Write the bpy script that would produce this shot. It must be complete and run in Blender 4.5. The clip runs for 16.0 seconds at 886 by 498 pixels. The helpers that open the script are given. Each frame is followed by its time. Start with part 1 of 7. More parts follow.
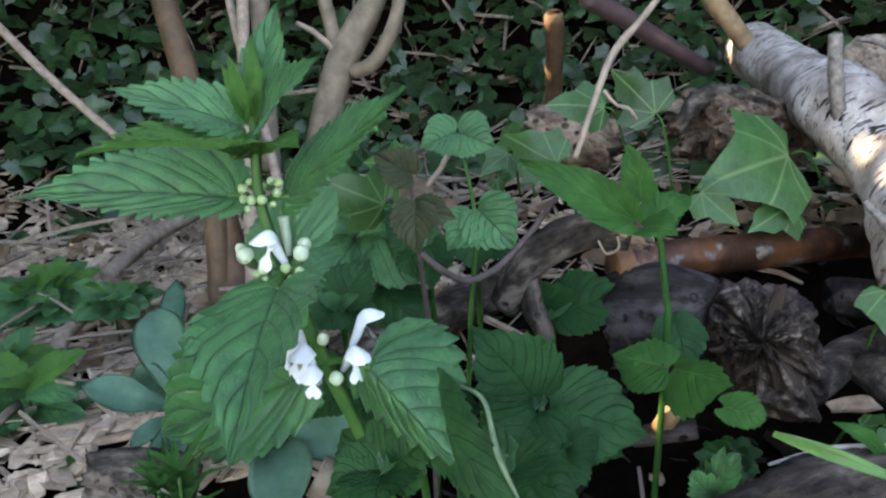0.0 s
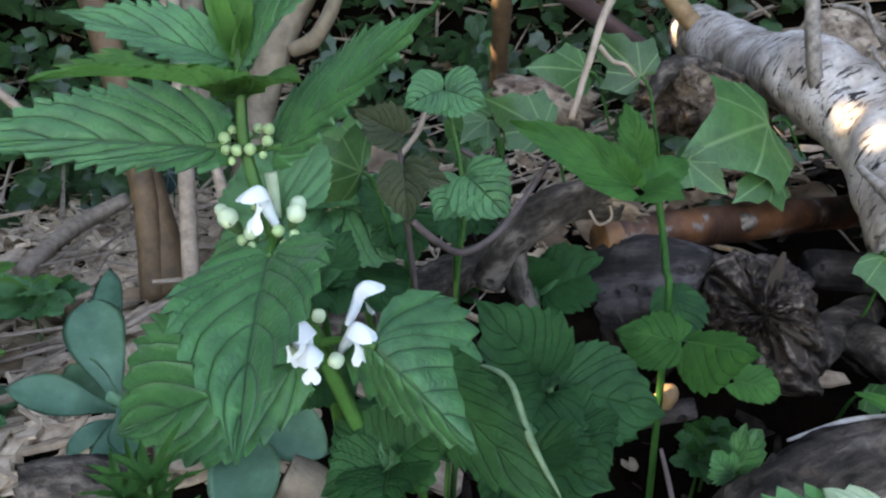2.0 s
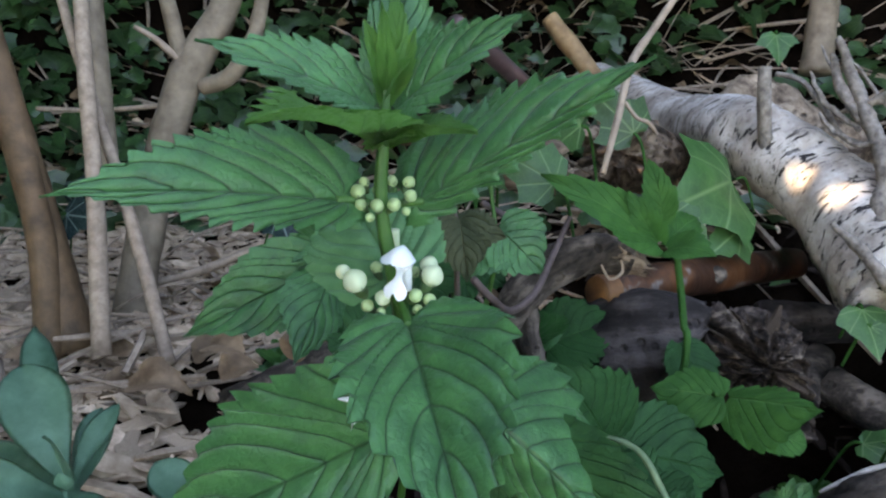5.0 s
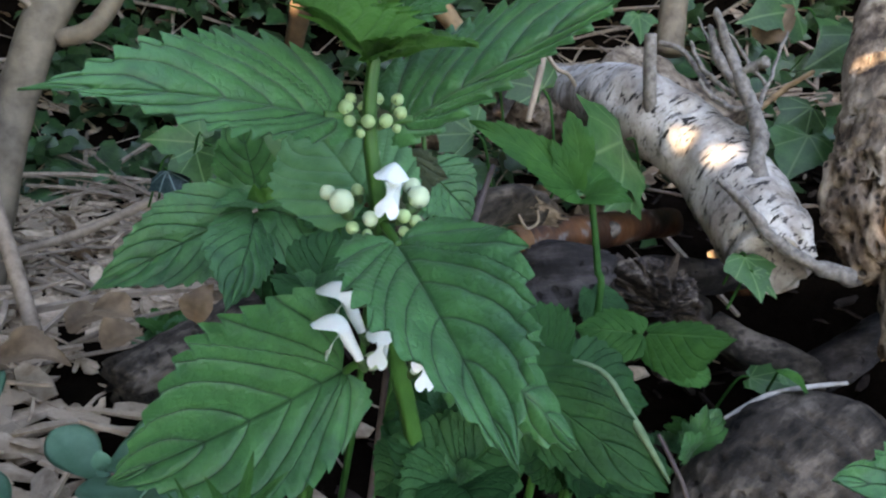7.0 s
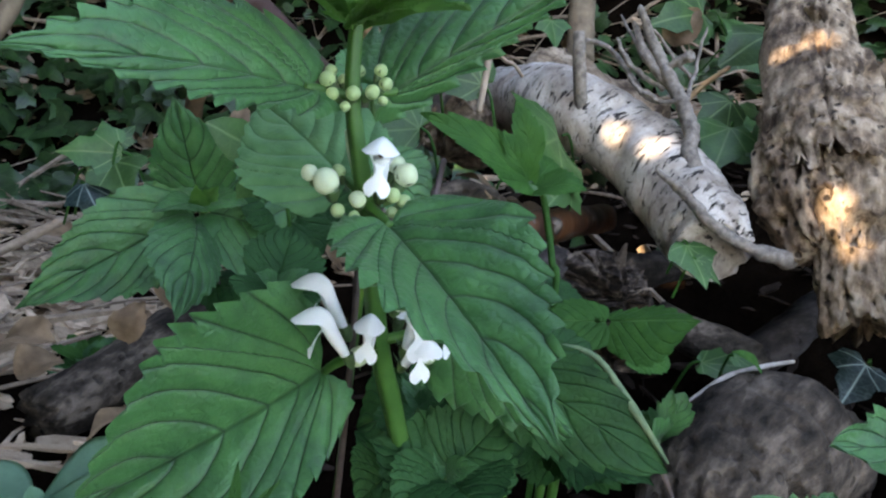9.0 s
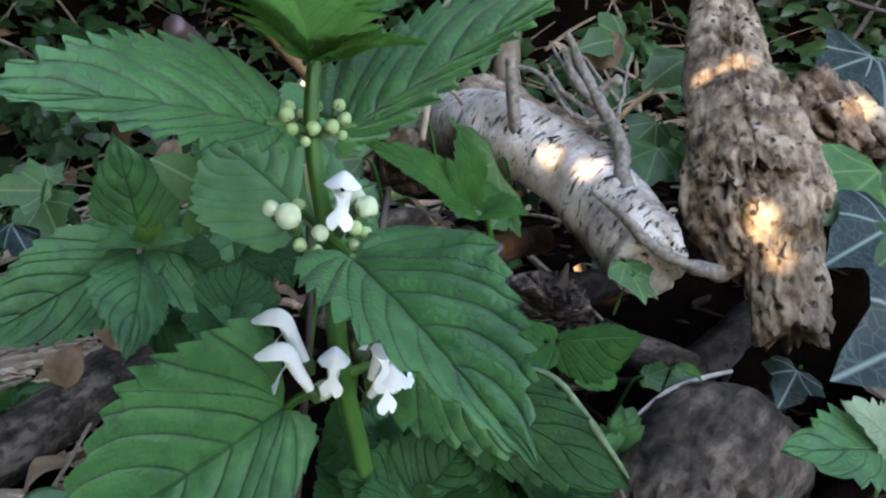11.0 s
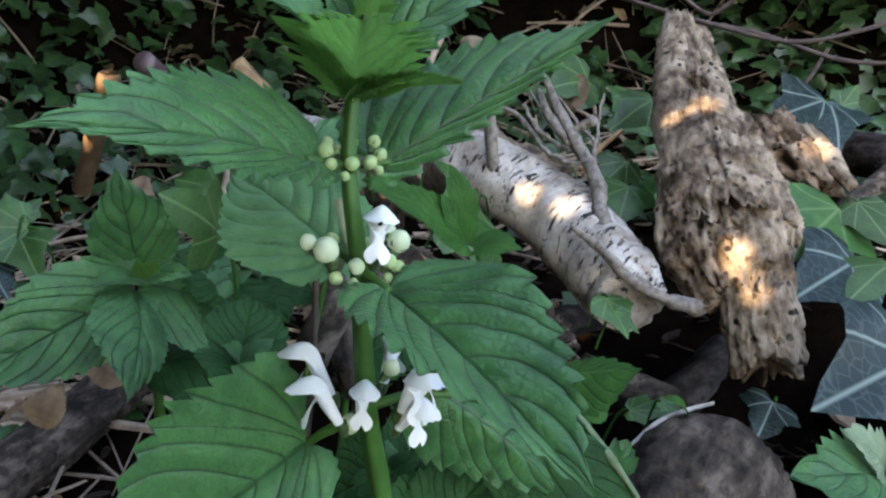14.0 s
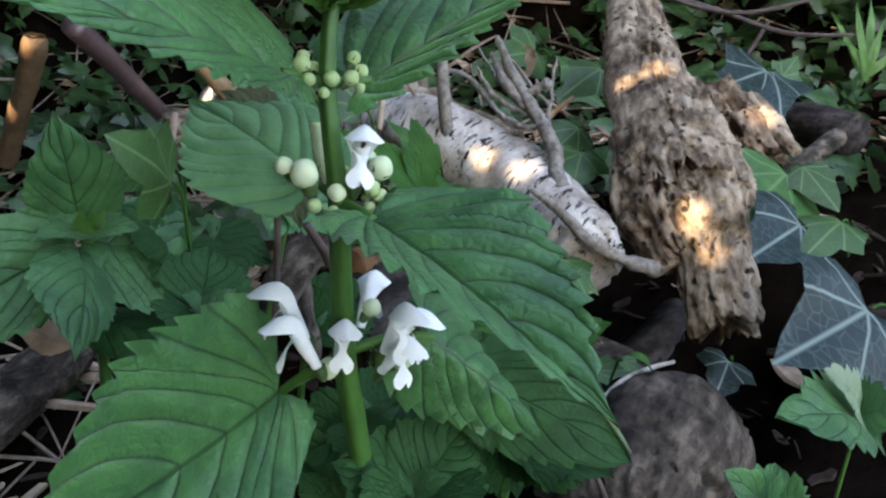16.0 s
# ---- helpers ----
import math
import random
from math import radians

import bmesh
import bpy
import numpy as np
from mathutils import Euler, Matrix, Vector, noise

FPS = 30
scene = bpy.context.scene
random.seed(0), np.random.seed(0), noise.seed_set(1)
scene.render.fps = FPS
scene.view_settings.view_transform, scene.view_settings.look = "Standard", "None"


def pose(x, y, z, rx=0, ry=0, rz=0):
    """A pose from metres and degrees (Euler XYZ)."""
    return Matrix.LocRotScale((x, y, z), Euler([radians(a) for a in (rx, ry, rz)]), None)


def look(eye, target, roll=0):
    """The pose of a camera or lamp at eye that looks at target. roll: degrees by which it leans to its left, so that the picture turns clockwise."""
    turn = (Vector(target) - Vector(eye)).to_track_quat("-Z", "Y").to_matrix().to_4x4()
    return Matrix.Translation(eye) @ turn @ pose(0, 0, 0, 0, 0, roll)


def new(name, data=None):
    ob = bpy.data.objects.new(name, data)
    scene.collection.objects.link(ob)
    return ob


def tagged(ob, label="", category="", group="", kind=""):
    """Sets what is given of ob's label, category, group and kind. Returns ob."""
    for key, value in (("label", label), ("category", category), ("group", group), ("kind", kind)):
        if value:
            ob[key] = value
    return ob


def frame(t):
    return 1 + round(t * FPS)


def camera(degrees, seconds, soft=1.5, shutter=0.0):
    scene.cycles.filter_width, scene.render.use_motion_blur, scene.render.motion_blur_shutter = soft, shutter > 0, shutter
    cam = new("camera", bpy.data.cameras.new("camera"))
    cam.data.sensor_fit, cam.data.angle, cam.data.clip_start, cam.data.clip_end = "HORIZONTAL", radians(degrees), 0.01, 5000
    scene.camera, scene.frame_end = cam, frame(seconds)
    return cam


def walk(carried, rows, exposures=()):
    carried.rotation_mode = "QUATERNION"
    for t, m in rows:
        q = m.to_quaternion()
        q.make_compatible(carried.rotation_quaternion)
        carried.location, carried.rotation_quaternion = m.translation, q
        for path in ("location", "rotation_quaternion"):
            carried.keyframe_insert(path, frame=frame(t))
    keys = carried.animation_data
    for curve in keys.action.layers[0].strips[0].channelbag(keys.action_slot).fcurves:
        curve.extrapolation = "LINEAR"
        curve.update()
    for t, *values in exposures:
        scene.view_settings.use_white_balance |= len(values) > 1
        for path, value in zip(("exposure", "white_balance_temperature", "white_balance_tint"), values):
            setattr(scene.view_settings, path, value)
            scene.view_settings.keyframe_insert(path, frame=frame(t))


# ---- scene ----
cam = camera(59.4, 16.0, soft=2.3)
METRES, EYE, TILT, LEAN, TURN = 0.27, 0.24, -22.0, 0.0, 0.0
ROWS = [
    (0.0, 0.0, 0.0, 0.0, 0.0, 0.0, 0.0),
    (0.5, -0.0255, 0.015, -0.0094, -1.79, -0.18, 0.4),
    (1.0, -0.0469, 0.0533, -0.0254, -3.69, -0.47, 0.86),
    (1.5, -0.0675, 0.1026, -0.0431, -4.81, -0.59, 1.09),
    (2.0, -0.106, 0.1318, -0.042, -5.94, -0.21, 1.06),
    (2.5, -0.1458, 0.1608, -0.0418, -6.92, -0.14, 0.91),
    (3.0, -0.206, 0.1835, -0.0256, -8.82, 0.59, 0.49),
    (5.5, -0.4077, 0.2634, -0.0244, -20.72, 2.72, 1.92),
    (6.0, -0.4249, 0.2667, -0.041, -23.72, 1.79, 2.42),
    (6.5, -0.4657, 0.2861, -0.0568, -25.82, 1.08, 2.43),
    (7.0, -0.5036, 0.3158, -0.0675, -29.05, 1.1, 2.06),
    (7.5, -0.5128, 0.3391, -0.0759, -30.79, 1.01, 2.91),
    (8.0, -0.5276, 0.38, -0.093, -32.95, 0.2, 3.92),
    (8.5, -0.5479, 0.3923, -0.099, -34.0, 0.87, 4.27),
    (9.0, -0.5441, 0.3934, -0.0942, -35.65, 1.96, 5.03),
    (9.5, -0.538, 0.4025, -0.083, -37.86, 3.04, 6.48),
    (12.0, -0.5931, 0.4074, -0.0999, -41.08, 3.07, 7.49),
    (12.5, -0.595, 0.4342, -0.1078, -41.59, 2.69, 7.23),
    (13.0, -0.6013, 0.4332, -0.0994, -42.78, 3.62, 7.13),
    (13.5, -0.6217, 0.4343, -0.0884, -43.35, 4.53, 7.5),
    (14.0, -0.6311, 0.4396, -0.0827, -44.19, 5.51, 7.92),
    (14.5, -0.6362, 0.4453, -0.0784, -44.87, 5.95, 8.31),
    (15.0, -0.6419, 0.4603, -0.0846, -45.97, 5.05, 9.19),
    (15.5, -0.6338, 0.4807, -0.1017, -47.88, 4.3, 9.46),
    (16.0, -0.6275, 0.5083, -0.1201, -48.74, 3.78, 8.97),
]
# exposure stays level along the way
walk(cam, [(t, pose(0, 0, EYE, TILT, LEAN, TURN) @ pose(METRES * x, METRES * y, METRES * z, 90 + pitch, roll, yaw)) for t, x, y, z, yaw, pitch, roll in ROWS],
     exposures=((0.0, 3.78, 7900, 22), (3.0, 3.76, 7900, 22), (5.5, 3.66, 7900, 22), (16.0, 3.64, 7900, 22)))

# ---- world and sun ----
SUN_WAY = Vector((-0.90, 0.06, 0.43)).normalized()          # from the place towards the sun
world = bpy.data.worlds.new("sky")
scene.world = world
world.use_nodes = True
wn = world.node_tree.nodes
sky = wn.new("ShaderNodeTexSky")
sky.sky_type, sky.sun_disc = "NISHITA", False
sky.sun_elevation = math.asin(SUN_WAY.z)
sky.sun_rotation = math.atan2(SUN_WAY.x, SUN_WAY.y)
wn["Background"].inputs[1].default_value = 0.15
world.node_tree.links.new(sky.outputs[0], wn["Background"].inputs[0])
sun_data = bpy.data.lights.new("sun", "SUN")
sun_data.energy, sun_data.angle, sun_data.color = 2.2, radians(0.5), (1.0, 0.86, 0.64)
sun = new("sun", sun_data)
sun.matrix_world = look((-5, 0.7, 2.6), Vector((-5, 0.7, 2.6)) - SUN_WAY)


# ---- materials ----
class Mat:
    """A small builder of node materials."""

    def __init__(self, name):
        self.m = bpy.data.materials.new(name)
        self.m.use_nodes = True
        self.t = self.m.node_tree
        self.bsdf = self.t.nodes["Principled BSDF"]
        self.out = self.t.nodes["Material Output"]

    def n(self, kind, **kw):
        node = self.t.nodes.new("ShaderNode" + kind)
        for k, v in kw.items():
            if k == "operation":
                node.operation = v
            elif k == "use_clamp":
                node.use_clamp = v
            elif k == "data_type":
                node.data_type = v
            elif k == "blend_type":
                node.blend_type = v
            elif k == "feature":
                node.feature = v
            else:
                self.put(node.inputs[k], v)
        return node

    def put(self, socket, v):
        if isinstance(v, bpy.types.NodeSocket):
            self.t.links.new(v, socket)
        else:
            socket.default_value = v

    def math(self, op, a, b=0.0, c=0.0, clamp=False):
        node = self.n("Math", operation=op, use_clamp=clamp)
        for s, v in zip(node.inputs, (a, b, c)):
            self.put(s, v)
        return node.outputs[0]

    def ramp(self, x, stops):
        node = self.n("ValToRGB")
        self.put(node.inputs[0], x)
        el = node.color_ramp.elements
        while len(el) < len(stops):
            el.new(0.5)
        for e, (p, c) in zip(el, stops):
            e.position, e.color = p, (*c, 1) if len(c) == 3 else c
        return node.outputs[0]

    def mix(self, f, a, b, mode="MIX"):
        node = self.n("Mix", data_type="RGBA", blend_type=mode)
        self.put(node.inputs[0], f)
        for s, v in ((node.inputs[6], a), (node.inputs[7], b)):
            self.put(s, (*v, 1) if isinstance(v, tuple) and len(v) == 3 else v)
        return node.outputs[2]

    def coords(self, scale=(1, 1, 1), kind="Object"):
        tc = self.n("TexCoord")
        mp = self.n("Mapping")
        self.put(mp.inputs["Vector"], tc.outputs[kind])
        mp.inputs["Scale"].default_value = scale
        return mp.outputs[0]

    def noise(self, scale, detail=4, rough=0.55, vec=None, out=0):
        node = self.n("TexNoise", Scale=scale, Detail=detail, Roughness=rough)
        self.put(node.inputs["Vector"], vec if vec is not None else self.coords())
        return node.outputs[out]

    def voronoi(self, scale, vec=None, feature="F1", out=0):
        node = self.n("TexVoronoi", feature=feature, Scale=scale)
        self.put(node.inputs["Vector"], vec if vec is not None else self.coords())
        return node.outputs[out]

    def rnd(self):
        return self.n("ObjectInfo").outputs["Random"]

    def island(self):
        return self.n("NewGeometry").outputs["Random Per Island"]

    def bump(self, height, strength=0.5, dist=0.001):
        node = self.n("Bump", Strength=strength, Distance=dist)
        self.put(node.inputs["Height"], height)
        self.t.links.new(node.outputs[0], self.bsdf.inputs["Normal"])
        return node.outputs[0]

    def set(self, colour, rough=0.6, **kw):
        self.put(self.bsdf.inputs["Base Color"], (*colour, 1) if isinstance(colour, tuple) else colour)
        self.put(self.bsdf.inputs["Roughness"], rough)
        for k, v in kw.items():
            self.put(self.bsdf.inputs[k.replace("_", " ")], v)
        return self

    def translucent(self, colour, amount):
        tr = self.n("BsdfTranslucent")
        self.put(tr.inputs["Color"], (*colour, 1) if isinstance(colour, tuple) else colour)
        mx = self.n("MixShader")
        self.put(mx.inputs[0], amount)
        self.t.links.new(self.bsdf.outputs[0], mx.inputs[1])
        self.t.links.new(tr.outputs[0], mx.inputs[2])
        self.t.links.new(mx.outputs[0], self.out.inputs["Surface"])
        return self


def leaf_material(name, dark, light, vein, veins=9.0, slope=0.45, vein_gain=0.5, rough=0.45, glow=0.22, quilt=1.0, tint=0.25, island=False, rib=(0.10, 0.24, 0.07), sheen=0.0, spec=0.4):
    """A leaf blade: midrib, side veins that run slantwise to the margin, fine netting, blotches and a soft sheen."""
    k = Mat(name)
    uv = k.n("UVMap")
    sep = k.n("SeparateXYZ")
    k.put(sep.inputs[0], uv.outputs[0])
    u, v = sep.outputs[0], k.math("ABSOLUTE", k.math("SUBTRACT", k.math("MULTIPLY", sep.outputs[1], 2.0), 1.0))
    wob = k.math("MULTIPLY", k.math("SUBTRACT", k.noise(6, 1, vec=uv.outputs[0]), 0.5), 0.16)
    bent = k.math("MULTIPLY", k.math("POWER", v, 1.15), slope)
    start = k.math("DIVIDE", k.math("SUBTRACT", u, bent), k.math("SUBTRACT", 1.0, k.math("MULTIPLY", bent, 0.35)))          # where the vein leaves the midrib
    along = k.math("MULTIPLY", k.math("POWER", k.math("MAXIMUM", start, 0.0), 0.7), veins)
    fan = k.math("MINIMUM", k.math("SUBTRACT", k.math("DIVIDE", u, k.math("MAXIMUM", bent, 0.0001)), 1.0), 0.0)          # veins that spread from the base
    run = k.math("ADD", along, k.math("MULTIPLY", fan, 2.6))
    phase = k.math("FRACT", k.math("ADD", k.math("ADD", wob, 10.3), run))
    side = k.math("ABSOLUTE", k.math("SUBTRACT", phase, 0.5))          # 0 at a side vein
    thin = k.math("SUBTRACT", 1.0, k.math("MULTIPLY", side, 15.0), clamp=True)
    mid = k.math("SUBTRACT", 1.0, k.math("MULTIPLY", v, 26.0), clamp=True)
    net = k.voronoi(420, feature="DISTANCE_TO_EDGE")
    netline = k.math("SUBTRACT", 1.0, k.math("MULTIPLY", net, 9.0), clamp=True)
    lines = k.math("MAXIMUM", thin, k.math("MULTIPLY", netline, 0.12))
    blot = k.noise(110, 5, 0.6)
    fine = k.noise(900, 3, 0.6)
    base = k.mix(k.math("MULTIPLY", k.math("SUBTRACT", blot, 0.30), 2.4, clamp=True), dark, light)
    base = k.mix(k.math("MULTIPLY", k.math("SUBTRACT", k.island() if island else k.rnd(), 0.5), tint, clamp=True), base, light)
    base = k.mix(k.math("MULTIPLY", fine, 0.3), base, dark)
    spots = k.math("GREATER_THAN", k.noise(260, 2), 0.77)
    base = k.mix(k.math("MULTIPLY", spots, 0.30), base, (0.16, 0.20, 0.07))
    broad = k.noise(28, 3, 0.6)
    base = k.mix(k.math("MULTIPLY", k.math("SUBTRACT", broad, 0.48), 2.0, clamp=True), base, light)
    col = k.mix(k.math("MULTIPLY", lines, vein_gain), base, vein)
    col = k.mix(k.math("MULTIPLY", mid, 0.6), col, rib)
    k.set(col, k.math("ADD", rough - 0.08, k.math("MULTIPLY", fine, 0.2)), Specular_IOR_Level=spec, Sheen_Weight=sheen, Sheen_Roughness=0.45, Sheen_Tint=(0.80, 1.0, 0.86, 1))
    soft = k.math("SUBTRACT", 1.0, k.math("MULTIPLY", side, 5.0), clamp=True)
    swell = k.math("SUBTRACT", 1.0, k.math("MAXIMUM", k.math("ADD", k.math("MULTIPLY", k.math("POWER", soft, 2.0), 0.45), k.math("MULTIPLY", thin, 0.15)), mid))
    pucker = k.math("ADD", k.math("MULTIPLY", k.math("POWER", k.math("MULTIPLY", net, 2.2, clamp=True), 0.6), 0.25), k.math("MULTIPLY", k.noise(210, 3, 0.6), 0.9))
    k.bump(k.math("ADD", k.math("ADD", swell, k.math("MULTIPLY", pucker, 0.95)), k.math("MULTIPLY", fine, 0.25)), 0.8 * quilt, 0.0009)
    k.translucent(k.mix(0.5, col, light), glow)
    return k.m


def plain_material(name, dark, light, scale=60, rough=0.7, bump=0.4, dist=0.001, glow=0.0, spec=0.4, per_island=0.0, fine=500):
    k = Mat(name)
    a = k.noise(scale, 5, 0.6)
    b = k.noise(fine, 3, 0.6)
    col = k.mix(k.math("MULTIPLY", k.math("SUBTRACT", a, 0.3), 2.3, clamp=True), dark, light)
    col = k.mix(k.math("MULTIPLY", b, 0.35), col, dark)
    if per_island:
        h = k.n("HueSaturation", Value=k.math("ADD", 1.0 - per_island * 0.7, k.math("MULTIPLY", k.math("ADD", k.math("MULTIPLY", k.island(), 0.7), k.math("MULTIPLY", k.rnd(), 0.3)), per_island * 1.4)))
        k.put(h.inputs["Color"], col)
        col = h.outputs[0]
    k.set(col, rough, Specular_IOR_Level=spec)
    k.bump(k.math("ADD", a, k.math("MULTIPLY", b, 0.5)), bump, dist)
    if glow:
        k.translucent(col, glow)
    return k.m


# nettle vein and rib colours: real veins, with groove shade painted in
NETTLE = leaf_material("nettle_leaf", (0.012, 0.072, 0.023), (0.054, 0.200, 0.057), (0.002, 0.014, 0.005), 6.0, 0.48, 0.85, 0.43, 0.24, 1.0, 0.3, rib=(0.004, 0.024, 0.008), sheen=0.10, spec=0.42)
# lighter copy for one back leaf, with light from above painted in
NETTLE_LIT = leaf_material("lit_nettle_leaf", (0.056, 0.175, 0.066), (0.125, 0.300, 0.130), (0.034, 0.110, 0.044), 6.0, 0.48, 0.5, 0.6, 0.3, 0.8, 0.3, rib=(0.05, 0.16, 0.06), sheen=0.1, spec=0.2)
NETTLE_YOUNG = leaf_material("young_nettle_leaf", (0.042, 0.170, 0.030), (0.120, 0.315, 0.062), (0.022, 0.100, 0.018), 6.0, 0.48, 0.6, glow=0.62, rib=(0.14, 0.34, 0.06), sheen=0.1)
# darker copy of the nettle leaf: shade on low leaves put into the colour
NETTLE_SHADED = leaf_material("shaded_nettle_leaf", (0.006, 0.034, 0.010), (0.019, 0.084, 0.022), (0.003, 0.014, 0.005), 6.0, 0.48, 0.5, 0.6, 0.16, 1.0, 0.4, rib=(0.024, 0.090, 0.022), spec=0.16)
NETTLE_RED = leaf_material("reddish_leaf", (0.020, 0.034, 0.014), (0.062, 0.070, 0.030), (0.014, 0.020, 0.009), 6.0, 0.48, 0.5, 0.6, 0.2, 1.0, 0.6, rib=(0.08, 0.07, 0.03), spec=0.2)
SPRIG = leaf_material("soft_herb_leaf", (0.013, 0.068, 0.013), (0.036, 0.128, 0.024), (0.010, 0.052, 0.010), 6.0, 0.48, 0.3, 0.6, spec=0.16)
PALE = leaf_material("pale_leaf_underside", (0.14, 0.22, 0.13), (0.25, 0.34, 0.21), (0.30, 0.40, 0.24), 9, 0.42)
PALE_MARGIN = plain_material("downy_margin", (0.060, 0.110, 0.050), (0.170, 0.250, 0.130), 200, 0.7, 0.3, 0.0004, 0.15)


def ivy_material(name, dark, light, vein, gain=0.6, rough=0.38, glow=0.14, island=False, spec=0.5):
    """An ivy blade: five main veins that fan out from the stalk, fine netting and blotches."""
    k = Mat(name)
    uv = k.n("UVMap")
    sep = k.n("SeparateXYZ")
    k.put(sep.inputs[0], uv.outputs[0])
    x = sep.outputs[0]
    y = k.math("SUBTRACT", k.math("MULTIPLY", sep.outputs[1], 1.3), 0.65)
    ang = k.math("ABSOLUTE", k.math("ARCTAN2", y, x))
    far = k.math("SQRT", k.math("ADD", k.math("MULTIPLY", x, x), k.math("MULTIPLY", y, y)))
    lines = None
    for way, width in ((0.0, 40.0), (0.62, 52.0), (1.35, 60.0)):
        off = k.math("MULTIPLY", k.math("ABSOLUTE", k.math("SUBTRACT", ang, way)), far)
        one = k.math("SUBTRACT", 1.0, k.math("MULTIPLY", off, width), clamp=True)
        lines = one if lines is None else k.math("MAXIMUM", lines, one)
    net = k.voronoi(11, vec=uv.outputs[0], feature="DISTANCE_TO_EDGE")
    netline = k.math("SUBTRACT", 1.0, k.math("MULTIPLY", net, 16.0), clamp=True)
    lines = k.math("MAXIMUM", lines, k.math("MULTIPLY", netline, 0.18))
    blot, fine = k.noise(60, 5, 0.6), k.noise(800, 3, 0.6)
    base = k.mix(k.math("MULTIPLY", k.math("SUBTRACT", blot, 0.30), 2.4, clamp=True), dark, light)
    own = k.island() if island else k.rnd()
    h = k.n("HueSaturation", Value=k.math("ADD", 0.65, k.math("MULTIPLY", own, 0.75)), Hue=k.math("ADD", 0.488, k.math("MULTIPLY", own, 0.02)))
    k.put(h.inputs["Color"], base)
    base = k.mix(k.math("MULTIPLY", fine, 0.3), h.outputs[0], dark)
    col = k.mix(k.math("MULTIPLY", lines, gain), base, vein)
    k.set(col, k.math("ADD", rough - 0.08, k.math("MULTIPLY", fine, 0.2)), Specular_IOR_Level=spec)
    k.bump(k.math("ADD", k.math("MULTIPLY", lines, -0.6), k.math("ADD", k.noise(120, 3), k.math("MULTIPLY", fine, 0.2))), 0.45, 0.0007)
    k.translucent(k.mix(0.5, col, light), glow)
    return k.m


IVY = ivy_material("ivy_leaf", (0.014, 0.054, 0.014), (0.040, 0.112, 0.027), (0.14, 0.23, 0.09), 0.7, 0.42, 0.14, spec=0.35)
IVY_DARK = ivy_material("dark_ivy_leaf", (0.0025, 0.010, 0.009), (0.009, 0.024, 0.022), (0.20, 0.27, 0.24), 0.75, 0.40, 0.05, spec=0.24)
IVY_MASS = ivy_material("ivy_mass_leaf", (0.007, 0.028, 0.010), (0.036, 0.098, 0.025), (0.07, 0.13, 0.05), 0.4, 0.38, 0.15, True)
SEDUM = plain_material("stonecrop_leaf", (0.060, 0.168, 0.096), (0.185, 0.360, 0.240), 60, 0.45, 0.35, 0.0006, 0.10, 0.35)
STEM = plain_material("green_stem", (0.020, 0.085, 0.014), (0.050, 0.150, 0.028), 90, 0.5, 0.3, 0.0004, 0.12)
PETAL = plain_material("white_petal", (0.79, 0.83, 0.83), (0.89, 0.92, 0.93), 220, 0.6, 0.25, 0.0003, 0.30, 0.3)
BUD = plain_material("bud_skin", (0.42, 0.53, 0.31), (0.68, 0.75, 0.57), 260, 0.55, 0.25, 0.0003, 0.20, 0.35)
BUD_GREEN = plain_material("green_bud_skin", (0.27, 0.41, 0.16), (0.48, 0.60, 0.33), 260, 0.55, 0.25, 0.0003, 0.20, 0.35)
CALYX = plain_material("dark_calyx", (0.020, 0.045, 0.016), (0.060, 0.130, 0.035), 300, 0.6, 0.3, 0.0003)
POLLEN = plain_material("anther", (0.03, 0.022, 0.012), (0.10, 0.07, 0.03), 400, 0.8)
TWIG = plain_material("twig_bark", (0.170, 0.122, 0.085), (0.410, 0.320, 0.236), 120, 0.8, 0.5, 0.0007)
TWIG_PALE = plain_material("bleached_twig", (0.22, 0.19, 0.16), (0.46, 0.42, 0.37), 160, 0.8, 0.5, 0.0006, spec=0.2)
TWIG_GREY = plain_material("weathered_twig", (0.075, 0.064, 0.054), (0.330, 0.295, 0.255), 210, 0.85, 1.0, 0.0012, spec=0.15)
TWIG_DARK = plain_material("dark_twig_bark", (0.040, 0.026, 0.022), (0.110, 0.080, 0.070), 120, 0.75, 0.5, 0.0007)
SHRUB = plain_material("shrub_bark", (0.105, 0.080, 0.052), (0.285, 0.225, 0.155), 55, 0.75, 0.9, 0.0014)
SHRUB_BROWN = plain_material("brown_shrub_bark", (0.058, 0.034, 0.016), (0.170, 0.102, 0.050), 60, 0.7, 0.9, 0.0014)
CANE = plain_material("purple_cane_skin", (0.050, 0.030, 0.030), (0.135, 0.088, 0.086), 45, 0.38, 0.2, 0.0006, spec=0.5)
WOOD_RAW = plain_material("split_wood", (0.150, 0.088, 0.038), (0.360, 0.235, 0.115), 70, 0.75, 0.5, 0.001)
ORANGE_WOOD = plain_material("worn_orange_bark", (0.060, 0.024, 0.008), (0.230, 0.105, 0.034), 90, 0.55, 0.5, 0.001)
CHIP = plain_material("wood_chip", (0.270, 0.182, 0.112), (0.760, 0.590, 0.420), 90, 0.85, 0.6, 0.001, per_island=0.65)
DEADLEAF = plain_material("dead_leaf", (0.070, 0.040, 0.019), (0.350, 0.235, 0.138), 50, 0.7, 0.5, 0.001, 0.12, per_island=0.5)
# bark crumbs darkened to deepen the shade under the wood pile
BARK_CRUMB = plain_material("shaded_bark_crumbs", (0.010, 0.007, 0.005), (0.046, 0.033, 0.026), 120, 0.9, 0.5, 0.0007, spec=0.1, per_island=0.6)
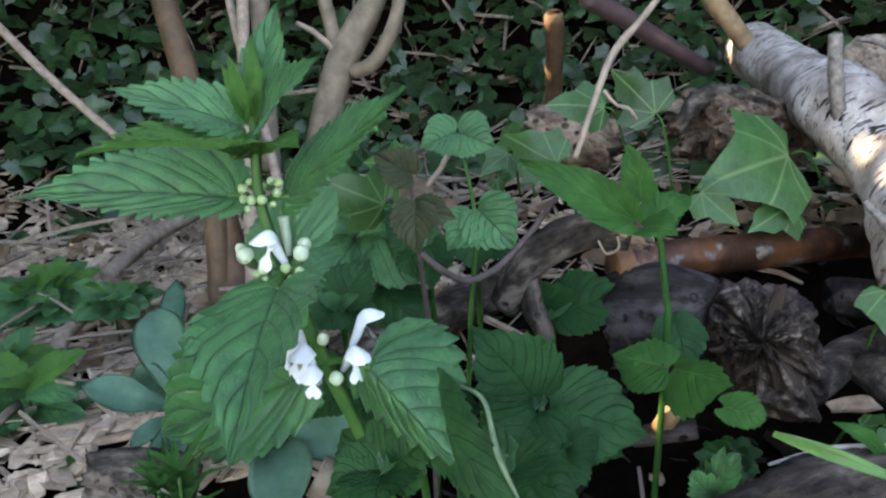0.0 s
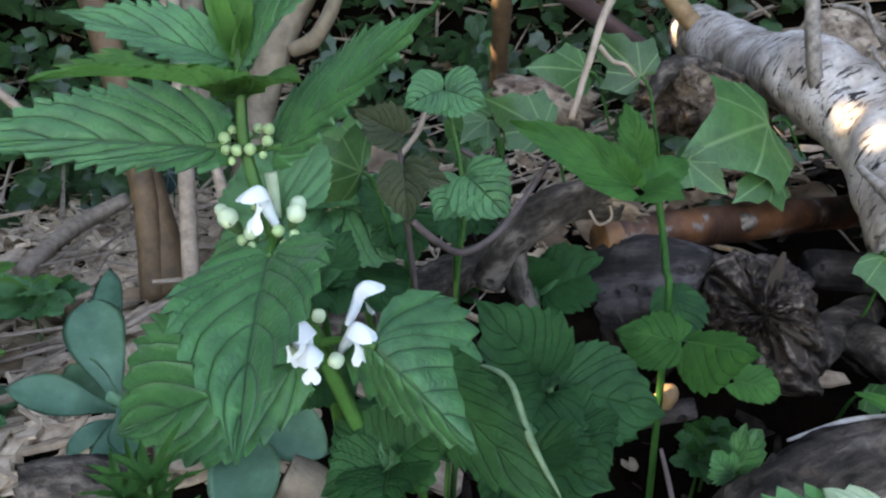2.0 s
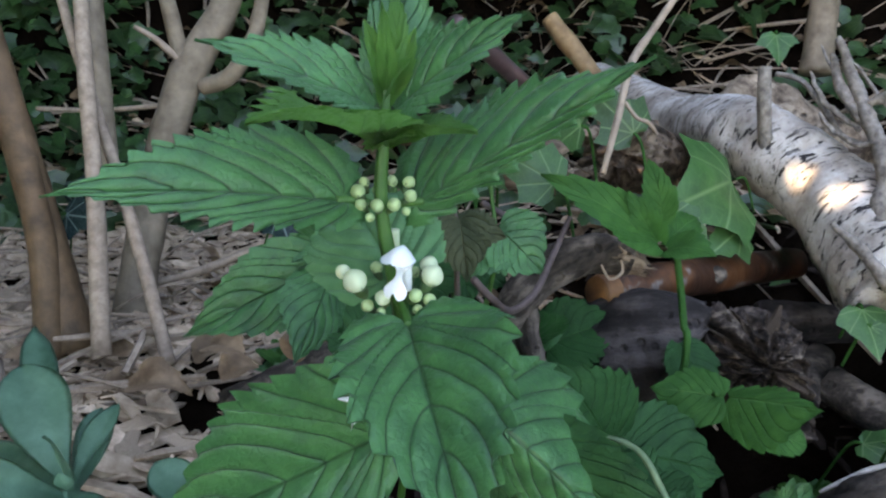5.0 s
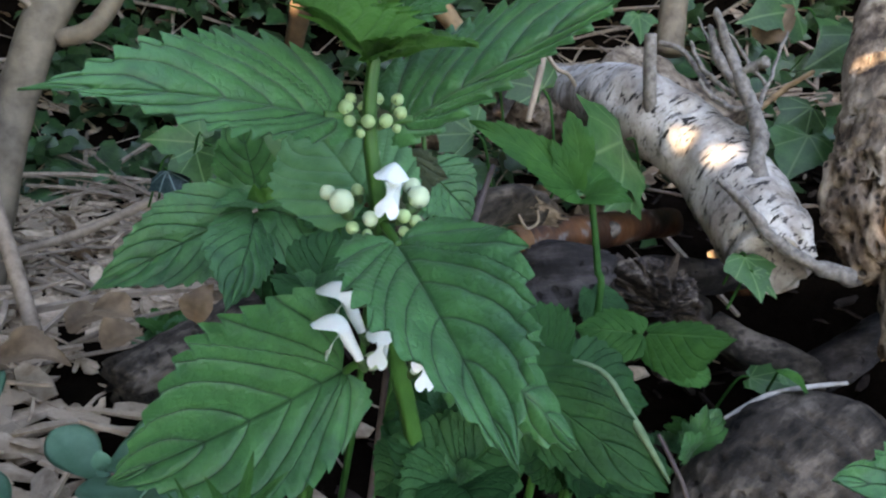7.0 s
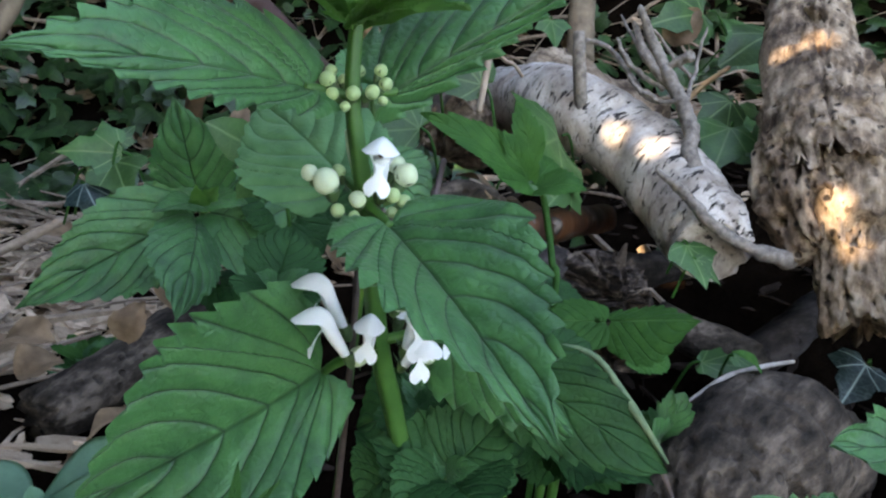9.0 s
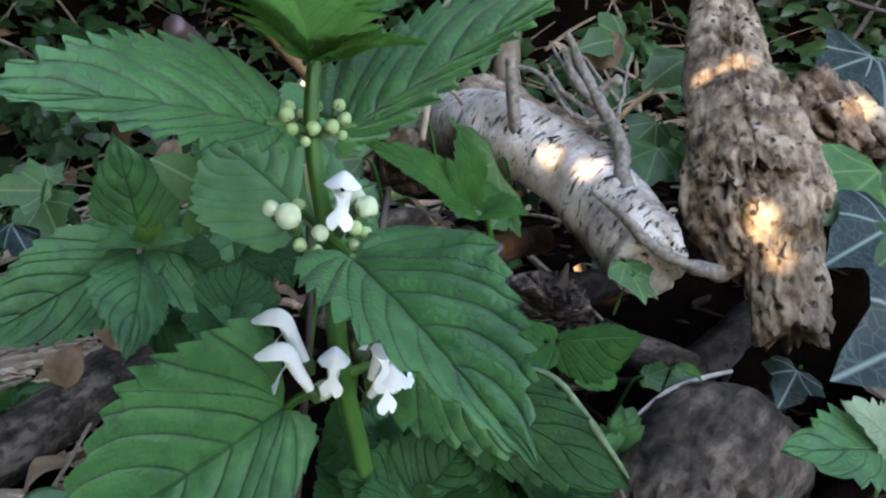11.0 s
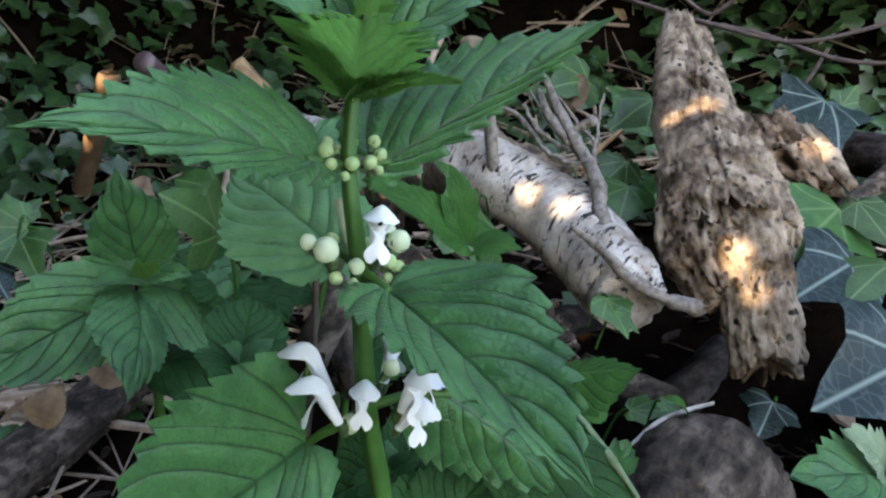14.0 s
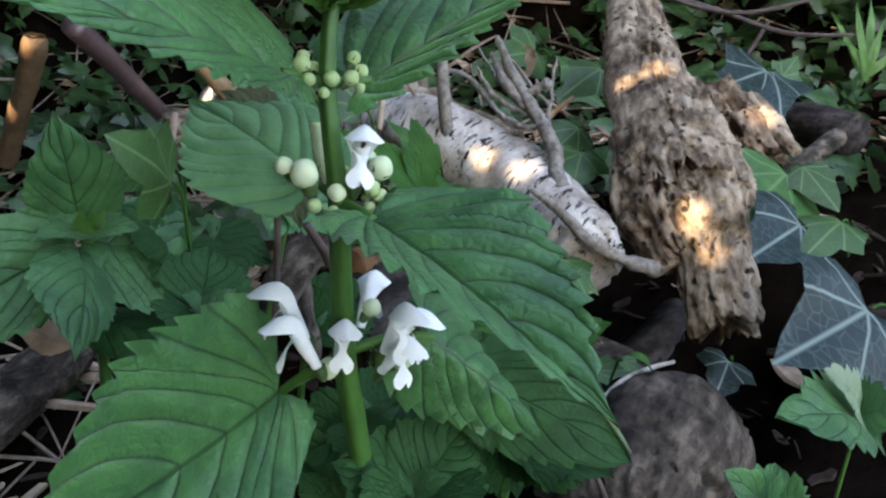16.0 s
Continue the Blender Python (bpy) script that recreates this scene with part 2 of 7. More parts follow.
# soil taken near black, so its colour carries the shade of the gaps
SOIL = plain_material("shaded_soil", (0.003, 0.0021, 0.0016), (0.011, 0.0075, 0.005), 25, 1.0, 1.0, 0.004, spec=0.0, fine=220)
GRASS = leaf_material("grass_blade", (0.050, 0.150, 0.035), (0.110, 0.260, 0.060), (0.14, 0.30, 0.09), 1, 0.0, 0.2, 0.4, 0.3)


def birch_material():
    k = Mat("birch_bark")
    vec = k.coords((1, 1, 1))
    warp = k.noise(30, 3, vec=vec, out=1)
    add = k.n("VectorMath", operation="MULTIPLY_ADD")
    k.put(add.inputs[0], warp)
    add.inputs[1].default_value = (0.012, 0.012, 0.012)
    k.put(add.inputs[2], vec)
    mp = k.n("Mapping")
    mp.inputs["Scale"].default_value = (300, 75, 75)
    k.put(mp.inputs[0], add.outputs[0])
    dash = k.noise(1.0, 3, 0.6, vec=mp.outputs[0])
    mask = k.math("MULTIPLY", k.math("SUBTRACT", dash, 0.572), 26, clamp=True)
    mp2 = k.n("Mapping")
    mp2.inputs["Scale"].default_value = (620, 190, 190)
    k.put(mp2.inputs[0], add.outputs[0])
    mask = k.math("MAXIMUM", mask, k.math("MULTIPLY", k.math("SUBTRACT", k.noise(1.0, 3, 0.6, vec=mp2.outputs[0]), 0.60), 9, clamp=True))
    mask = k.math("MULTIPLY", mask, k.math("ADD", 0.25, k.math("MULTIPLY", k.math("SUBTRACT", k.noise(22, 3, 0.6), 0.38), 5.0, clamp=True), clamp=True))
    crack = k.voronoi(75, vec=add.outputs[0], feature="DISTANCE_TO_EDGE")
    crackm = k.math("MULTIPLY", k.math("SUBTRACT", 0.035, crack), 40, clamp=True)
    patch = k.noise(26, 5, 0.65)
    crackm = k.math("MULTIPLY", crackm, k.math("MULTIPLY", k.math("SUBTRACT", patch, 0.56), 9, clamp=True))
    dark = k.math("MAXIMUM", mask, crackm)
    fine = k.noise(500, 4, 0.65)
    body = k.ramp(patch, [(0.34, (0.15, 0.122, 0.095)), (0.46, (0.34, 0.30, 0.255)), (0.60, (0.56, 0.53, 0.475))])
    mott = k.noise(170, 4, 0.65)
    body = k.mix(k.math("MULTIPLY", k.math("SUBTRACT", mott, 0.52), 2.4, clamp=True), body, (0.16, 0.135, 0.11))
    body = k.mix(k.math("MULTIPLY", fine, 0.30), body, (0.26, 0.22, 0.19))
    col = k.mix(dark, body, (0.014, 0.012, 0.011))
    k.set(col, 0.72, Specular_IOR_Level=0.3)
    k.bump(k.math("SUBTRACT", k.math("ADD", patch, k.math("MULTIPLY", fine, 0.35)), k.math("MULTIPLY", dark, 0.9)), 0.7, 0.0018)
    return k.m


def rotten_material(name, low, mid, high, scale=(90, 320, 320), pit=0.6, patches=38):
    """Crumbling wood: fibres along the log, pits and dark cracks."""
    k = Mat(name)
    vec = k.coords((1, 1, 1))
    mp = k.n("Mapping")
    mp.inputs["Scale"].default_value = scale
    k.put(mp.inputs[0], vec)
    fibre = k.noise(1.0, 5, 0.65, vec=mp.outputs[0])
    big = k.noise(patches, 5, 0.6)
    fine = k.noise(700, 3, 0.6)
    pits = k.math("MULTIPLY", k.math("SUBTRACT", 0.32, k.voronoi(120)), 7, clamp=True)
    pits = k.math("MULTIPLY", pits, k.math("MULTIPLY", k.math("SUBTRACT", big, 0.46), 8, clamp=True))
    col = k.ramp(k.math("ADD", k.math("MULTIPLY", fibre, 0.55), k.math("MULTIPLY", big, 0.45)), [(0.40, low), (0.50, mid), (0.61, high)])
    col = k.mix(k.math("MULTIPLY", fine, 0.4), col, low)
    col = k.mix(k.math("MULTIPLY", pits, pit), col, (0.012, 0.009, 0.007))
    k.set(col, 0.9, Specular_IOR_Level=0.2)
    k.bump(k.math("SUBTRACT", k.math("ADD", fibre, k.math("ADD", big, k.math("MULTIPLY", fine, 0.3))), pits), 0.9, 0.0025)
    return k.m


BIRCH = birch_material()
ROTTEN = rotten_material("pale_rotten_wood", (0.050, 0.034, 0.023), (0.235, 0.175, 0.120), (0.46, 0.37, 0.27), (55, 120, 120), pit=0.95)
ROTTEN_CORE = rotten_material("brown_rotten_wood", (0.028, 0.018, 0.012), (0.150, 0.104, 0.070), (0.350, 0.262, 0.185), (60, 120, 120), pit=0.9)
ROTTEN_DARK = rotten_material("dark_rotten_wood", (0.016, 0.011, 0.009), (0.065, 0.047, 0.036), (0.190, 0.140, 0.108))
LOG_GREY = rotten_material("grey_log_bark", (0.010, 0.008, 0.006), (0.052, 0.041, 0.031), (0.185, 0.148, 0.115), (45, 130, 130), 0.6)
LOG_MAUVE = rotten_material("bare_dark_log", (0.009, 0.007, 0.006), (0.026, 0.021, 0.019), (0.084, 0.070, 0.064), (24, 110, 110), 0.35)

LOG_BROWN = rotten_material("grey_brown_log", (0.009, 0.007, 0.005), (0.054, 0.041, 0.030), (0.165, 0.130, 0.098), (22, 120, 120), 0.5, 24)


def end_grain_material():
    """Weathered end of a log: fibres that run out from the heart, dark cracks between."""
    k = Mat("weathered_end_grain")
    uv = k.n("UVMap")
    mp = k.n("Mapping")
    mp.inputs["Scale"].default_value = (34, 7, 1)
    warp = k.n("VectorMath", operation="MULTIPLY_ADD")
    k.put(warp.inputs[0], k.noise(60, 3, out=1))
    warp.inputs[1].default_value = (0.05, 0.10, 0)
    k.put(warp.inputs[2], uv.outputs[0])
    k.put(mp.inputs[0], warp.outputs[0])
    fibre = k.noise(1.0, 5, 0.65, vec=mp.outputs[0])
    big, fine = k.noise(90, 4, 0.6), k.noise(900, 3, 0.6)
    col = k.ramp(k.math("ADD", k.math("MULTIPLY", fibre, 0.6), k.math("MULTIPLY", big, 0.4)), [(0.42, (0.007, 0.005, 0.004)), (0.53, (0.052, 0.039, 0.030)), (0.66, (0.300, 0.238, 0.180))])
    col = k.mix(k.math("MULTIPLY", fine, 0.35), col, (0.03, 0.022, 0.017))
    k.set(col, 0.9, Specular_IOR_Level=0.15)
    k.bump(k.math("ADD", fibre, k.math("MULTIPLY", fine, 0.3)), 0.9, 0.0018)
    return k.m


END_GRAIN = end_grain_material()
FIBRE = plain_material("splintered_fibre", (0.012, 0.008, 0.006), (0.140, 0.104, 0.076), 130, 0.9, 0.7, 0.0008, spec=0.15, per_island=0.95)


def cherry_material():
    k = Mat("red_brown_bark")
    mp = k.n("Mapping")
    mp.inputs["Scale"].default_value = (200, 40, 40)
    k.put(mp.inputs[0], k.coords())
    rings = k.noise(1.0, 3, 0.6, vec=mp.outputs[0])
    big = k.noise(30, 4, 0.6)
    col = k.ramp(big, [(0.36, (0.007, 0.004, 0.003)), (0.52, (0.034, 0.013, 0.006)), (0.66, (0.095, 0.036, 0.013))])
    col = k.mix(k.math("MULTIPLY", k.math("SUBTRACT", rings, 0.55), 5, clamp=True), col, (0.09, 0.038, 0.016))
    col = k.mix(k.math("MULTIPLY", k.math("SUBTRACT", k.noise(55, 3, 0.6), 0.62), 12, clamp=True), col, (0.13, 0.12, 0.11))
    k.set(col, 0.5, Specular_IOR_Level=0.3)
    k.bump(k.math("ADD", rings, big), 0.5, 0.0012)
    return k.m


CHERRY = cherry_material()


# ---- builders ----
def link(name, bm, material, smooth=True):
    me = bpy.data.meshes.new(name)
    bm.to_mesh(me)
    bm.free()
    me.materials.append(material)
    if smooth:
        for p in me.polygons:
            p.use_smooth = True
    return me


def thing(name, place, label, category, group="", kind=""):
    """An empty at the base of a thing, which carries its parts."""
    ob = new(name)
    ob.location = place
    ob.empty_display_size = 0.01
    return tagged(ob, label, category, group, kind)


def child(name, me, parent, m, label=""):
    """A mesh as a part under parent, at the world pose m."""
    ob = new(name, me)
    ob.parent = parent
    up = Matrix.Identity(4)
    chain = []
    p = parent
    while p:
        chain.append(p)
        p = p.parent
    for p in reversed(chain):
        up = up @ (p.matrix_parent_inverse @ p.matrix_basis if p.parent else p.matrix_basis)
    ob.matrix_basis = up.inverted() @ m
    if label:
        tagged(ob, label)
    return ob


def frame_of(base, along, normal):
    """A pose at base with x along the way and z near the normal."""
    x = Vector(along).normalized()
    z = Vector(normal)
    z = (z - x * z.dot(x)).normalized()
    y = z.cross(x)
    return Matrix.Translation(base) @ Matrix((x, y, z)).transposed().to_4x4()


def vein_gap(u, a, veins=6.0, slope=0.48):
    """0 on a side vein, 1 half-way between two: some spread from the base, the others leave the midrib ever further apart."""
    bent = slope * a ** 1.15
    start = (u - bent) / (1 - 0.35 * bent)
    run = veins * max(start, 0) ** 0.7 + 2.6 * min(u / max(bent, 0.0001) - 1, 0)
    return abs((run + 10.3) % 1.0 - 0.5) * 2


def blade(length, width, teeth=13, tooth=0.15, lobe=0.10, fold=14, arch=0.10, wave=0.012, peak=0.36, tip=0.95, seed=0, nv=6, quilt=0.0045, roll=0.0, round_tip=False):
    """A leaf blade along x, with toothed margins, a folded midrib, quilting between the veins and uneven curl."""
    rng = random.Random(seed)
    bm = bmesh.new()
    uvl = bm.loops.layers.uv.new("UVMap")
    nu = max(14, teeth * 4) if teeth else 22
    ea, eb = peak * 1.3, (1 - peak) * 1.6 * tip
    top = max((q / 50 + 0.012) ** ea * (1 - q / 50) ** eb for q in range(51))
    ph = [rng.uniform(0, 6.28) for _ in range(4)]
    skew = rng.uniform(-0.06, 0.06)
    bend = rng.uniform(-0.05, 0.05)
    rows = []
    for i in range(nu + 1):
        u = i / nu
        if round_tip:
            w = width / 2 * max(0.0, math.sin(math.pi * (0.06 + 0.94 * u) ** 1.75)) ** 0.72 if u < 1 else 0.0
        else:
            w = width / 2 * (u + 0.012) ** ea * (1 - u) ** eb / top
        f = math.tan(radians(fold))
        row = []
        for j in range(-nv, nv + 1):
            v = j / nv
            a = abs(v)
            saw = (u * teeth + 0.35 * math.sin(ph[0] + 11 * u + (2 if v > 0 else 0))) % 1.0 if teeth else 0.5
            edge = tooth * (saw ** 0.8 - 0.55) * (a ** 6) * min(1, (1 - u) * 6)
            side = w * (1 + edge) * (1 + skew * (1 if v > 0 else -1))
            x = length * (u - lobe * a * a * max(0, 1 - u * 3.2) ** 2 + 0.45 / max(teeth, 6) * edge / max(tooth, 0.01))
            y = side * v + length * bend * math.sin(math.pi * u)
            z = -arch * length * (2 * u - 1) ** 2 + arch * length + abs(y) * f
            z -= roll * side * a ** 3
            z += wave * length * (math.sin(ph[1] + 9 * u + 2 * v) + math.sin(ph[2] + 5 * u - 3 * v)) * (0.3 + a) * min(1, u * 5)
            vein = vein_gap(u, a)
            z += quilt * width * (vein ** 0.7 - 0.5) * min(1, a * 4) * (1 - a * a * 0.6) * (1 - u)
            if quilt:
                z += 0.016 * width * noise.noise(Vector((x * 3.4 / width, y * 3.4 / width, seed * 0.37)))
            row.append((bm.verts.new((x, y, z)), (u, 0.5 + v / 2)))
        rows.append(row)
    for r0, r1 in zip(rows, rows[1:]):
        for j in range(2 * nv):
            q = (r0[j], r1[j], r1[j + 1], r0[j + 1])
            face = bm.faces.new([p[0] for p in q])
            for loop, p in zip(face.loops, q):
                loop[uvl].uv = p[1]
    return bm


def leaf(parent, name, base, tip_at, normal, width, material, label="", **kw):
    """A leaf as a part: from its base to its tip, its upper face towards the normal."""
    d = Vector(tip_at) - Vector(base)
    seed = int(abs(d.x * 9e4) + abs(d.y * 7e4) + abs(base[0] * 5e4))
    bm = blade(d.length, width, seed=kw.pop("seed", seed), **kw)
    return child(name, link(name, bm, material), parent, frame_of(base, d, normal), label)


def nettle_blade(length, left, right, peak, rise_left, rise_right, teeth=11, tooth=0.30, cord=0.14, base=0.62, base_right=None, arch=0.05, wave=0.010, puff=0.0012, droop=0.0, basal=1.0, seed=0, nu=108, nv=18):
    """A heart-shaped saw-toothed blade along x. left and right are its half-widths, the rises lift its two margins; the skin swells between sunken veins."""
    rng = random.Random(seed)
    bm = bmesh.new()
    uvl = bm.loops.layers.uv.new("UVMap")
    ph = [rng.uniform(0, 6.28) for _ in range(5)]
    rows = []
    for i in range(nu + 1):
        u = i / nu
        if u < peak:
            f = base + (1 - base) * math.sin(math.pi / 2 * u / peak) ** 0.9
            f_right = f if base_right is None else base_right + (1 - base_right) * math.sin(math.pi / 2 * u / peak) ** 0.9
        else:
            s = (u - peak) / (1 - peak)
            f = f_right = (1 - s) * (1 + 1.05 * s * (1 - s)) * (1 - 0.25 * s ** 6)
        row = []
        for j in range(-nv, nv + 1):
            v = j / nv
            a = abs(v)
            half, rise, fv = (left, rise_left, f) if v > 0 else (right, rise_right, f_right)
            s = (u * teeth + 0.30 * math.sin(ph[0] + 9 * u + (2.2 if v > 0 else 0))) % 1.0
            saw = ((s / 0.72) ** 0.75 if s < 0.72 else ((1 - s) / 0.28) ** 0.8) * (0.75 + 0.5 * (math.sin(math.floor(u * teeth + 0.30 * math.sin(ph[0] + 9 * u + (2.2 if v > 0 else 0))) * 5.3 + (3 if v > 0 else 0) + ph[3]) * 0.5 + 0.5)) - 0.50
            gap = length / teeth
            out = tooth * gap * saw * a ** 8 * min(1, (1 - u) * 5) * (0.55 + 0.45 * f)
            x = length * u - cord * length * math.sin(math.pi * min(1, a * 0.80)) * max(0, 1 - u / 0.38) ** 1.6 + 0.75 * out
            x += 0.012 * length * math.sin(26 * a + ph[4]) * a * max(0, 1 - u * 14)
            y = (half * fv * a + out) * (1 if v > 0 else -1)
            z = arch * length * (1 - (2 * u - 1) ** 2) - droop * length * max(0, u - 0.55) ** 2
            z += rise * f * (a ** 1.15) * (basal + (1 - basal) * min(1, u / peak))
            z += wave * length * (math.sin(ph[1] + 10 * u + 2 * v) + 0.7 * math.sin(ph[2] + 17 * u - 3 * v)) * a * a * min(1, u * 5 + 0.4)
            g = vein_gap(u, a)
            z += puff * (1 - math.exp(-(g / 0.42) ** 2)) * min(1, a * 5) * (1 - 0.5 * a ** 4) * (1 - u * 0.75) - 0.5 * puff * math.exp(-(a * 14) ** 2)
            z += 0.010 * (left + right) * noise.noise(Vector((x * 190, y * 190, seed * 0.37)))
            row.append((bm.verts.new((x, y, z)), (u, 0.5 + v / 2)))
        rows.append(row)
    for r0, r1 in zip(rows, rows[1:]):
        for j in range(2 * nv):
            q = (r0[j], r1[j], r1[j + 1], r0[j + 1])
            face = bm.faces.new([p[0] for p in q])
            for loop, p in zip(face.loops, q):
                loop[uvl].uv = p[1]
    return bm


def spread_leaf(parent, name, base_at, tip_at, left_at, right_at, material, label="", arch=0.05, peak=0.0, **kw):
    """A nettle leaf hung between four places: its base, its tip and the widest place of either margin."""
    b, t = Vector(base_at), Vector(tip_at)
    d = t - b
    m = frame_of(b, d, d.cross(Vector(left_at) - Vector(right_at)))
    inv = m.inverted()
    l, r = inv @ Vector(left_at), inv @ Vector(right_at)
    peak = peak or min(0.42, max(0.18, (l.x + r.x) / 2 / d.length))
    lift = arch * d.length * (1 - (2 * peak - 1) ** 2)
    bm = nettle_blade(d.length, abs(l.y), abs(r.y), peak, l.z - lift, r.z - lift, arch=arch, **kw)
    return child(name, link(name, bm, material), parent, m, label)


def low_leaf(parent, base_at, tip_at, normal, width, material, label="", rise=0.10, **kw):
    """A smaller heart-shaped leaf with equal halves."""
    d = Vector(tip_at) - Vector(base_at)
    args = dict(teeth=8, tooth=0.42, cord=0.12, base=0.70, arch=0.07, puff=0.0007, nu=54, nv=7, seed=int(abs(d.x * 9e4) + abs(d.y * 7e4)))
    args.update(kw)
    bm = nettle_blade(d.length, width / 2, width / 2, 0.30, width * rise, width * rise, **args)
    return child("leaf", link("leaf", bm, material), parent, frame_of(base_at, d, normal), label)


IVY_SHAPE = [(0.0, 0.0), (-0.10, 0.16), (-0.02, 0.36), (0.16, 0.44), (0.30, 0.52), (0.36, 0.40), (0.46, 0.27), (0.62, 0.23), (0.80, 0.12), (1.0, 0.0)]


def ivy_blade(size, seed=0, cup=0.24, n=4, broad=1.0):
    """A five-lobed ivy leaf along x, cupped and a little waved."""
    rng = random.Random(seed)
    bm = bmesh.new()
    uvl = bm.loops.layers.uv.new("UVMap")
    wob = [rng.uniform(-0.035, 0.035) for _ in IVY_SHAPE]
    p1, p2 = rng.uniform(0, 6), rng.uniform(0, 6)
    rings = []
    for j in range(-n, n + 1):
        v = j / n
        row = []
        for (px, py), w in zip(IVY_SHAPE, wob):
            mid = min(max(px, 0.0), 1.0)
            x = mid + (px + w * 0.6 * (0 < mid < 1) - mid) * abs(v)
            y = (py + w * (py > 0.05)) * v * broad
            z = -cup * (x - 0.4) ** 2 - cup * 0.7 * y * y + 0.05 * abs(y) + 0.055 * math.sin(6 * x + p1 + 4 * y) * (0.3 + abs(y)) + 0.03 * math.sin(9 * y + p2)
            row.append((bm.verts.new((x * size, y * size, z * size)), (x, 0.5 + y / broad / 1.3)))
        rings.append(row)
    for r0, r1 in zip(rings, rings[1:]):
        for i in range(len(r0) - 1):
            q = (r0[i], r0[i + 1], r1[i + 1], r1[i])
            try:
                face = bm.faces.new([p[0] for p in q])
            except ValueError:
                continue
            for loop, p in zip(face.loops, q):
                loop[uvl].uv = p[1]
    return bm


def smooth_path(points, radii, per=6):
    """A denser line through the points, with radii between."""
    pts = [Vector(p) for p in points]
    if len(pts) == 2:
        pts = [pts[0], (pts[0] + pts[1]) / 2, pts[1]]
        radii = [radii[0], (radii[0] + radii[-1]) / 2, radii[-1]]
    out = []
    for i in range(len(pts) - 1):
        a, b = pts[max(i - 1, 0)], pts[min(i + 2, len(pts) - 1)]
        p, q = pts[i], pts[i + 1]
        for s in range(per):
            t = s / per
            t2, t3 = t * t, t * t * t
            c = 0.5 * ((2 * p) + (q - a) * t + (2 * a - 5 * p + 4 * q - b) * t2 + (3 * p - a - 3 * q + b) * t3)
            out.append((c, radii[i] * (1 - t) + radii[i + 1] * t))
    out.append((pts[-1], radii[-1]))
    return out


def tube(points, radii, sides=10, per=6, rough=0.0, freq=60.0, seed=0, square=0.0, origin=None, cap=0.0, knots=()):
    """A tapering stem or branch through the points, with uneven skin and closed ends. Vertices are relative to origin."""
    line = smooth_path(points, radii, per)
    o = Vector(origin if origin is not None else points[0])
    bm = bmesh.new()
    uvl = bm.loops.layers.uv.new("UVMap")
    ref = Vector((0, 0, 1))
    d0 = (line[-1][0] - line[0][0]).normalized()
    if abs(d0.z) > 0.8:
        ref = Vector((1, 0, 0))
    rings = []
    run = 0.0
    off = Vector((seed * 3.1, seed * 1.7, seed * 0.9))
    for i, (c, r) in enumerate(line):
        d = (line[min(i + 1, len(line) - 1)][0] - line[max(i - 1, 0)][0]).normalized()
        x = ref.cross(d).normalized()
        y = d.cross(x)
        ring = []
        for s in range(sides):
            a = 2 * math.pi * s / sides
            way = x * math.cos(a) + y * math.sin(a)
            rr = r * (1 + square * abs(math.sin(2 * a)) - square * 0.5)
            if rough:
                at = c + way * r
                rr += r * rough * noise.noise((at + off) * freq) + r * rough * 0.5 * noise.noise((at + off) * freq * 2.7)
            for kp, kr, kh in knots:
                g = ((c + way * r) - Vector(kp)).length / kr
                if g < 1:
                    rr += kh * (1 - g * g) ** 2
            ring.append(bm.verts.new(c + way * rr - o))
        rings.append(ring)
    for r0, r1 in zip(rings, rings[1:]):
        for s in range(sides):
            bm.faces.new((r0[s], r0[(s + 1) % sides], r1[(s + 1) % sides], r1[s]))
    for ring, sign, k in ((rings[0], -1, 0), (rings[-1], 1, -1)):
        d = (line[min(1, len(line) - 1)][0] - line[0][0]).normalized() if k == 0 else (line[-1][0] - line[-2][0]).normalized()
        mid = bm.verts.new(line[k][0] - o + d * sign * line[k][1] * cap)
        for s in range(sides):
            bm.faces.new((ring[s], ring[(s + 1) % sides], mid) if sign > 0 else (ring[(s + 1) % sides], ring[s], mid))
    return bm


def stick(name, points, radii, material, label, category="twig", group="", **kw):
    """A loose stick, branch or stem as a thing of its own."""
    me = link(name, tube(points, radii, **kw), material)
    ob = new(name, me)
    ob.location = points[0]
    return tagged(ob, label, category, group)


def stem_part(parent, name, points, radii, material, label="", **kw):
    me = link(name, tube(points, radii, **kw), material)
    return child(name, me, parent, Matrix.Translation(points[0]), label)


def smoothstep(a, b, x):
    t = min(1, max(0, (x - a) / (b - a)))
    return t * t * (3 - 2 * t)


def ground_z(x, y):
    """The height of the ground: a chip-strewn hollow, a rise under the wood pile and an ivy bank behind."""
    z = -0.055 + 0.10 * max(-1.5, min(x, 1.5)) - 0.09 * max(-1.2, min(y - 0.35, 0.9)) + 0.17 * max(0.0, min(x, 1.2) - 0.08)
    z -= 0.095 * smoothstep(0.20, 0.28, y) * smoothstep(-0.03, 0.05, x) * smoothstep(0.62, 0.45, y) * smoothstep(0.50, 0.36, x)
    r = math.hypot(x, y - 0.1)
    far = smoothstep(-0.25, 0.45, (0.62 * x + 0.85 * (y - 0.1)) / max(r, 0.01))
    z += 1.3 * far * smoothstep(1.02, 2.9, r)
    return z


def ground_at(x, y):
    p = Vector((x, y, 0))
    return ground_z(x, y) + 0.010 * noise.noise(p * 9) + 0.005 * noise.noise(p * 26) + 0.0022 * noise.noise(p * 70)


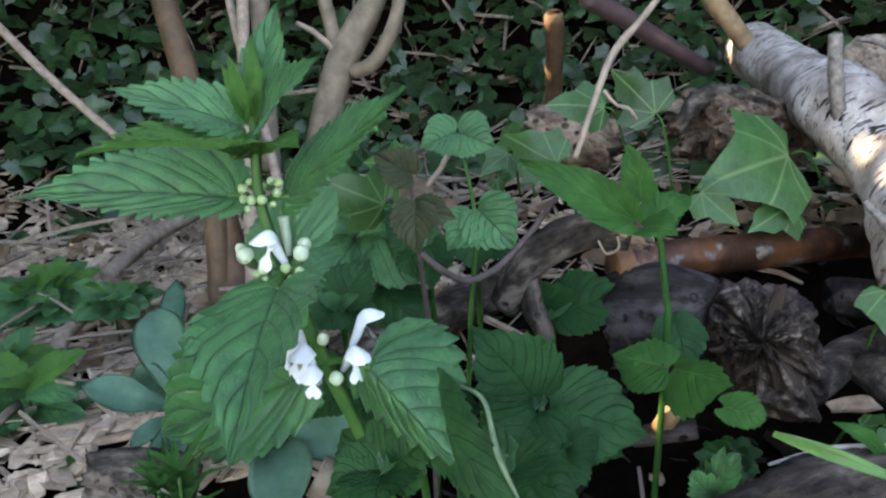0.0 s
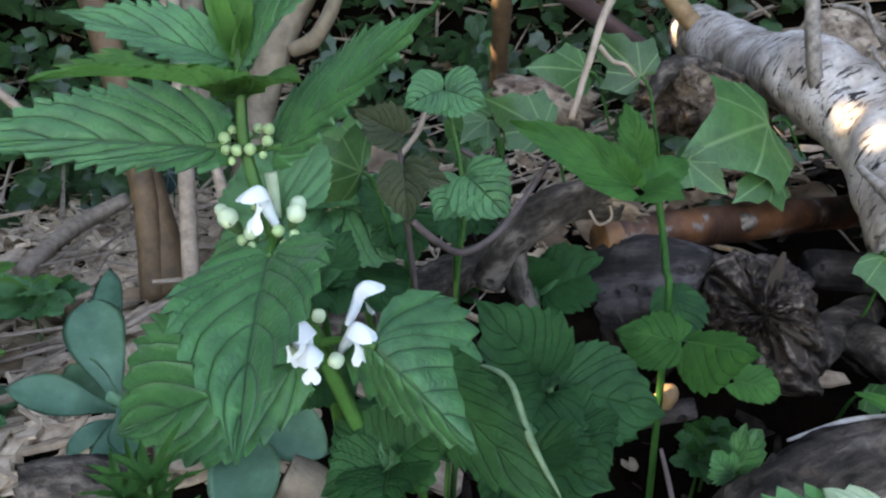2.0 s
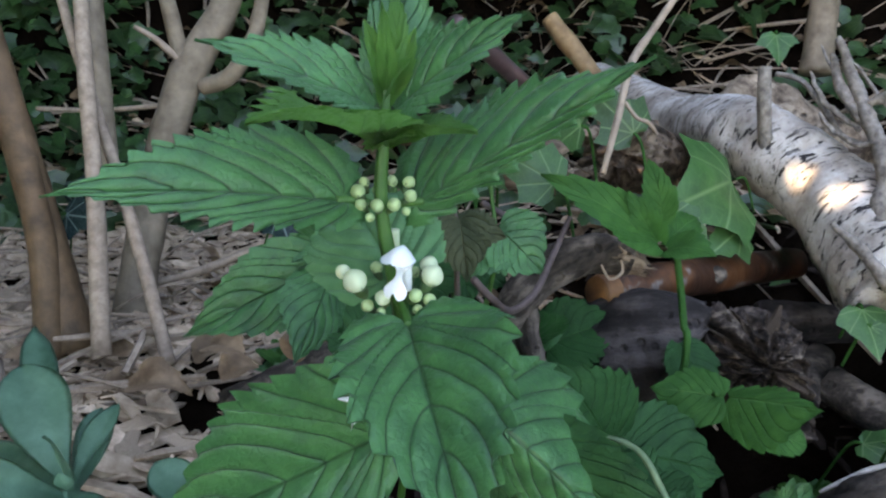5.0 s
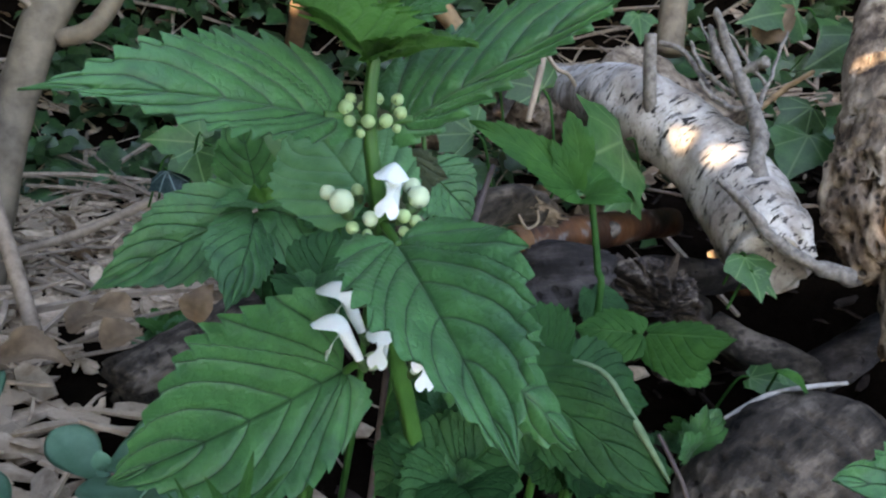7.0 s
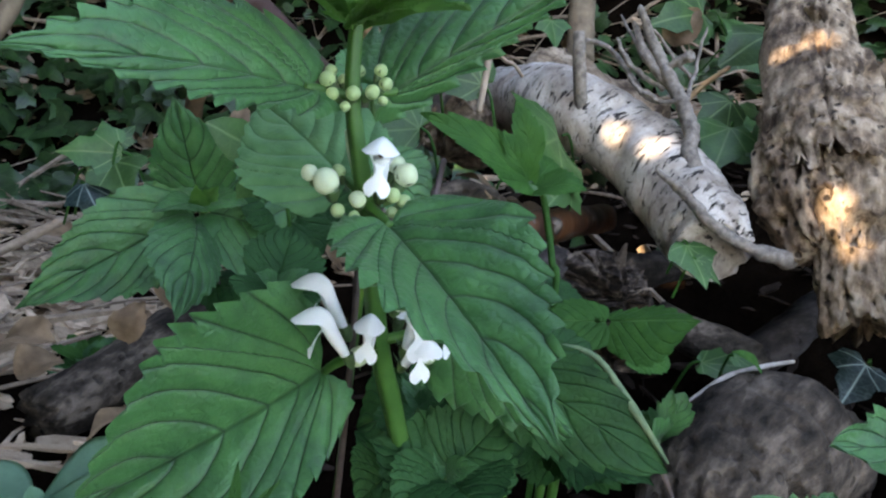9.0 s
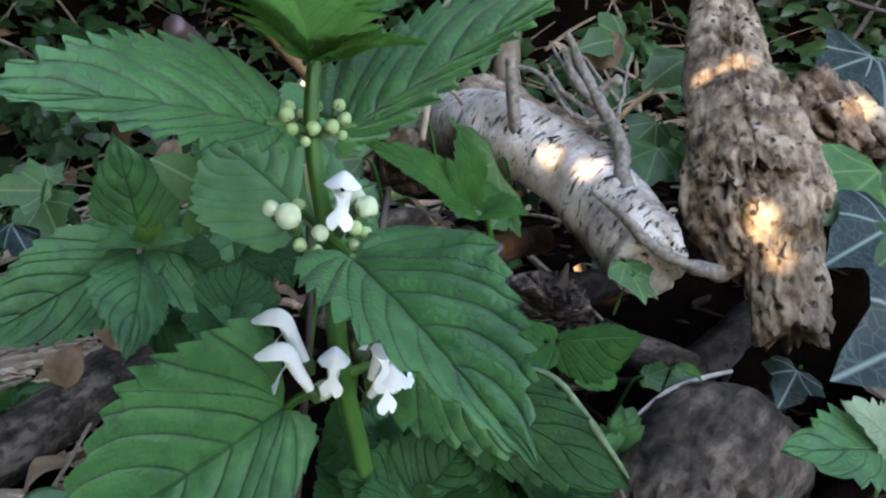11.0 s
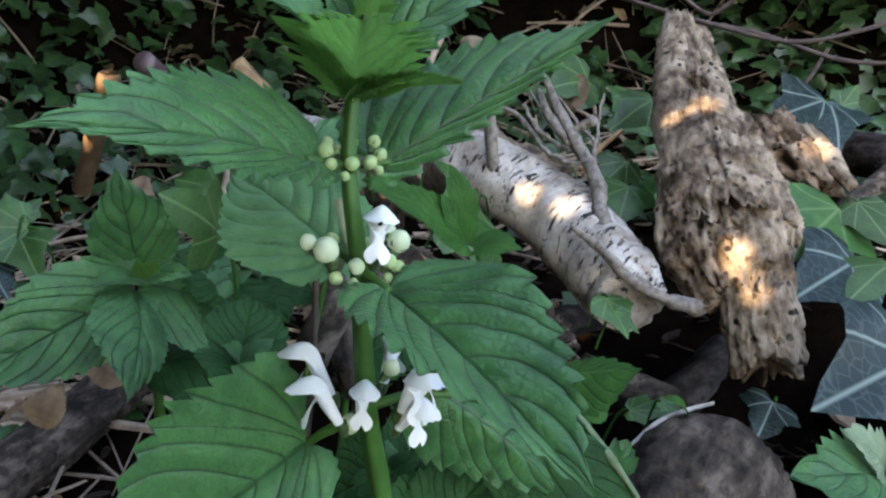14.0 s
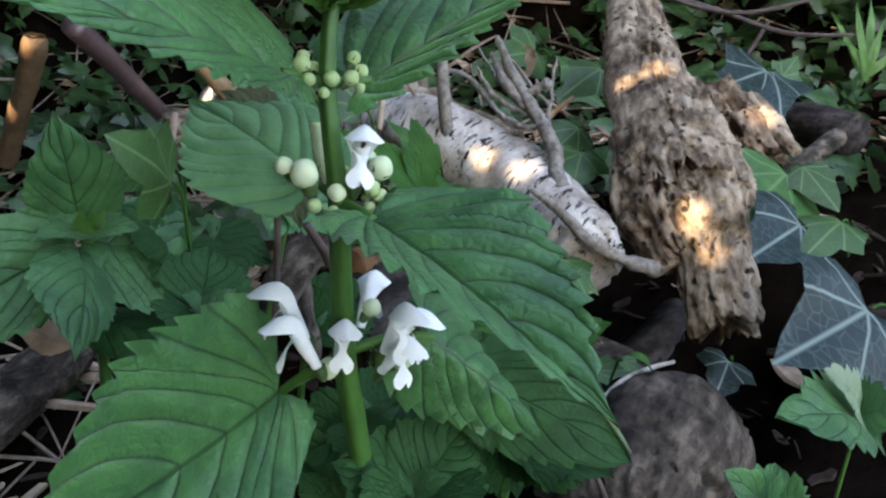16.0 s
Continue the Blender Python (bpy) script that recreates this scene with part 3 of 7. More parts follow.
# ---- ground ----
def build_ground():
    """One sheet, fine near the plants and coarse out to the horizon."""
    rads = [0.0] + [0.02 * i for i in range(1, 90)] + [1.8 + 0.1 * i for i in range(1, 20)] + [4, 5, 7, 10, 16, 30, 60, 150, 400, 1000]
    n = 180
    bm = bmesh.new()
    rings = []
    for r in rads:
        ring = []
        for s in range(n if r else 1):
            a = 2 * math.pi * s / n
            x, y = r * math.cos(a), 0.35 + r * math.sin(a)
            ring.append(bm.verts.new((x, y, ground_at(x, y) if r < 6 else ground_z(x, y))))
        rings.append(ring)
    for r0, r1 in zip(rings, rings[1:]):
        for s in range(n):
            if len(r0) == 1:
                bm.faces.new((r0[0], r1[s], r1[(s + 1) % n]))
            else:
                bm.faces.new((r0[s], r1[s], r1[(s + 1) % n], r0[(s + 1) % n]))
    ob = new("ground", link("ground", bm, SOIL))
    return tagged(ob, "damp garden soil under litter and ivy, darkened for shade", "ground", kind="structure")


build_ground()


# ---- unseen hedge added to keep the sun off the place, with small gaps ----
FLECKS = [  # places that the sun reaches, and how wide the gap is
    ((0.3928, 0.3730, 0.1815), 0.0055), ((0.3681, 0.3902, 0.1762), 0.002), ((0.2955, 0.2943, 0.1022), 0.006), ((0.2865, 0.2778, 0.0861), 0.003),
    ((0.2460, 0.4300, 0.1245), 0.004), ((0.2583, 0.3988, 0.1163), 0.0055), ((0.3354, 0.8785, 0.1186), 0.010), 
    ((0.1642, 0.5106, 0.1157), 0.006), ((0.5467, 0.3470, 0.1614), 0.007),
    ((0.109, 0.822, 0.160), 0.009), ((0.120, 0.878, 0.098), 0.007), ((0.0671, 1.2930, 0.0411), 0.010), ((0.1141, 0.3320, 0.0148), 0.0055),
]


def build_sun_screen():
    """Leafy branches added out of view between the place and the sun."""
    rng = random.Random(4)
    centre = Vector((0.05, 0.5, 0.1)) + SUN_WAY * 1.35
    a = SUN_WAY.cross(Vector((0, 0, 1))).normalized()
    b = a.cross(SUN_WAY)
    gaps = []
    for p, r in FLECKS:
        q = Vector(p) - centre
        gaps.append((q.dot(a), q.dot(b), r))
    hedge = thing("hedge", (centre.x, centre.y, ground_z(centre.x, centre.y)), "unseen dense leafy screen added to shade the plants", "hedge")
    verts, faces = [], []
    for layer in range(5):
        step = 0.042
        for i in range(-34, 35):
            for j in range(-24, 25):
                u, v = (i + rng.uniform(-0.4, 0.4)) * step, (j + rng.uniform(-0.4, 0.4)) * step
                if any((u - gu) ** 2 + (v - gv) ** 2 < (gr + 0.031) ** 2 for gu, gv, gr in gaps):
                    continue
                s = rng.uniform(0.030, 0.040)
                t = rng.uniform(0, 6.28)
                c = centre + a * u + b * v + SUN_WAY * (layer * 0.03 + rng.uniform(-0.22, 0.30))
                e = (a * math.cos(t) + b * math.sin(t)) * s
                f = (b * math.cos(t) - a * math.sin(t)) * s * 0.75 + SUN_WAY * rng.uniform(-0.012, 0.012)
                if c.z < ground_z(c.x, c.y):
                    continue
                k = len(verts)
                verts += [c - e, c - e * 0.3 + f, c + e * 0.5 + f * 0.8, c + e, c + e * 0.5 - f * 0.8, c - e * 0.3 - f]
                faces += [(k, k + 1, k + 5), (k + 1, k + 2, k + 4, k + 5), (k + 2, k + 3, k + 4)]
    # fine leaves round each gap, so that the rest stays shaded
    for gu, gv, gr in gaps:
        for ring in range(3):
            for q in range(26):
                t = 2 * math.pi * (q + rng.random() * 0.5) / 26
                d = gr + 0.010 + ring * 0.011 + rng.uniform(-0.001, 0.0035)
                if any((gu + d * math.cos(t) - ou) ** 2 + (gv + d * math.sin(t) - ov) ** 2 < (orr + 0.008) ** 2 for ou, ov, orr in gaps):
                    continue
                c = centre + a * (gu + d * math.cos(t)) + b * (gv + d * math.sin(t)) + SUN_WAY * rng.uniform(-0.06, 0.06)
                s = 0.0095
                k = len(verts)
                verts += [c - a * s, c + b * s, c + a * s, c - b * s]
                faces.append((k, k + 1, k + 2, k + 3))
    me = bpy.data.meshes.new("foliage")
    me.from_pydata([tuple(p) for p in verts], [], faces)
    me.materials.append(IVY_MASS)
    me.uv_layers.new(name="UVMap")
    child("foliage", me, hedge, Matrix.Identity(4))
    for dx in (-0.5, 0.1, 0.6):
        top = centre + a * dx
        stem_part(hedge, "trunk", [(top.x, top.y, ground_z(top.x, top.y) - 0.05), tuple(top)], [0.03, 0.015], SHRUB, sides=8)


build_sun_screen()


def build_shade_canopy():
    """Unseen foliage added over the ivy bank and behind the path, to block sky light."""
    rng = random.Random(6)
    verts, faces = [], []
    for _ in range(15000):
        ang, r = rng.uniform(-0.45, 2.35), rng.uniform(1.10, 2.3)
        x, y = r * math.cos(ang), 0.1 + r * math.sin(ang)
        low = 0.48 + 0.25 * (r - 1.1) + 0.12 * noise.noise(Vector((x * 2, y * 2, 1)))
        c = Vector((x, y, rng.uniform(low, 1.6)))
        e = Vector((rng.uniform(-1, 1), rng.uniform(-1, 1), rng.uniform(-0.8, 0.4))).normalized() * rng.uniform(0.035, 0.06)
        f = e.cross(Vector((rng.uniform(-1, 1), rng.uniform(-1, 1), 1))).normalized() * e.length * 0.6
        k = len(verts)
        verts += [c - e, c - e * 0.3 + f, c + e * 0.5 + f * 0.8, c + e, c + e * 0.5 - f * 0.8, c - e * 0.3 - f]
        faces += [(k, k + 1, k + 5), (k + 1, k + 2, k + 4, k + 5), (k + 2, k + 3, k + 4)]
    me = bpy.data.meshes.new("canopy_foliage")
    me.from_pydata([tuple(p) for p in verts], [], faces)
    me.materials.append(IVY_MASS)
    me.uv_layers.new(name="UVMap")
    tagged(new("overhanging_hedge", me), "unseen leafy canopy added over the ivy bank to darken it", "hedge", kind="stuff")


build_shade_canopy()


# ---- logs of the wood pile ----
def log(name, points, radii, material, label, sides=40, per=14, rough=0.10, freq=38, seed=1, cap=-0.1, category="log", knots=(), shape=None):
    """A log whose mesh lies along its own x axis, so that the grain follows it."""
    p0, p1 = Vector(points[0]), Vector(points[-1])
    m = frame_of(p0, p1 - p0, (0.05, 0.02, 1))
    inv = m.inverted()
    bm = tube([inv @ Vector(p) for p in points], radii, sides=sides, per=per, rough=rough, freq=freq, seed=seed, origin=(0, 0, 0), cap=cap, knots=[(inv @ Vector(k[0]), k[1], k[2]) for k in knots])
    if shape:
        shape(bm)
    bm.normal_update()
    ob = new(name, link(name, bm, material))
    ob.matrix_world = m
    return tagged(ob, label, category)


def torn_end(bm):
    """Tear the near end and roughen the bark."""
    end = max(v.co.x for v in bm.verts)
    for v in bm.verts:
        p = v.co
        if p.x > end - 0.03:
            p.x += 0.008 * noise.noise(Vector((1, p.y * 140, p.z * 140))) * smoothstep(end - 0.03, end, p.x)
        k = 1 - 0.08 * smoothstep(0.25, 0.5, noise.noise(Vector((p.x * 120, p.y * 45, p.z * 45))))
        p.y, p.z = p.y * k, p.z * k


birch = log("birch_log", [(0.3496, 0.9006, 0.1199), (0.3150, 0.6625, 0.1179), (0.2606, 0.5124, 0.1360), (0.2665, 0.4309, 0.1147), (0.2464, 0.3574, 0.0854), (0.2330, 0.3400, 0.0760)],
            [0.030, 0.028, 0.027, 0.028, 0.027, 0.020], BIRCH, "dead birch log with peeling white bark and black lenticels", sides=52, per=26, rough=0.09, freq=45, seed=3, cap=-0.5, shape=torn_end)

def kinked(points, radii, seed, amp=0.0008):
    """The line through the points with small kinks, and knobbly radii."""
    rng = random.Random(seed)
    line = smooth_path(points, radii, 4)
    pts = [p + Vector((rng.uniform(-1, 1), rng.uniform(-1, 1), rng.uniform(-1, 1))) * amp * (0 < i < len(line) - 1) for i, (p, r) in enumerate(line)]
    return [tuple(p) for p in pts], [r * rng.uniform(0.82, 1.18) for p, r in line]


def gnarled(parent, name, points, radii, seed, label="", amp=0.0008):
    pts, rads = kinked(points, radii, seed, amp)
    rads[0] *= 0.5
    return stem_part(parent, name, pts, rads, TWIG_GREY, label, sides=12, per=4, rough=0.16, freq=260, seed=seed, cap=0.8)


branch = thing("forked_branch", (0.2439, 0.3657, 0.1087), "gnarled grey barkless branch lying across the birch log", "branch", "dead twigs")
gnarled(branch, "limb", [(0.2643, 0.4524, 0.2081), (0.2701, 0.4403, 0.1853), (0.2678, 0.4140, 0.1607), (0.2599, 0.3891, 0.1373), (0.2495, 0.3768, 0.1210), (0.2432, 0.3604, 0.1034)], [0.0022, 0.0036, 0.0042, 0.0052, 0.0050, 0.0042], 2, "gnarled grey limb with a splintered top")
gnarled(branch, "limb", [(0.2655, 0.3059, 0.0785), (0.2404, 0.3180, 0.0839), (0.2239, 0.3336, 0.0926), (0.2179, 0.3534, 0.1065), (0.2121, 0.3702, 0.1158)], [0.0062, 0.0034, 0.0036, 0.0030, 0.0018], 4, "smooth grey limb with a cut end", 0.0003)
gnarled(branch, "side_twig", [(0.2679, 0.4584, 0.1973), (0.2658, 0.4393, 0.1760), (0.2682, 0.4201, 0.1614)], [0.0022, 0.0032, 0.0026], 5)
gnarled(branch, "side_twig", [(0.2569, 0.4606, 0.1860), (0.2585, 0.4477, 0.1705), (0.2655, 0.4344, 0.1623), (0.2651, 0.4205, 0.1576)], [0.0010, 0.0018, 0.0018, 0.0016], 6)
gnarled(branch, "side_twig", [(0.2538, 0.4418, 0.1638), (0.2572, 0.4302, 0.1545), (0.2608, 0.4143, 0.1506), (0.2632, 0.4021, 0.1545)], [0.0012, 0.0016, 0.0016, 0.0014], 7)
gnarled(branch, "side_twig", [(0.2750, 0.4115, 0.1816), (0.2737, 0.4171, 0.1782), (0.2701, 0.4232, 0.1724)], [0.0050, 0.0028, 0.0026], 8, "short cut snag", 0.0003)
gnarled(branch, "side_twig", [(0.2709, 0.4430, 0.1939), (0.2801, 0.4324, 0.1802), (0.2866, 0.4174, 0.1669)], [0.0010, 0.0014, 0.0012], 9)
gnarled(branch, "side_twig", [(0.2771, 0.4791, 0.2018), (0.2777, 0.4589, 0.1818), (0.2734, 0.4301, 0.1637), (0.2645, 0.3981, 0.1460)], [0.0008, 0.0014, 0.0018, 0.0018], 11)
gnarled(branch, "side_twig", [(0.3220, 0.4401, 0.2017), (0.3002, 0.4256, 0.1776), (0.2704, 0.4038, 0.1540)], [0.0008, 0.0012, 0.0016], 12)
stick("peg_twig", [(0.2398, 0.4643, 0.1364), (0.2331, 0.4656, 0.1619), (0.2307, 0.4702, 0.1864)], [0.0045, 0.0045, 0.004], TWIG_GREY, "short grey peg standing on the birch log", group="dead twigs", sides=10, rough=0.15, freq=150)
stick("curved_twig", [(0.2531, 0.4856, 0.1815), (0.2627, 0.4730, 0.1792), (0.2694, 0.4579, 0.1662), (0.2710, 0.4392, 0.1516), (0.2731, 0.4249, 0.1493)], [0.0016, 0.0018, 0.0020, 0.0020, 0.0016], TWIG_GREY, "thin curved twig behind the birch log", group="dead twigs", sides=8)
stick("dry_stalk", [(0.3230, 0.4501, 0.1429), (0.3543, 0.4584, 0.1601), (0.3900, 0.4633, 0.1770)], [0.0022, 0.0022, 0.0018], WOOD_RAW, "short tan stalk leaning beside the birch log", group="dead twigs", sides=8)

BARK2 = log("half_log", [(0.3530, 0.6019, 0.1419), (0.3108, 0.5730, 0.1472), (0.3381, 0.4758, 0.1276)], [0.020, 0.024, 0.018], ROTTEN, "weathered split log behind the birch", sides=30, per=16, rough=0.35, freq=60, seed=8)


def rot(depth=1.0, torn=0.02, seed=0, holes=0.42, flat=1.0):
    """Shapes crumbling wood: long grooves, flaked steps, worm-eaten holes and torn ends."""
    def shape(bm):
        ends = [v.co.x for v in bm.verts]
        lo, hi = min(ends), max(ends)
        for v in bm.verts:
            p = v.co
            a = math.atan2(p.z, p.y)
            ca, sa = math.cos(a) + seed, math.sin(a)
            groove = abs(noise.noise(Vector((p.x * 13, 2.2 * ca, 2.2 * sa))))
            step = noise.noise(Vector((p.x * 15, 1.5 * ca, 1.5 * sa + 5)))
            flake = noise.noise(Vector((p.x * 40, 2.6 * ca + 3, 2.6 * sa)))
            hole = noise.noise(Vector((p.x * 36, 2.0 * ca + 9, 2.0 * sa + 2)))
            worm = noise.noise(Vector((p.x * 150, 5.5 * ca + 4, 5.5 * sa)))
            k = 1 + depth * (0.11 * smoothstep(0.0, 0.05, step) - 0.05 + 0.05 * smoothstep(0.05, 0.09, flake) - 0.10 * max(0, 0.07 - groove) / 0.07
                             - 0.42 * smoothstep(holes, holes + 0.05, hole) - 0.14 * smoothstep(0.44, 0.5, worm) + 0.02 * noise.noise(p * 240))
            tear = noise.noise(Vector((seed, 4.5 * ca, 4.5 * sa))) + 0.6 * noise.noise(Vector((seed + 3, 11 * ca, 11 * sa)))
            p.y, p.z = p.y * k, p.z * k * flat
            p.x += torn * tear * (smoothstep(hi - 0.035, hi, p.x) + smoothstep(lo + 0.035, lo, p.x))
    return shape


def log_part(parent, name, points, radii, material, label="", sides=90, per=18, rough=0.08, freq=70, seed=1, cap=-0.2, shape=None):
    """A piece of a broken log as a part, its mesh along its own x axis."""
    p0, p1 = Vector(points[0]), Vector(points[-1])
    m = frame_of(p0, p1 - p0, (0.05, 0.02, 1))
    inv = m.inverted()
    bm = tube([inv @ Vector(p) for p in points], radii, sides=sides, per=per, rough=rough, freq=freq, seed=seed, origin=(0, 0, 0), cap=cap)
    if shape:
        shape(bm)
    bm.normal_update()
    return child(name, link(name, bm, material), parent, m, label)


stump = thing("rotten_stump", (0.2803, 0.2677, 0.0482), "pale crumbling rotten stump full of holes", "stump")
log_part(stump, "trunk", [(0.4465, 0.4520, 0.2547), (0.4168, 0.4227, 0.2176), (0.3714, 0.3798, 0.1776), (0.3363, 0.3456, 0.1453), (0.3131, 0.3224, 0.1246), (0.3005, 0.3110, 0.1144)],
         [0.0205, 0.0265, 0.032, 0.0365, 0.0395, 0.036], ROTTEN, "pale flaking shell with a ragged lower edge", sides=150, per=26, rough=0.06, seed=5, cap=-0.9, shape=rot(1.0, 0.016, 1.3))
log_part(stump, "slab", [(0.4516, 0.4661, 0.2743), (0.4076, 0.4352, 0.2293), (0.3611, 0.4004, 0.1880), (0.3209, 0.3679, 0.1532)], [0.0135, 0.0165, 0.0165, 0.010], ROTTEN, "grey standing slab at the top", sides=60, per=18, rough=0.05, seed=8, cap=0.1, shape=rot(0.6, 0.014, 4.1, 0.5))
log_part(stump, "core", [(0.3142, 0.3407, 0.1324), (0.2907, 0.3186, 0.1095), (0.2745, 0.2937, 0.0880)], [0.030, 0.028, 0.016], ROTTEN_CORE, "brown crumbling core in the hollow", sides=80, per=22, rough=0.15, seed=3, cap=-0.2, shape=rot(1.3, 0.012, 7.7, 0.3))
log_part(stump, "plug", [(0.3060, 0.3076, 0.1240), (0.2914, 0.2910, 0.1015), (0.2795, 0.2751, 0.0754), (0.2716, 0.2634, 0.0534)], [0.026, 0.0215, 0.0195, 0.0190], ROTTEN, "blocky lower piece of paler wood", sides=90, per=22, rough=0.10, seed=6, cap=-0.1, shape=rot(1.1, 0.010, 2.6, 0.36))
log_part(stump, "splinter", [(0.2958, 0.3591, 0.1291), (0.2855, 0.3515, 0.1137), (0.2820, 0.3443, 0.0996)], [0.007, 0.006, 0.003], ROTTEN, sides=20, per=8, rough=0.3, seed=2, cap=0.5)
wreck = thing("rotten_log", (0.5142, 0.3516, 0.1622), "brown crumbling log behind the stump", "log")
log_part(wreck, "body", [(0.5264, 0.4043, 0.1908), (0.5095, 0.3727, 0.1687), (0.4994, 0.3337, 0.1456)], [0.024, 0.025, 0.016], ROTTEN_CORE, sides=70, per=20, rough=0.15, seed=11, shape=rot(1.3, 0.015, 3.3, 0.3))
log_part(wreck, "splinter", [(0.5223, 0.3672, 0.2014), (0.5125, 0.3425, 0.1778), (0.4945, 0.3124, 0.1573)], [0.004, 0.010, 0.004], ROTTEN, "pale grey splinter", sides=24, per=12, rough=0.2, seed=4, shape=rot(0.6, 0.006, 1.1))
cherry = thing("brown_branch", (0.1317, 0.3987, 0.0656), "red-brown cherry branch lying in the wood pile", "branch")
log_part(cherry, "limb", [(0.0982, 0.3926, 0.0720), (0.1317, 0.4015, 0.0726), (0.1807, 0.4214, 0.0683), (0.2361, 0.4462, 0.0631), (0.2859, 0.4659, 0.0584)], [0.0098, 0.0104, 0.0110, 0.0104, 0.0104], CHERRY, "glossy red-brown bark", sides=32, per=18, rough=0.09, freq=70, seed=6)
log_part(cherry, "broken_end", [(0.0925, 0.3900, 0.0722), (0.0960, 0.3912, 0.0722), (0.1010, 0.3930, 0.0722)], [0.0086, 0.0094, 0.0098], ORANGE_WOOD, "orange worn end", sides=28, per=10, rough=0.12, seed=3)
log_part(cherry, "knot", [(0.1744, 0.4153, 0.0694), (0.1814, 0.4152, 0.0705), (0.1901, 0.4187, 0.0698)], [0.004, 0.0066, 0.004], LOG_GREY, "grey lichened knot", sides=20, per=10, rough=0.2, seed=5)
knob = thing("grey_branch", (0.0600, 0.3713, 0.0646), "bent grey branch with a torn end in the wood pile", "branch")
log_part(knob, "limb", [(0.0330, 0.3760, 0.0560), (0.0438, 0.3748, 0.0787), (0.0585, 0.3773, 0.0912), (0.0748, 0.3782, 0.0979), (0.0898, 0.3764, 0.0974), (0.0975, 0.3740, 0.0960)], [0.0085, 0.0095, 0.0100, 0.0098, 0.0095, 0.0080], LOG_GREY, "smooth grey bark", sides=40, per=14, rough=0.12, freq=60, seed=7, cap=0.1)
log_part(knob, "torn_end", [(0.0880, 0.3765, 0.0972), (0.0960, 0.3745, 0.0962), (0.1050, 0.3700, 0.0925)], [0.0085, 0.0080, 0.0030], ROTTEN_CORE, "splintered brown end", sides=40, per=12, rough=0.3, seed=9, shape=rot(1.2, 0.006, 5.1, 0.3))
log_part(knob, "root", [(0.0440, 0.3740, 0.0800), (0.0470, 0.3700, 0.0600), (0.0560, 0.3690, 0.0380)], [0.0060, 0.0065, 0.0045], LOG_GREY, "twisted side root", sides=24, per=12, rough=0.25, freq=90, seed=4)
stem_part(knob, "tendril", [(0.0790, 0.3680, 0.0960), (0.0830, 0.3650, 0.0900), (0.0890, 0.3650, 0.0930), (0.0880, 0.3660, 0.0990)], [0.0006, 0.0007, 0.0007, 0.0005], TWIG, "thin curled dry tendril", sides=8)
bark = thing("bark_piece", (0.0604, 0.4910, 0.1205), "curved pale mauve bark slab behind the herb", "bark")
log_part(bark, "slab", [(0.0590, 0.5113, 0.1175), (0.0839, 0.5001, 0.1164), (0.1095, 0.4880, 0.1131)], [0.017, 0.018, 0.015], ROTTEN_CORE, sides=36, per=12, rough=0.15, seed=5, shape=rot(0.5, 0.010, 6.2, 0.5))
log("dark_log", [(0.0960, 0.3850, 0.0400), (0.1080, 0.3800, 0.0450), (0.1226, 0.3713, 0.0512), (0.1388, 0.3607, 0.0517)],
    [0.026, 0.029, 0.028, 0.025], LOG_MAUVE, "smooth dark bare log under the branches", sides=60, per=16, rough=0.07, freq=30, seed=9, shape=rot(0.35, 0.006, 6.4, 0.6))


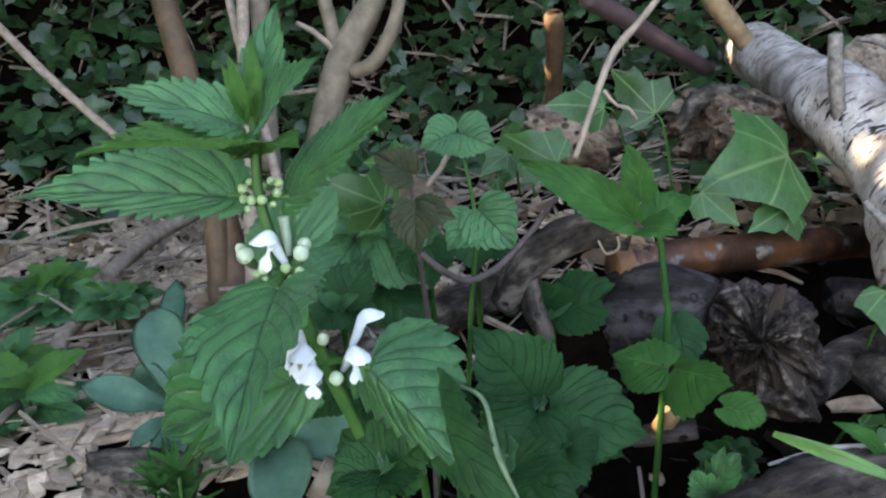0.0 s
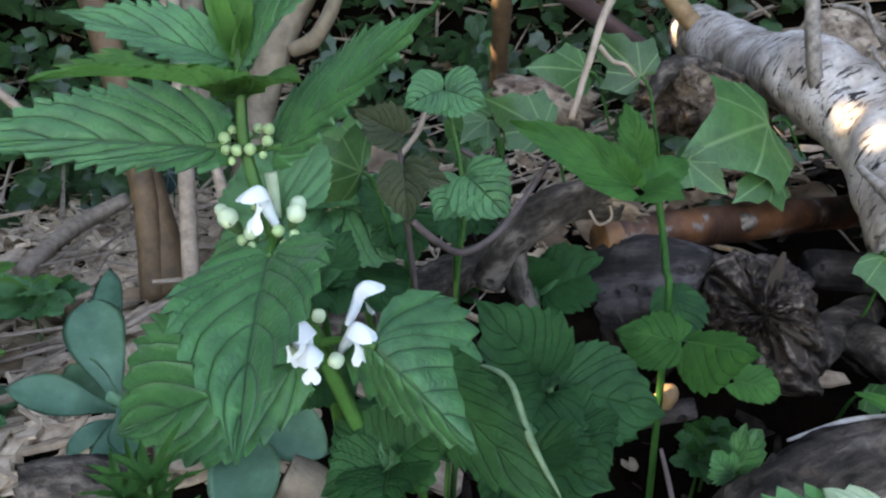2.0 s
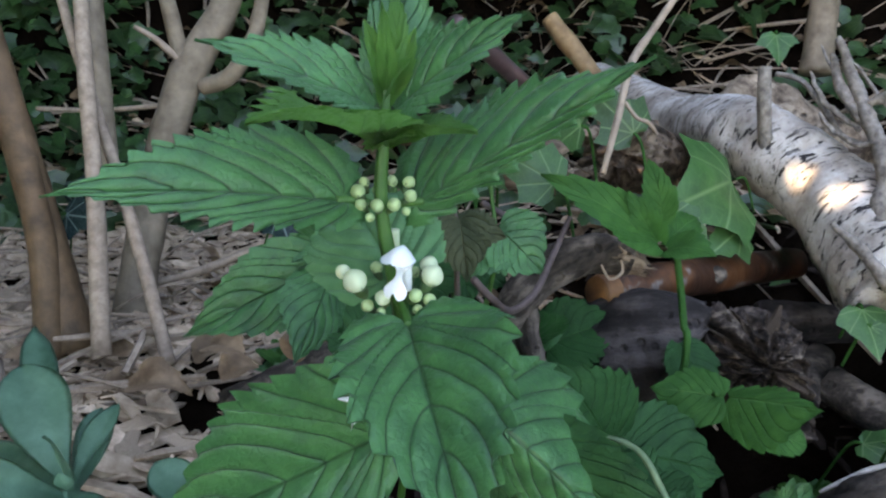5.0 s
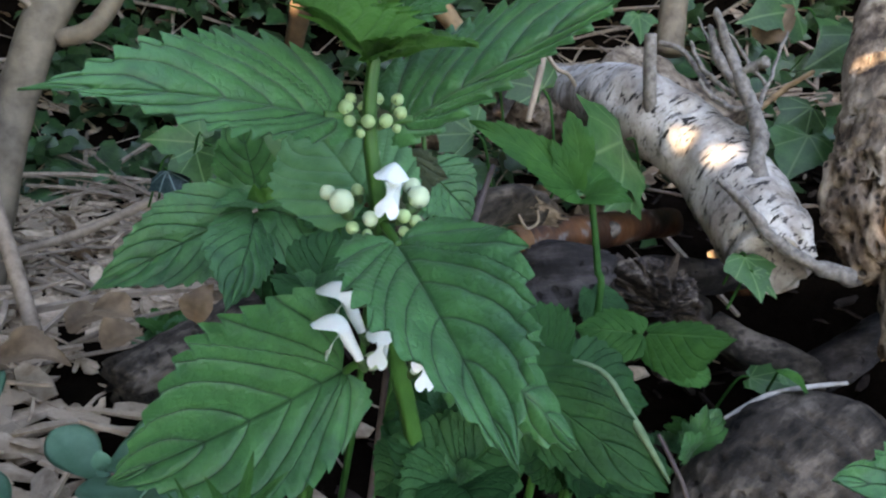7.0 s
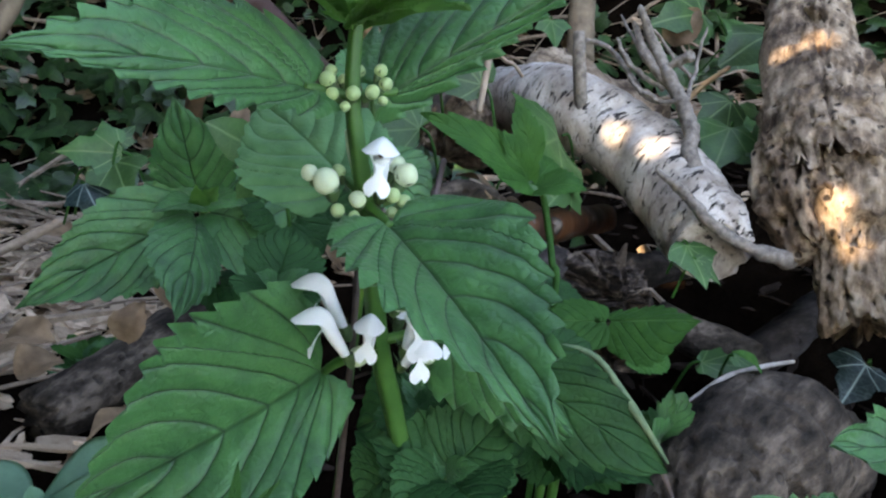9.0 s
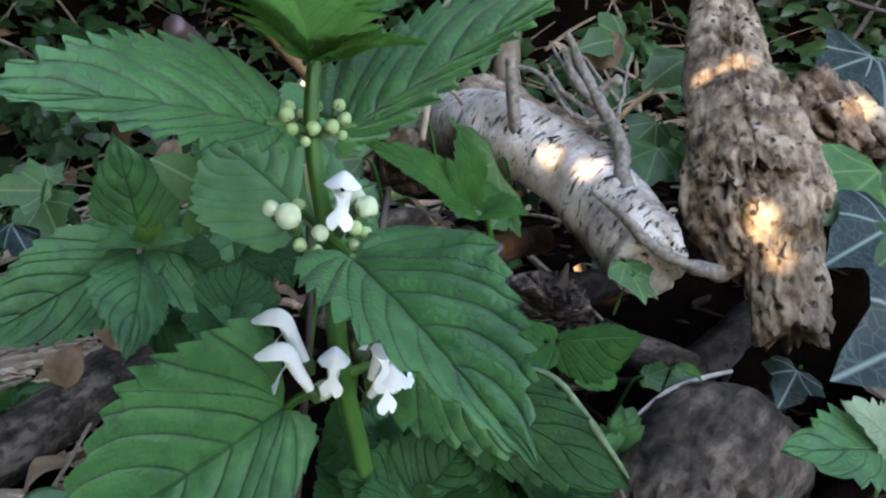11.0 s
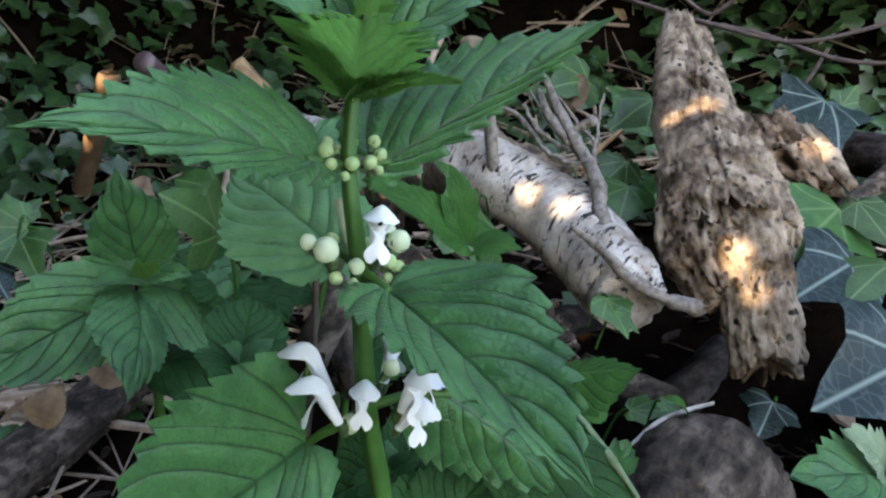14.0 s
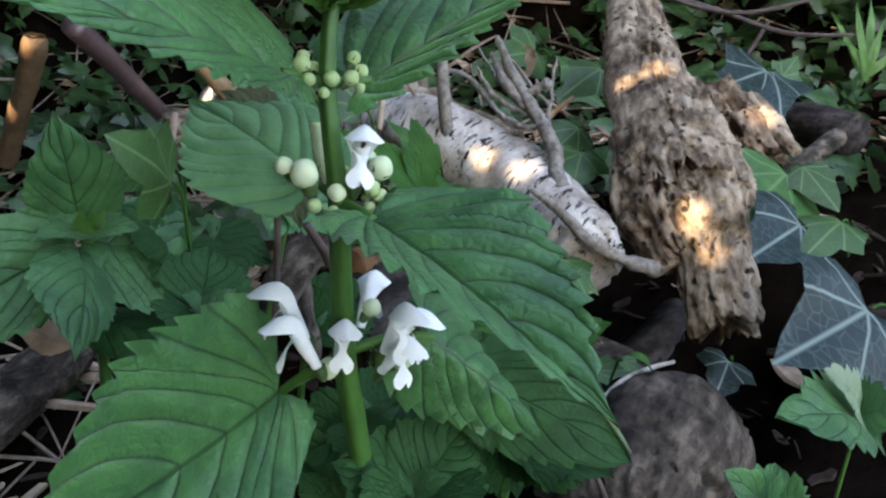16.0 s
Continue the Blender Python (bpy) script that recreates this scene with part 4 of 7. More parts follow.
def build_broken_end():
    """The splintered end of the dark log: a ragged body and fibres that fan out from its heart."""
    rng = random.Random(52)
    heart = Vector((0.1585, 0.3397, 0.0529))
    out = (Vector((-0.35, -0.80, 0.35))).normalized()
    side = Vector((0, 0, 1)).cross(out).normalized()
    up = out.cross(side)
    p = thing("rotten_log", tuple(heart - Vector((0, 0, 0.03))), "dark rotten log end with fanned splintered fibres", "log")
    log_part(p, "body", [tuple(heart - out * 0.05 - side * 0.006), tuple(heart - out * 0.02), tuple(heart - out * 0.003)], [0.026, 0.026, 0.021], ROTTEN_DARK, sides=70, per=14, rough=0.2, seed=12, cap=-0.2, shape=rot(1.3, 0.010, 2.2, 0.3))
    # the weathered face: ridges and cracks that run out from the heart, with a torn rim
    bm = bmesh.new()
    uvl = bm.loops.layers.uv.new("UVMap")
    cracks = [(rng.uniform(0, 6.28), rng.uniform(0.004, 0.010), rng.uniform(0.0007, 0.0016)) for _ in range(8)]
    na, nr = 150, 22
    grid = []
    for i in range(nr + 1):
        ring = []
        for q in range(na):
            a = 2 * math.pi * q / na
            ca, sa = math.cos(a), math.sin(a)
            rim = 0.0235 * (1 + 0.24 * noise.noise(Vector((ca * 1.6, sa * 1.6, 3))) + 0.16 * noise.noise(Vector((ca * 5, sa * 5, 5))) + 0.85 * max(0, math.cos(a + 0.75)) ** 4 + 0.25 * max(0, math.cos(a - 2.8)) ** 2 - 0.30 * max(0, math.cos(a - 3.9)) ** 2)
            r = rim * (i / nr)
            a += 0.35 * noise.noise(Vector((ca * 2 + 7, sa * 2, i / nr * 2))) * (i / nr)
            ca, sa = math.cos(a), math.sin(a)
            h = 0.009 * noise.noise(Vector((ca * 1.7, sa * 1.7, i / nr * 1.6))) + 0.0030 * noise.noise(Vector((ca * 9, sa * 9, i / nr * 1.3))) + 0.0016 * noise.noise(Vector((ca * 24, sa * 24, i / nr * 2.5)))
            h += 0.006 * (1 if noise.noise(Vector((ca * 3.2 + 4, sa * 3.2, i / nr * 3.5))) > 0.02 else 0) + 0.004 * (1 if noise.noise(Vector((ca * 5 + 9, sa * 5, i / nr * 5))) > 0.1 else 0) - 0.016 * (i / nr) ** 3
            for ck, depth, w in cracks:
                off = abs((a - ck + math.pi) % (2 * math.pi) - math.pi) * r
                h -= depth * math.exp(-(off / w) ** 2) * min(1, i / nr * 3)
            ring.append(bm.verts.new(heart + side * r * ca + up * r * sa + out * (0.004 + h)))
        grid.append(ring)
    for i in range(nr):
        for q in range(na):
            e = (q + 1) % na
            face = bm.faces.new((grid[i][q], grid[i + 1][q], grid[i + 1][e], grid[i][e]))
            for loop, (aq, ri) in zip(face.loops, ((q, i), (q, i + 1), (q + 1, i + 1), (q + 1, i))):
                loop[uvl].uv = (aq / na, ri / nr)
    child("end_face", link("end_face", bm, END_GRAIN), p, Matrix.Identity(4), "weathered cracked end grain")
    meshes = []
    for q in range(10):
        bm = bmesh.new()
        wide, thick = rng.uniform(0.18, 0.48), rng.uniform(0.14, 0.30)
        rings = []
        for i, x in enumerate((0.0, 0.3, 0.62, 1.0)):
            k = (0.55, 0.9, 1.0, 0.45)[i] * rng.uniform(0.75, 1.2)
            oy, oz = rng.uniform(-0.04, 0.04), rng.uniform(-0.03, 0.05)
            rings.append([bm.verts.new((x + rng.uniform(-0.06, 0.06), oy + wide * k * cy, oz + thick * k * cz)) for cy, cz in ((-0.5, -0.5), (0.5, -0.5), (0.35, 0.5), (-0.3, 0.6))])
        for r0, r1 in zip(rings, rings[1:]):
            for s in range(4):
                bm.faces.new((r0[s], r0[(s + 1) % 4], r1[(s + 1) % 4], r1[s]))
        bm.faces.new(rings[0][::-1])
        bm.faces.new(rings[-1])
        bmesh.ops.recalc_face_normals(bm, faces=bm.faces[:])
        meshes.append(link("splinter", bm, FIBRE, False))
    for turn, reach, many, lift in ((2.75, 0.030, 16, 0.1), (2.1, 0.030, 16, 0.25), (1.5, 0.032, 16, 0.3), (1.05, 0.026, 10, 0.1), (0.1, 0.022, 10, 0.5), (-0.35, 0.034, 16, 0.2), (-0.8, 0.042, 20, 0.0), (-1.25, 0.034, 14, -0.1), (-2.4, 0.020, 10, 0.0), (3.4, 0.026, 12, 0.1)):
        core = heart + side * rng.uniform(-0.005, 0.005) + up * rng.uniform(-0.005, 0.005) + out * rng.uniform(-0.004, 0.005)
        reach *= 0.86
        many = int(many * 0.35)
        for q in range(many):
            a = turn + rng.uniform(-0.30, 0.30)
            way = side * math.cos(a) + up * math.sin(a)
            r0 = rng.uniform(0.002, 0.55 * reach)
            l = min(rng.uniform(0.35, 0.85) * reach, reach * rng.uniform(0.85, 1.1) - r0)
            d = (side * math.cos(turn) + up * math.sin(turn) + 0.4 * way + out * (lift + rng.uniform(-0.2, 0.2))).normalized()
            at = core + way * r0 + out * (lift * r0 + rng.uniform(-0.006, 0.003))
            s = rng.choice((0.005, 0.008, 0.013))
            child("splinter", meshes[rng.randrange(10)], p, frame_of(at, d, out + way * rng.uniform(-0.8, 0.8)) @ Matrix.Diagonal((l, s, s, 1)))


build_broken_end()
log("grey_log", [(0.0900, 0.2150, -0.0080), (0.1080, 0.2280, 0.0000), (0.1280, 0.2385, 0.0055), (0.1550, 0.2460, 0.0080), (0.1900, 0.2525, 0.0060), (0.2350, 0.2600, -0.0120)],
    [0.021, 0.028, 0.033, 0.037, 0.037, 0.035], LOG_BROWN, "thick grey-brown log half sunk in the ground", sides=120, per=30, rough=0.06, freq=30, seed=13, cap=0.15, shape=rot(0.35, 0.010, 2.9, 0.55))
stick("white_stick", [(0.1370, 0.2690, 0.0335), (0.1480, 0.2690, 0.0375), (0.1635, 0.2685, 0.0425), (0.1930, 0.2690, 0.0425), (0.2240, 0.2710, 0.0395)], [0.0006, 0.0010, 0.0012, 0.0013, 0.0010], TWIG_PALE, "thin pale stick lying on the grey log", group="dead twigs", sides=10)
stick("pile_stick", [(0.1880, 0.3437, 0.0230), (0.2188, 0.3678, 0.0291), (0.2567, 0.3977, 0.0232)], [0.010, 0.010, 0.009], LOG_GREY, "dark weathered stick in the wood pile", group="wood pile sticks", sides=16, rough=0.15, freq=90)
stick("pile_stick", [(0.2220, 0.3566, 0.0307), (0.2345, 0.3319, 0.0250), (0.2721, 0.3123, 0.0139)], [0.010, 0.012, 0.010], LOG_GREY, "dark weathered stick in the wood pile", group="wood pile sticks", sides=16, rough=0.15, freq=90)
stick("pile_stick", [(0.2667, 0.3161, 0.0130), (0.3053, 0.3173, 0.0258), (0.3593, 0.3312, 0.0338)], [0.013, 0.013, 0.011], LOG_MAUVE, "dark weathered stick in the wood pile", group="wood pile sticks", sides=16, rough=0.15, freq=90)
stick("pile_stick", [(0.2374, 0.4280, 0.0369), (0.3052, 0.4332, 0.0279), (0.4000, 0.4499, 0.0269)], [0.012, 0.013, 0.012], LOG_MAUVE, "dark weathered stick in the wood pile", group="wood pile sticks", sides=16, rough=0.15, freq=90)
stick("pile_stick", [(0.4437, 0.3207, 0.0940), (0.5088, 0.3210, 0.1337), (0.6088, 0.3148, 0.1760)], [0.007, 0.009, 0.009], LOG_GREY, "brown stick behind the rotten stump", group="wood pile sticks", sides=14, rough=0.12, freq=90)
stick("pile_stick", [(0.0980, 0.3370, -0.0020), (0.1141, 0.3340, 0.0040), (0.1290, 0.3310, 0.0080)], [0.005, 0.006, 0.005], LOG_MAUVE, "dark weathered stick in the wood pile", group="wood pile sticks", sides=14, rough=0.15, freq=90)
stick("wood_chip", [(0.1090, 0.3335, 0.0060), (0.1125, 0.3325, 0.0115), (0.1150, 0.3315, 0.0165), (0.1160, 0.3310, 0.0205)], [0.0025, 0.0048, 0.0050, 0.0022], WOOD_RAW, "small broken chunk of yellow wood in the sun", category="wood chip", sides=9, per=3, rough=0.3, freq=160)
log("dark_log_end", [(0.6709, 0.3847, 0.1868), (0.6520, 0.3432, 0.1848), (0.6288, 0.3060, 0.1799)], [0.020, 0.022, 0.020], LOG_MAUVE, "dark cut log end on the bank", sides=30, per=10, rough=0.1, freq=50, seed=15)
log("dark_log", [(-0.0800, 0.5200, -0.0620), (-0.0300, 0.5480, -0.0540), (0.0300, 0.6000, -0.0480), (0.0700, 0.6350, -0.0440)], [0.017, 0.019, 0.019, 0.016], LOG_GREY, "dark brown log half buried in the litter", sides=48, per=14, rough=0.10, freq=45, seed=19, cap=0.2, shape=rot(0.5, 0.008, 5.9, 0.5))
broken = thing("broken_log", (0.1765, 0.5401, 0.1085), "old brown log with a broken hollow end", "log")
log_part(broken, "body", [(0.1760, 0.5378, 0.1164), (0.2196, 0.5768, 0.1061), (0.2868, 0.6276, 0.0849)], [0.023, 0.026, 0.024], ROTTEN_CORE, sides=90, per=24, rough=0.08, seed=16, cap=-0.9, shape=rot(1.1, 0.014, 8.3, 0.34))
log_part(broken, "bark_strip", [(0.1585, 0.5216, 0.1162), (0.1772, 0.5391, 0.1328), (0.2062, 0.5609, 0.1333), (0.2388, 0.5782, 0.1229)], [0.004, 0.007, 0.007, 0.004], LOG_GREY, "curled strip of dark bark", sides=20, per=10, rough=0.25, seed=4, shape=rot(0.6, 0.004, 1.7))
log("cut_log", [(-0.1787, 0.3263, -0.0202), (-0.1525, 0.3263, -0.0202), (-0.1321, 0.3241, -0.0256)], [0.014, 0.018, 0.016], LOG_GREY, "grey bark log beside the stonecrop", sides=60, per=18, rough=0.1, freq=50, seed=17, cap=0.3, shape=rot(0.5, 0.006, 4.4, 0.5))
stick("grey_stick", [(-0.0684, 0.3437, -0.0304), (-0.0532, 0.3403, -0.0389), (-0.0409, 0.3334, -0.0559)], [0.012, 0.012, 0.012], SHRUB, "tan bark stick under the nettle", group="wood pile sticks", sides=18, rough=0.1, freq=60)

# ---- shrub stems and canes behind ----
shrub = thing("shrub", (-0.1647, 0.7638, -0.1220), "leafless grey-brown shrub with forked stems", "shrub")
stem_part(shrub, "trunk", [(-0.1650, 0.7592, -0.1355), (-0.1499, 0.7938, -0.0508), (-0.1320, 0.8282, 0.0367), (-0.1078, 0.8459, 0.1161), (-0.0756, 0.8642, 0.1735), (-0.0618, 0.8871, 0.2228)], [0.019, 0.017, 0.016, 0.017, 0.014, 0.012], SHRUB, sides=20, rough=0.07, freq=45)
stem_part(shrub, "branch", [(-0.1078, 0.8459, 0.1161), (-0.1179, 0.8497, 0.1480), (-0.1290, 0.8594, 0.1957)], [0.010, 0.008, 0.007], SHRUB, sides=14, rough=0.07, freq=45)
stem_part(shrub, "branch", [(-0.0942, 0.8367, 0.1051), (-0.0702, 0.8205, 0.1190), (-0.0488, 0.8143, 0.1587), (-0.0409, 0.8273, 0.2053)], [0.008, 0.008, 0.007, 0.006], SHRUB, sides=14, rough=0.07, freq=45)
stem_part(shrub, "branch", [(-0.1158, 0.8422, 0.1287), (-0.1369, 0.8453, 0.1458), (-0.1542, 0.8442, 0.1552)], [0.004, 0.003, 0.002], TWIG, sides=10)
stick("sapling", [(-0.1692, 0.6263, -0.0667), (-0.1742, 0.6791, 0.0476), (-0.1819, 0.7213, 0.1278), (-0.1886, 0.7712, 0.1989)], [0.0075, 0.0065, 0.0060, 0.0055], TWIG, "thin upright grey shrub sapling", "sapling", "saplings", sides=14, rough=0.08, freq=60)
stick("sapling", [(-0.1221, 0.6264, -0.0771), (-0.1431, 0.6717, -0.0031), (-0.1670, 0.7177, 0.0692), (-0.1904, 0.7505, 0.1368), (-0.2075, 0.7865, 0.1884)], [0.0055, 0.0052, 0.0045, 0.004, 0.004], TWIG, "thin leaning grey shrub sapling", "sapling", "saplings", sides=12, rough=0.08, freq=60)
stick("sapling", [(-0.1915, 0.6672, -0.0813), (-0.2146, 0.7048, 0.0047), (-0.2446, 0.7495, 0.1060), (-0.2701, 0.7848, 0.1852)], [0.017, 0.014, 0.0125, 0.012], SHRUB_BROWN, "thick brown shrub stem with smooth bark", "sapling", "saplings", sides=18, rough=0.07, freq=45)
stick("sapling", [(-0.2088, 0.6593, -0.0825), (-0.2136, 0.6873, -0.0073), (-0.2283, 0.7161, 0.0589)], [0.012, 0.011, 0.010], SHRUB_BROWN, "dark brown shrub sapling", "sapling", "saplings", sides=16, rough=0.07, freq=45)
stick("sapling", [(-0.1915, 0.8510, 0.2107), (-0.1782, 0.7829, 0.0957), (-0.1703, 0.7435, 0.0248)], [0.010, 0.010, 0.010], SHRUB, "upright bare grey shrub sapling", "sapling", "saplings", sides=14)
stick("leaning_cane", [(-0.4387, 0.7794, 0.1670), (-0.3837, 0.7670, 0.1096), (-0.3229, 0.7638, 0.0483)], [0.0045, 0.0045, 0.004], TWIG, "thin pale cane leaning over the chips", "cane", "canes", sides=10)
stick("leaning_cane", [(-0.2804, 1.0907, 0.0342), (-0.2070, 1.0633, 0.0403), (-0.1212, 1.0344, 0.0565)], [0.003, 0.003, 0.003], TWIG, "thin pale cane before the ivy", "cane", "canes", sides=10)
stick("fallen_stick", [(-0.3673, 0.7768, -0.1065), (-0.3553, 0.8863, -0.1024), (-0.3146, 0.9655, -0.0932)], [0.009, 0.010, 0.009], TWIG, "fallen tan stick on the wood chips", "stick", "fallen sticks", sides=12, rough=0.1, freq=60)
stick("fallen_stick", [(-0.1394, 0.8123, -0.0833), (-0.0812, 0.7973, -0.0591), (-0.0204, 0.7853, -0.0230)], [0.0042, 0.0045, 0.004], TWIG, "fallen tan stick on the wood chips", "stick", "fallen sticks", sides=12, rough=0.1, freq=60)
stick("fallen_stick", [(-0.3176, 0.5345, -0.0922), (-0.3236, 0.5833, -0.0780), (-0.3229, 0.6263, -0.0784)], [0.007, 0.007, 0.006], TWIG, "pale stick among the herbs", "stick", "fallen sticks", sides=12, rough=0.1, freq=60)
stick("purple_cane", [(0.146, 0.832, 0.182), (0.190, 0.860, 0.160), (0.240, 0.893, 0.132), (0.318, 0.945, 0.0895)], [0.0105, 0.0105, 0.010, 0.0095], CANE, "smooth purple-brown cane leaning on the logs", "cane", "canes", sides=16, rough=0.03, freq=40)
stick("split_stick", [(0.276, 0.892, 0.195), (0.296, 0.868, 0.167), (0.330, 0.827, 0.120)], [0.010, 0.0105, 0.010], WOOD_RAW, "split tan stick behind the birch log", "stick", sides=10, rough=0.15, freq=60)
stick("wood_stub", [(0.131, 0.925, 0.045), (0.128, 0.905, 0.075), (0.122, 0.867, 0.118), (0.115, 0.830, 0.160), (0.114, 0.826, 0.168)], [0.0100, 0.0100, 0.0098, 0.0105, 0.007], SHRUB_BROWN, "brown broken stub leaning in the ground", "stub", sides=18, rough=0.20, freq=70, cap=0.3)
stick("bent_twig", [(0.1079, 0.3906, 0.2190), (0.0945, 0.3840, 0.2027), (0.0799, 0.3728, 0.1885), (0.0697, 0.3589, 0.1673), (0.0613, 0.3496, 0.1442)], [0.0016, 0.0017, 0.0019, 0.0016, 0.0013], TWIG, "thin pale bent twig rising between the leaves", "twig", "bare twigs", sides=10, rough=0.12, freq=200)
stick("bent_twig", [(0.0750, 0.3644, 0.1728), (0.0808, 0.3619, 0.1667), (0.0866, 0.3612, 0.1650), (0.0908, 0.3592, 0.1601)], [0.0010, 0.0009, 0.0009, 0.0008], TWIG, "tiny side twig with a dry tip", "twig", "bare twigs", sides=8)
stick("bramble_twig", [(-0.0094, 0.3053, 0.1148), (0.0002, 0.3070, 0.1057), (0.0115, 0.3146, 0.0977), (0.0261, 0.3263, 0.1001), (0.0420, 0.3462, 0.1091), (0.0556, 0.3618, 0.1210)], [0.0014, 0.0015, 0.0015, 0.0015, 0.0014, 0.0013], TWIG_DARK, "thin dark curved bramble twig", "twig", "bare twigs", sides=8)
stick("bramble_twig", [(0.0173, 0.3739, 0.1244), (0.0301, 0.3713, 0.1178), (0.0428, 0.3691, 0.1126)], [0.0015, 0.0015, 0.0012], TWIG_DARK, "thin dark curved bramble twig", "twig", "bare twigs", sides=8)
stick("bare_twig", [(-0.0089, 0.4021, 0.1141), (0.0003, 0.4067, 0.1254), (0.0049, 0.4124, 0.1396)], [0.0016, 0.0015, 0.0013], TWIG, "short pale twig behind the nettle", "twig", "bare twigs", sides=8)
stick("tall_stump", [(0.6432, 0.8759, 0.1585), (0.6510, 0.8945, 0.2212), (0.6586, 0.9107, 0.2771)], [0.020, 0.018, 0.018], SHRUB, "pale upright stump stem behind the birch log", "stem", sides=14, rough=0.1, freq=50)


# ---- flowers and buds of the dead-nettle ----
def hood_bm(scale=1.0):
    """The arched upper lip: a keeled cap that rises from the throat and reaches forward."""
    bm = bmesh.new()
    keys = [(0.0, 3.0, 7.4, 1.6, 0.5), (0.2, 3.5, 10.4, 2.3, 1.3), (0.4, 4.9, 13.5, 3.3, 2.6), (0.6, 7.6, 15.4, 4.3, 3.7), (0.8, 10.8, 14.7, 4.2, 3.0), (0.93, 13.2, 13.0, 2.9, 1.7), (1.0, 14.6, 11.8, 0.7, 0.2)]
    rows = []
    n, m = 14, 9
    for i in range(n + 1):
        a = i / n
        k = max(q for q in range(len(keys) - 1) if keys[q][0] <= a + 1e-9)
        k0, k1 = keys[k], keys[k + 1]
        t = (a - k0[0]) / (k1[0] - k0[0])
        cx, cz, w, drop = (k0[q] * (1 - t) + k1[q] * t for q in (1, 2, 3, 4))
        row = []
        for j in range(m):
            v = -1 + 2 * j / (m - 1)
            fall = drop * (abs(v) ** 1.3)
            row.append(bm.verts.new(((cx + (1.8 * v * v if a < 0.45 else 0.6 * v * v)) * 0.001 * scale, w * v * 0.001 * scale, (cz - fall) * 0.001 * scale)))
        rows.append(row)
    for r0, r1 in zip(rows, rows[1:]):
        for j in range(m - 1):
            bm.faces.new((r0[j], r1[j], r1[j + 1], r0[j + 1]))
    bmesh.ops.smooth_vert(bm, verts=[v for v in bm.verts if not v.is_boundary], factor=0.5, use_axis_x=True, use_axis_y=True, use_axis_z=True)
    return bm


def lip_bm(scale=1.0):
    """The lower lip: a waist that widens into two hanging lobes."""
    bm = bmesh.new()
    rows = []
    n, m = 10, 9
    for i in range(n + 1):
        a = i / n
        cx = 6.0 + 6.5 * a - 1.5 * a * a
        cz = 8.6 + 0.8 * math.sin(a * 2.2) - 8.0 * a ** 1.4
        w = 2.1 - 1.2 * smoothstep(0.05, 0.40, a) + 2.2 * smoothstep(0.50, 0.82, a) - 0.5 * smoothstep(0.9, 1.0, a)
        row = []
        for j in range(m):
            v = -1 + 2 * j / (m - 1)
            notch = smoothstep(0.75, 1.0, a) * (1.9 * max(0, 1 - abs(v) * 2.4) - 1.4 * max(0, abs(v) - 0.65) * -1)
            row.append(bm.verts.new(((cx - 0.9 * v * v * a) * 0.001 * scale, w * v * 0.001 * scale, (cz + notch + 0.7 * abs(v) * (1 - a)) * 0.001 * scale)))
        rows.append(row)
    for r0, r1 in zip(rows, rows[1:]):
        for j in range(m - 1):
            bm.faces.new((r0[j], r1[j], r1[j + 1], r0[j + 1]))
    return bm


MM = 0.001
HOOD, LIP = link("hood", hood_bm(), PETAL), link("lower_lip", lip_bm(), PETAL)
TUBE = link("flower_tube", tube([(0.5 * MM, 0, 0), (2 * MM, 0, 3 * MM), (4 * MM, 0, 6.5 * MM), (6.0 * MM, 0, 10.6 * MM)], [1.0 * MM, 1.4 * MM, 1.8 * MM, 2.0 * MM], sides=14, origin=(0, 0, 0)), PETAL)
ANTHER = link("anther", tube([(6 * MM, 0, 8.5 * MM), (7.6 * MM, 0, 10.6 * MM), (9.0 * MM, 0, 10.8 * MM)], [0.4 * MM, 0.4 * MM, 0.6 * MM], sides=8, origin=(0, 0, 0)), POLLEN)


def calyx_bm():
    """A small cup with five fine spreading teeth."""
    bm = tube([(-0.5 * MM, 0, -2.2 * MM), (0, 0, -0.5 * MM), (0.8 * MM, 0, 1.6 * MM)], [0.7 * MM, 1.5 * MM, 1.7 * MM], sides=10, origin=(0, 0, 0))
    for q in range(5):
        a = 2 * math.pi * q / 5
        c, s = math.cos(a), math.sin(a)
        v = [bm.verts.new((p * c * MM - w * s * MM, p * s * MM + w * c * MM, z * MM)) for p, w, z in ((1.6, -0.45, 1.0), (1.6, 0.45, 1.0), (3.9, 0, 3.0))]
        bm.faces.new(v)
    return bm


CALYX_ME = link("calyx", calyx_bm(), CALYX)


def bud_bm():
    """A rounded bud with a small point and faint lobes."""
    bm = bmesh.new()
    bmesh.ops.create_icosphere(bm, subdivisions=3, radius=1.0)
    for v in bm.verts:
        a = math.atan2(v.co.y, v.co.x)
        k = 1 + 0.05 * math.cos(4 * a) * (1 - abs(v.co.z))
        v.co.x *= k
        v.co.y *= k
        if v.co.z > 0.7:
            v.co.z += 0.25 * (v.co.z - 0.7)
    return bm


BUD_ME, BUD_GREEN_ME = link("bud", bud_bm(), BUD), link("bud", bud_bm(), BUD_GREEN)


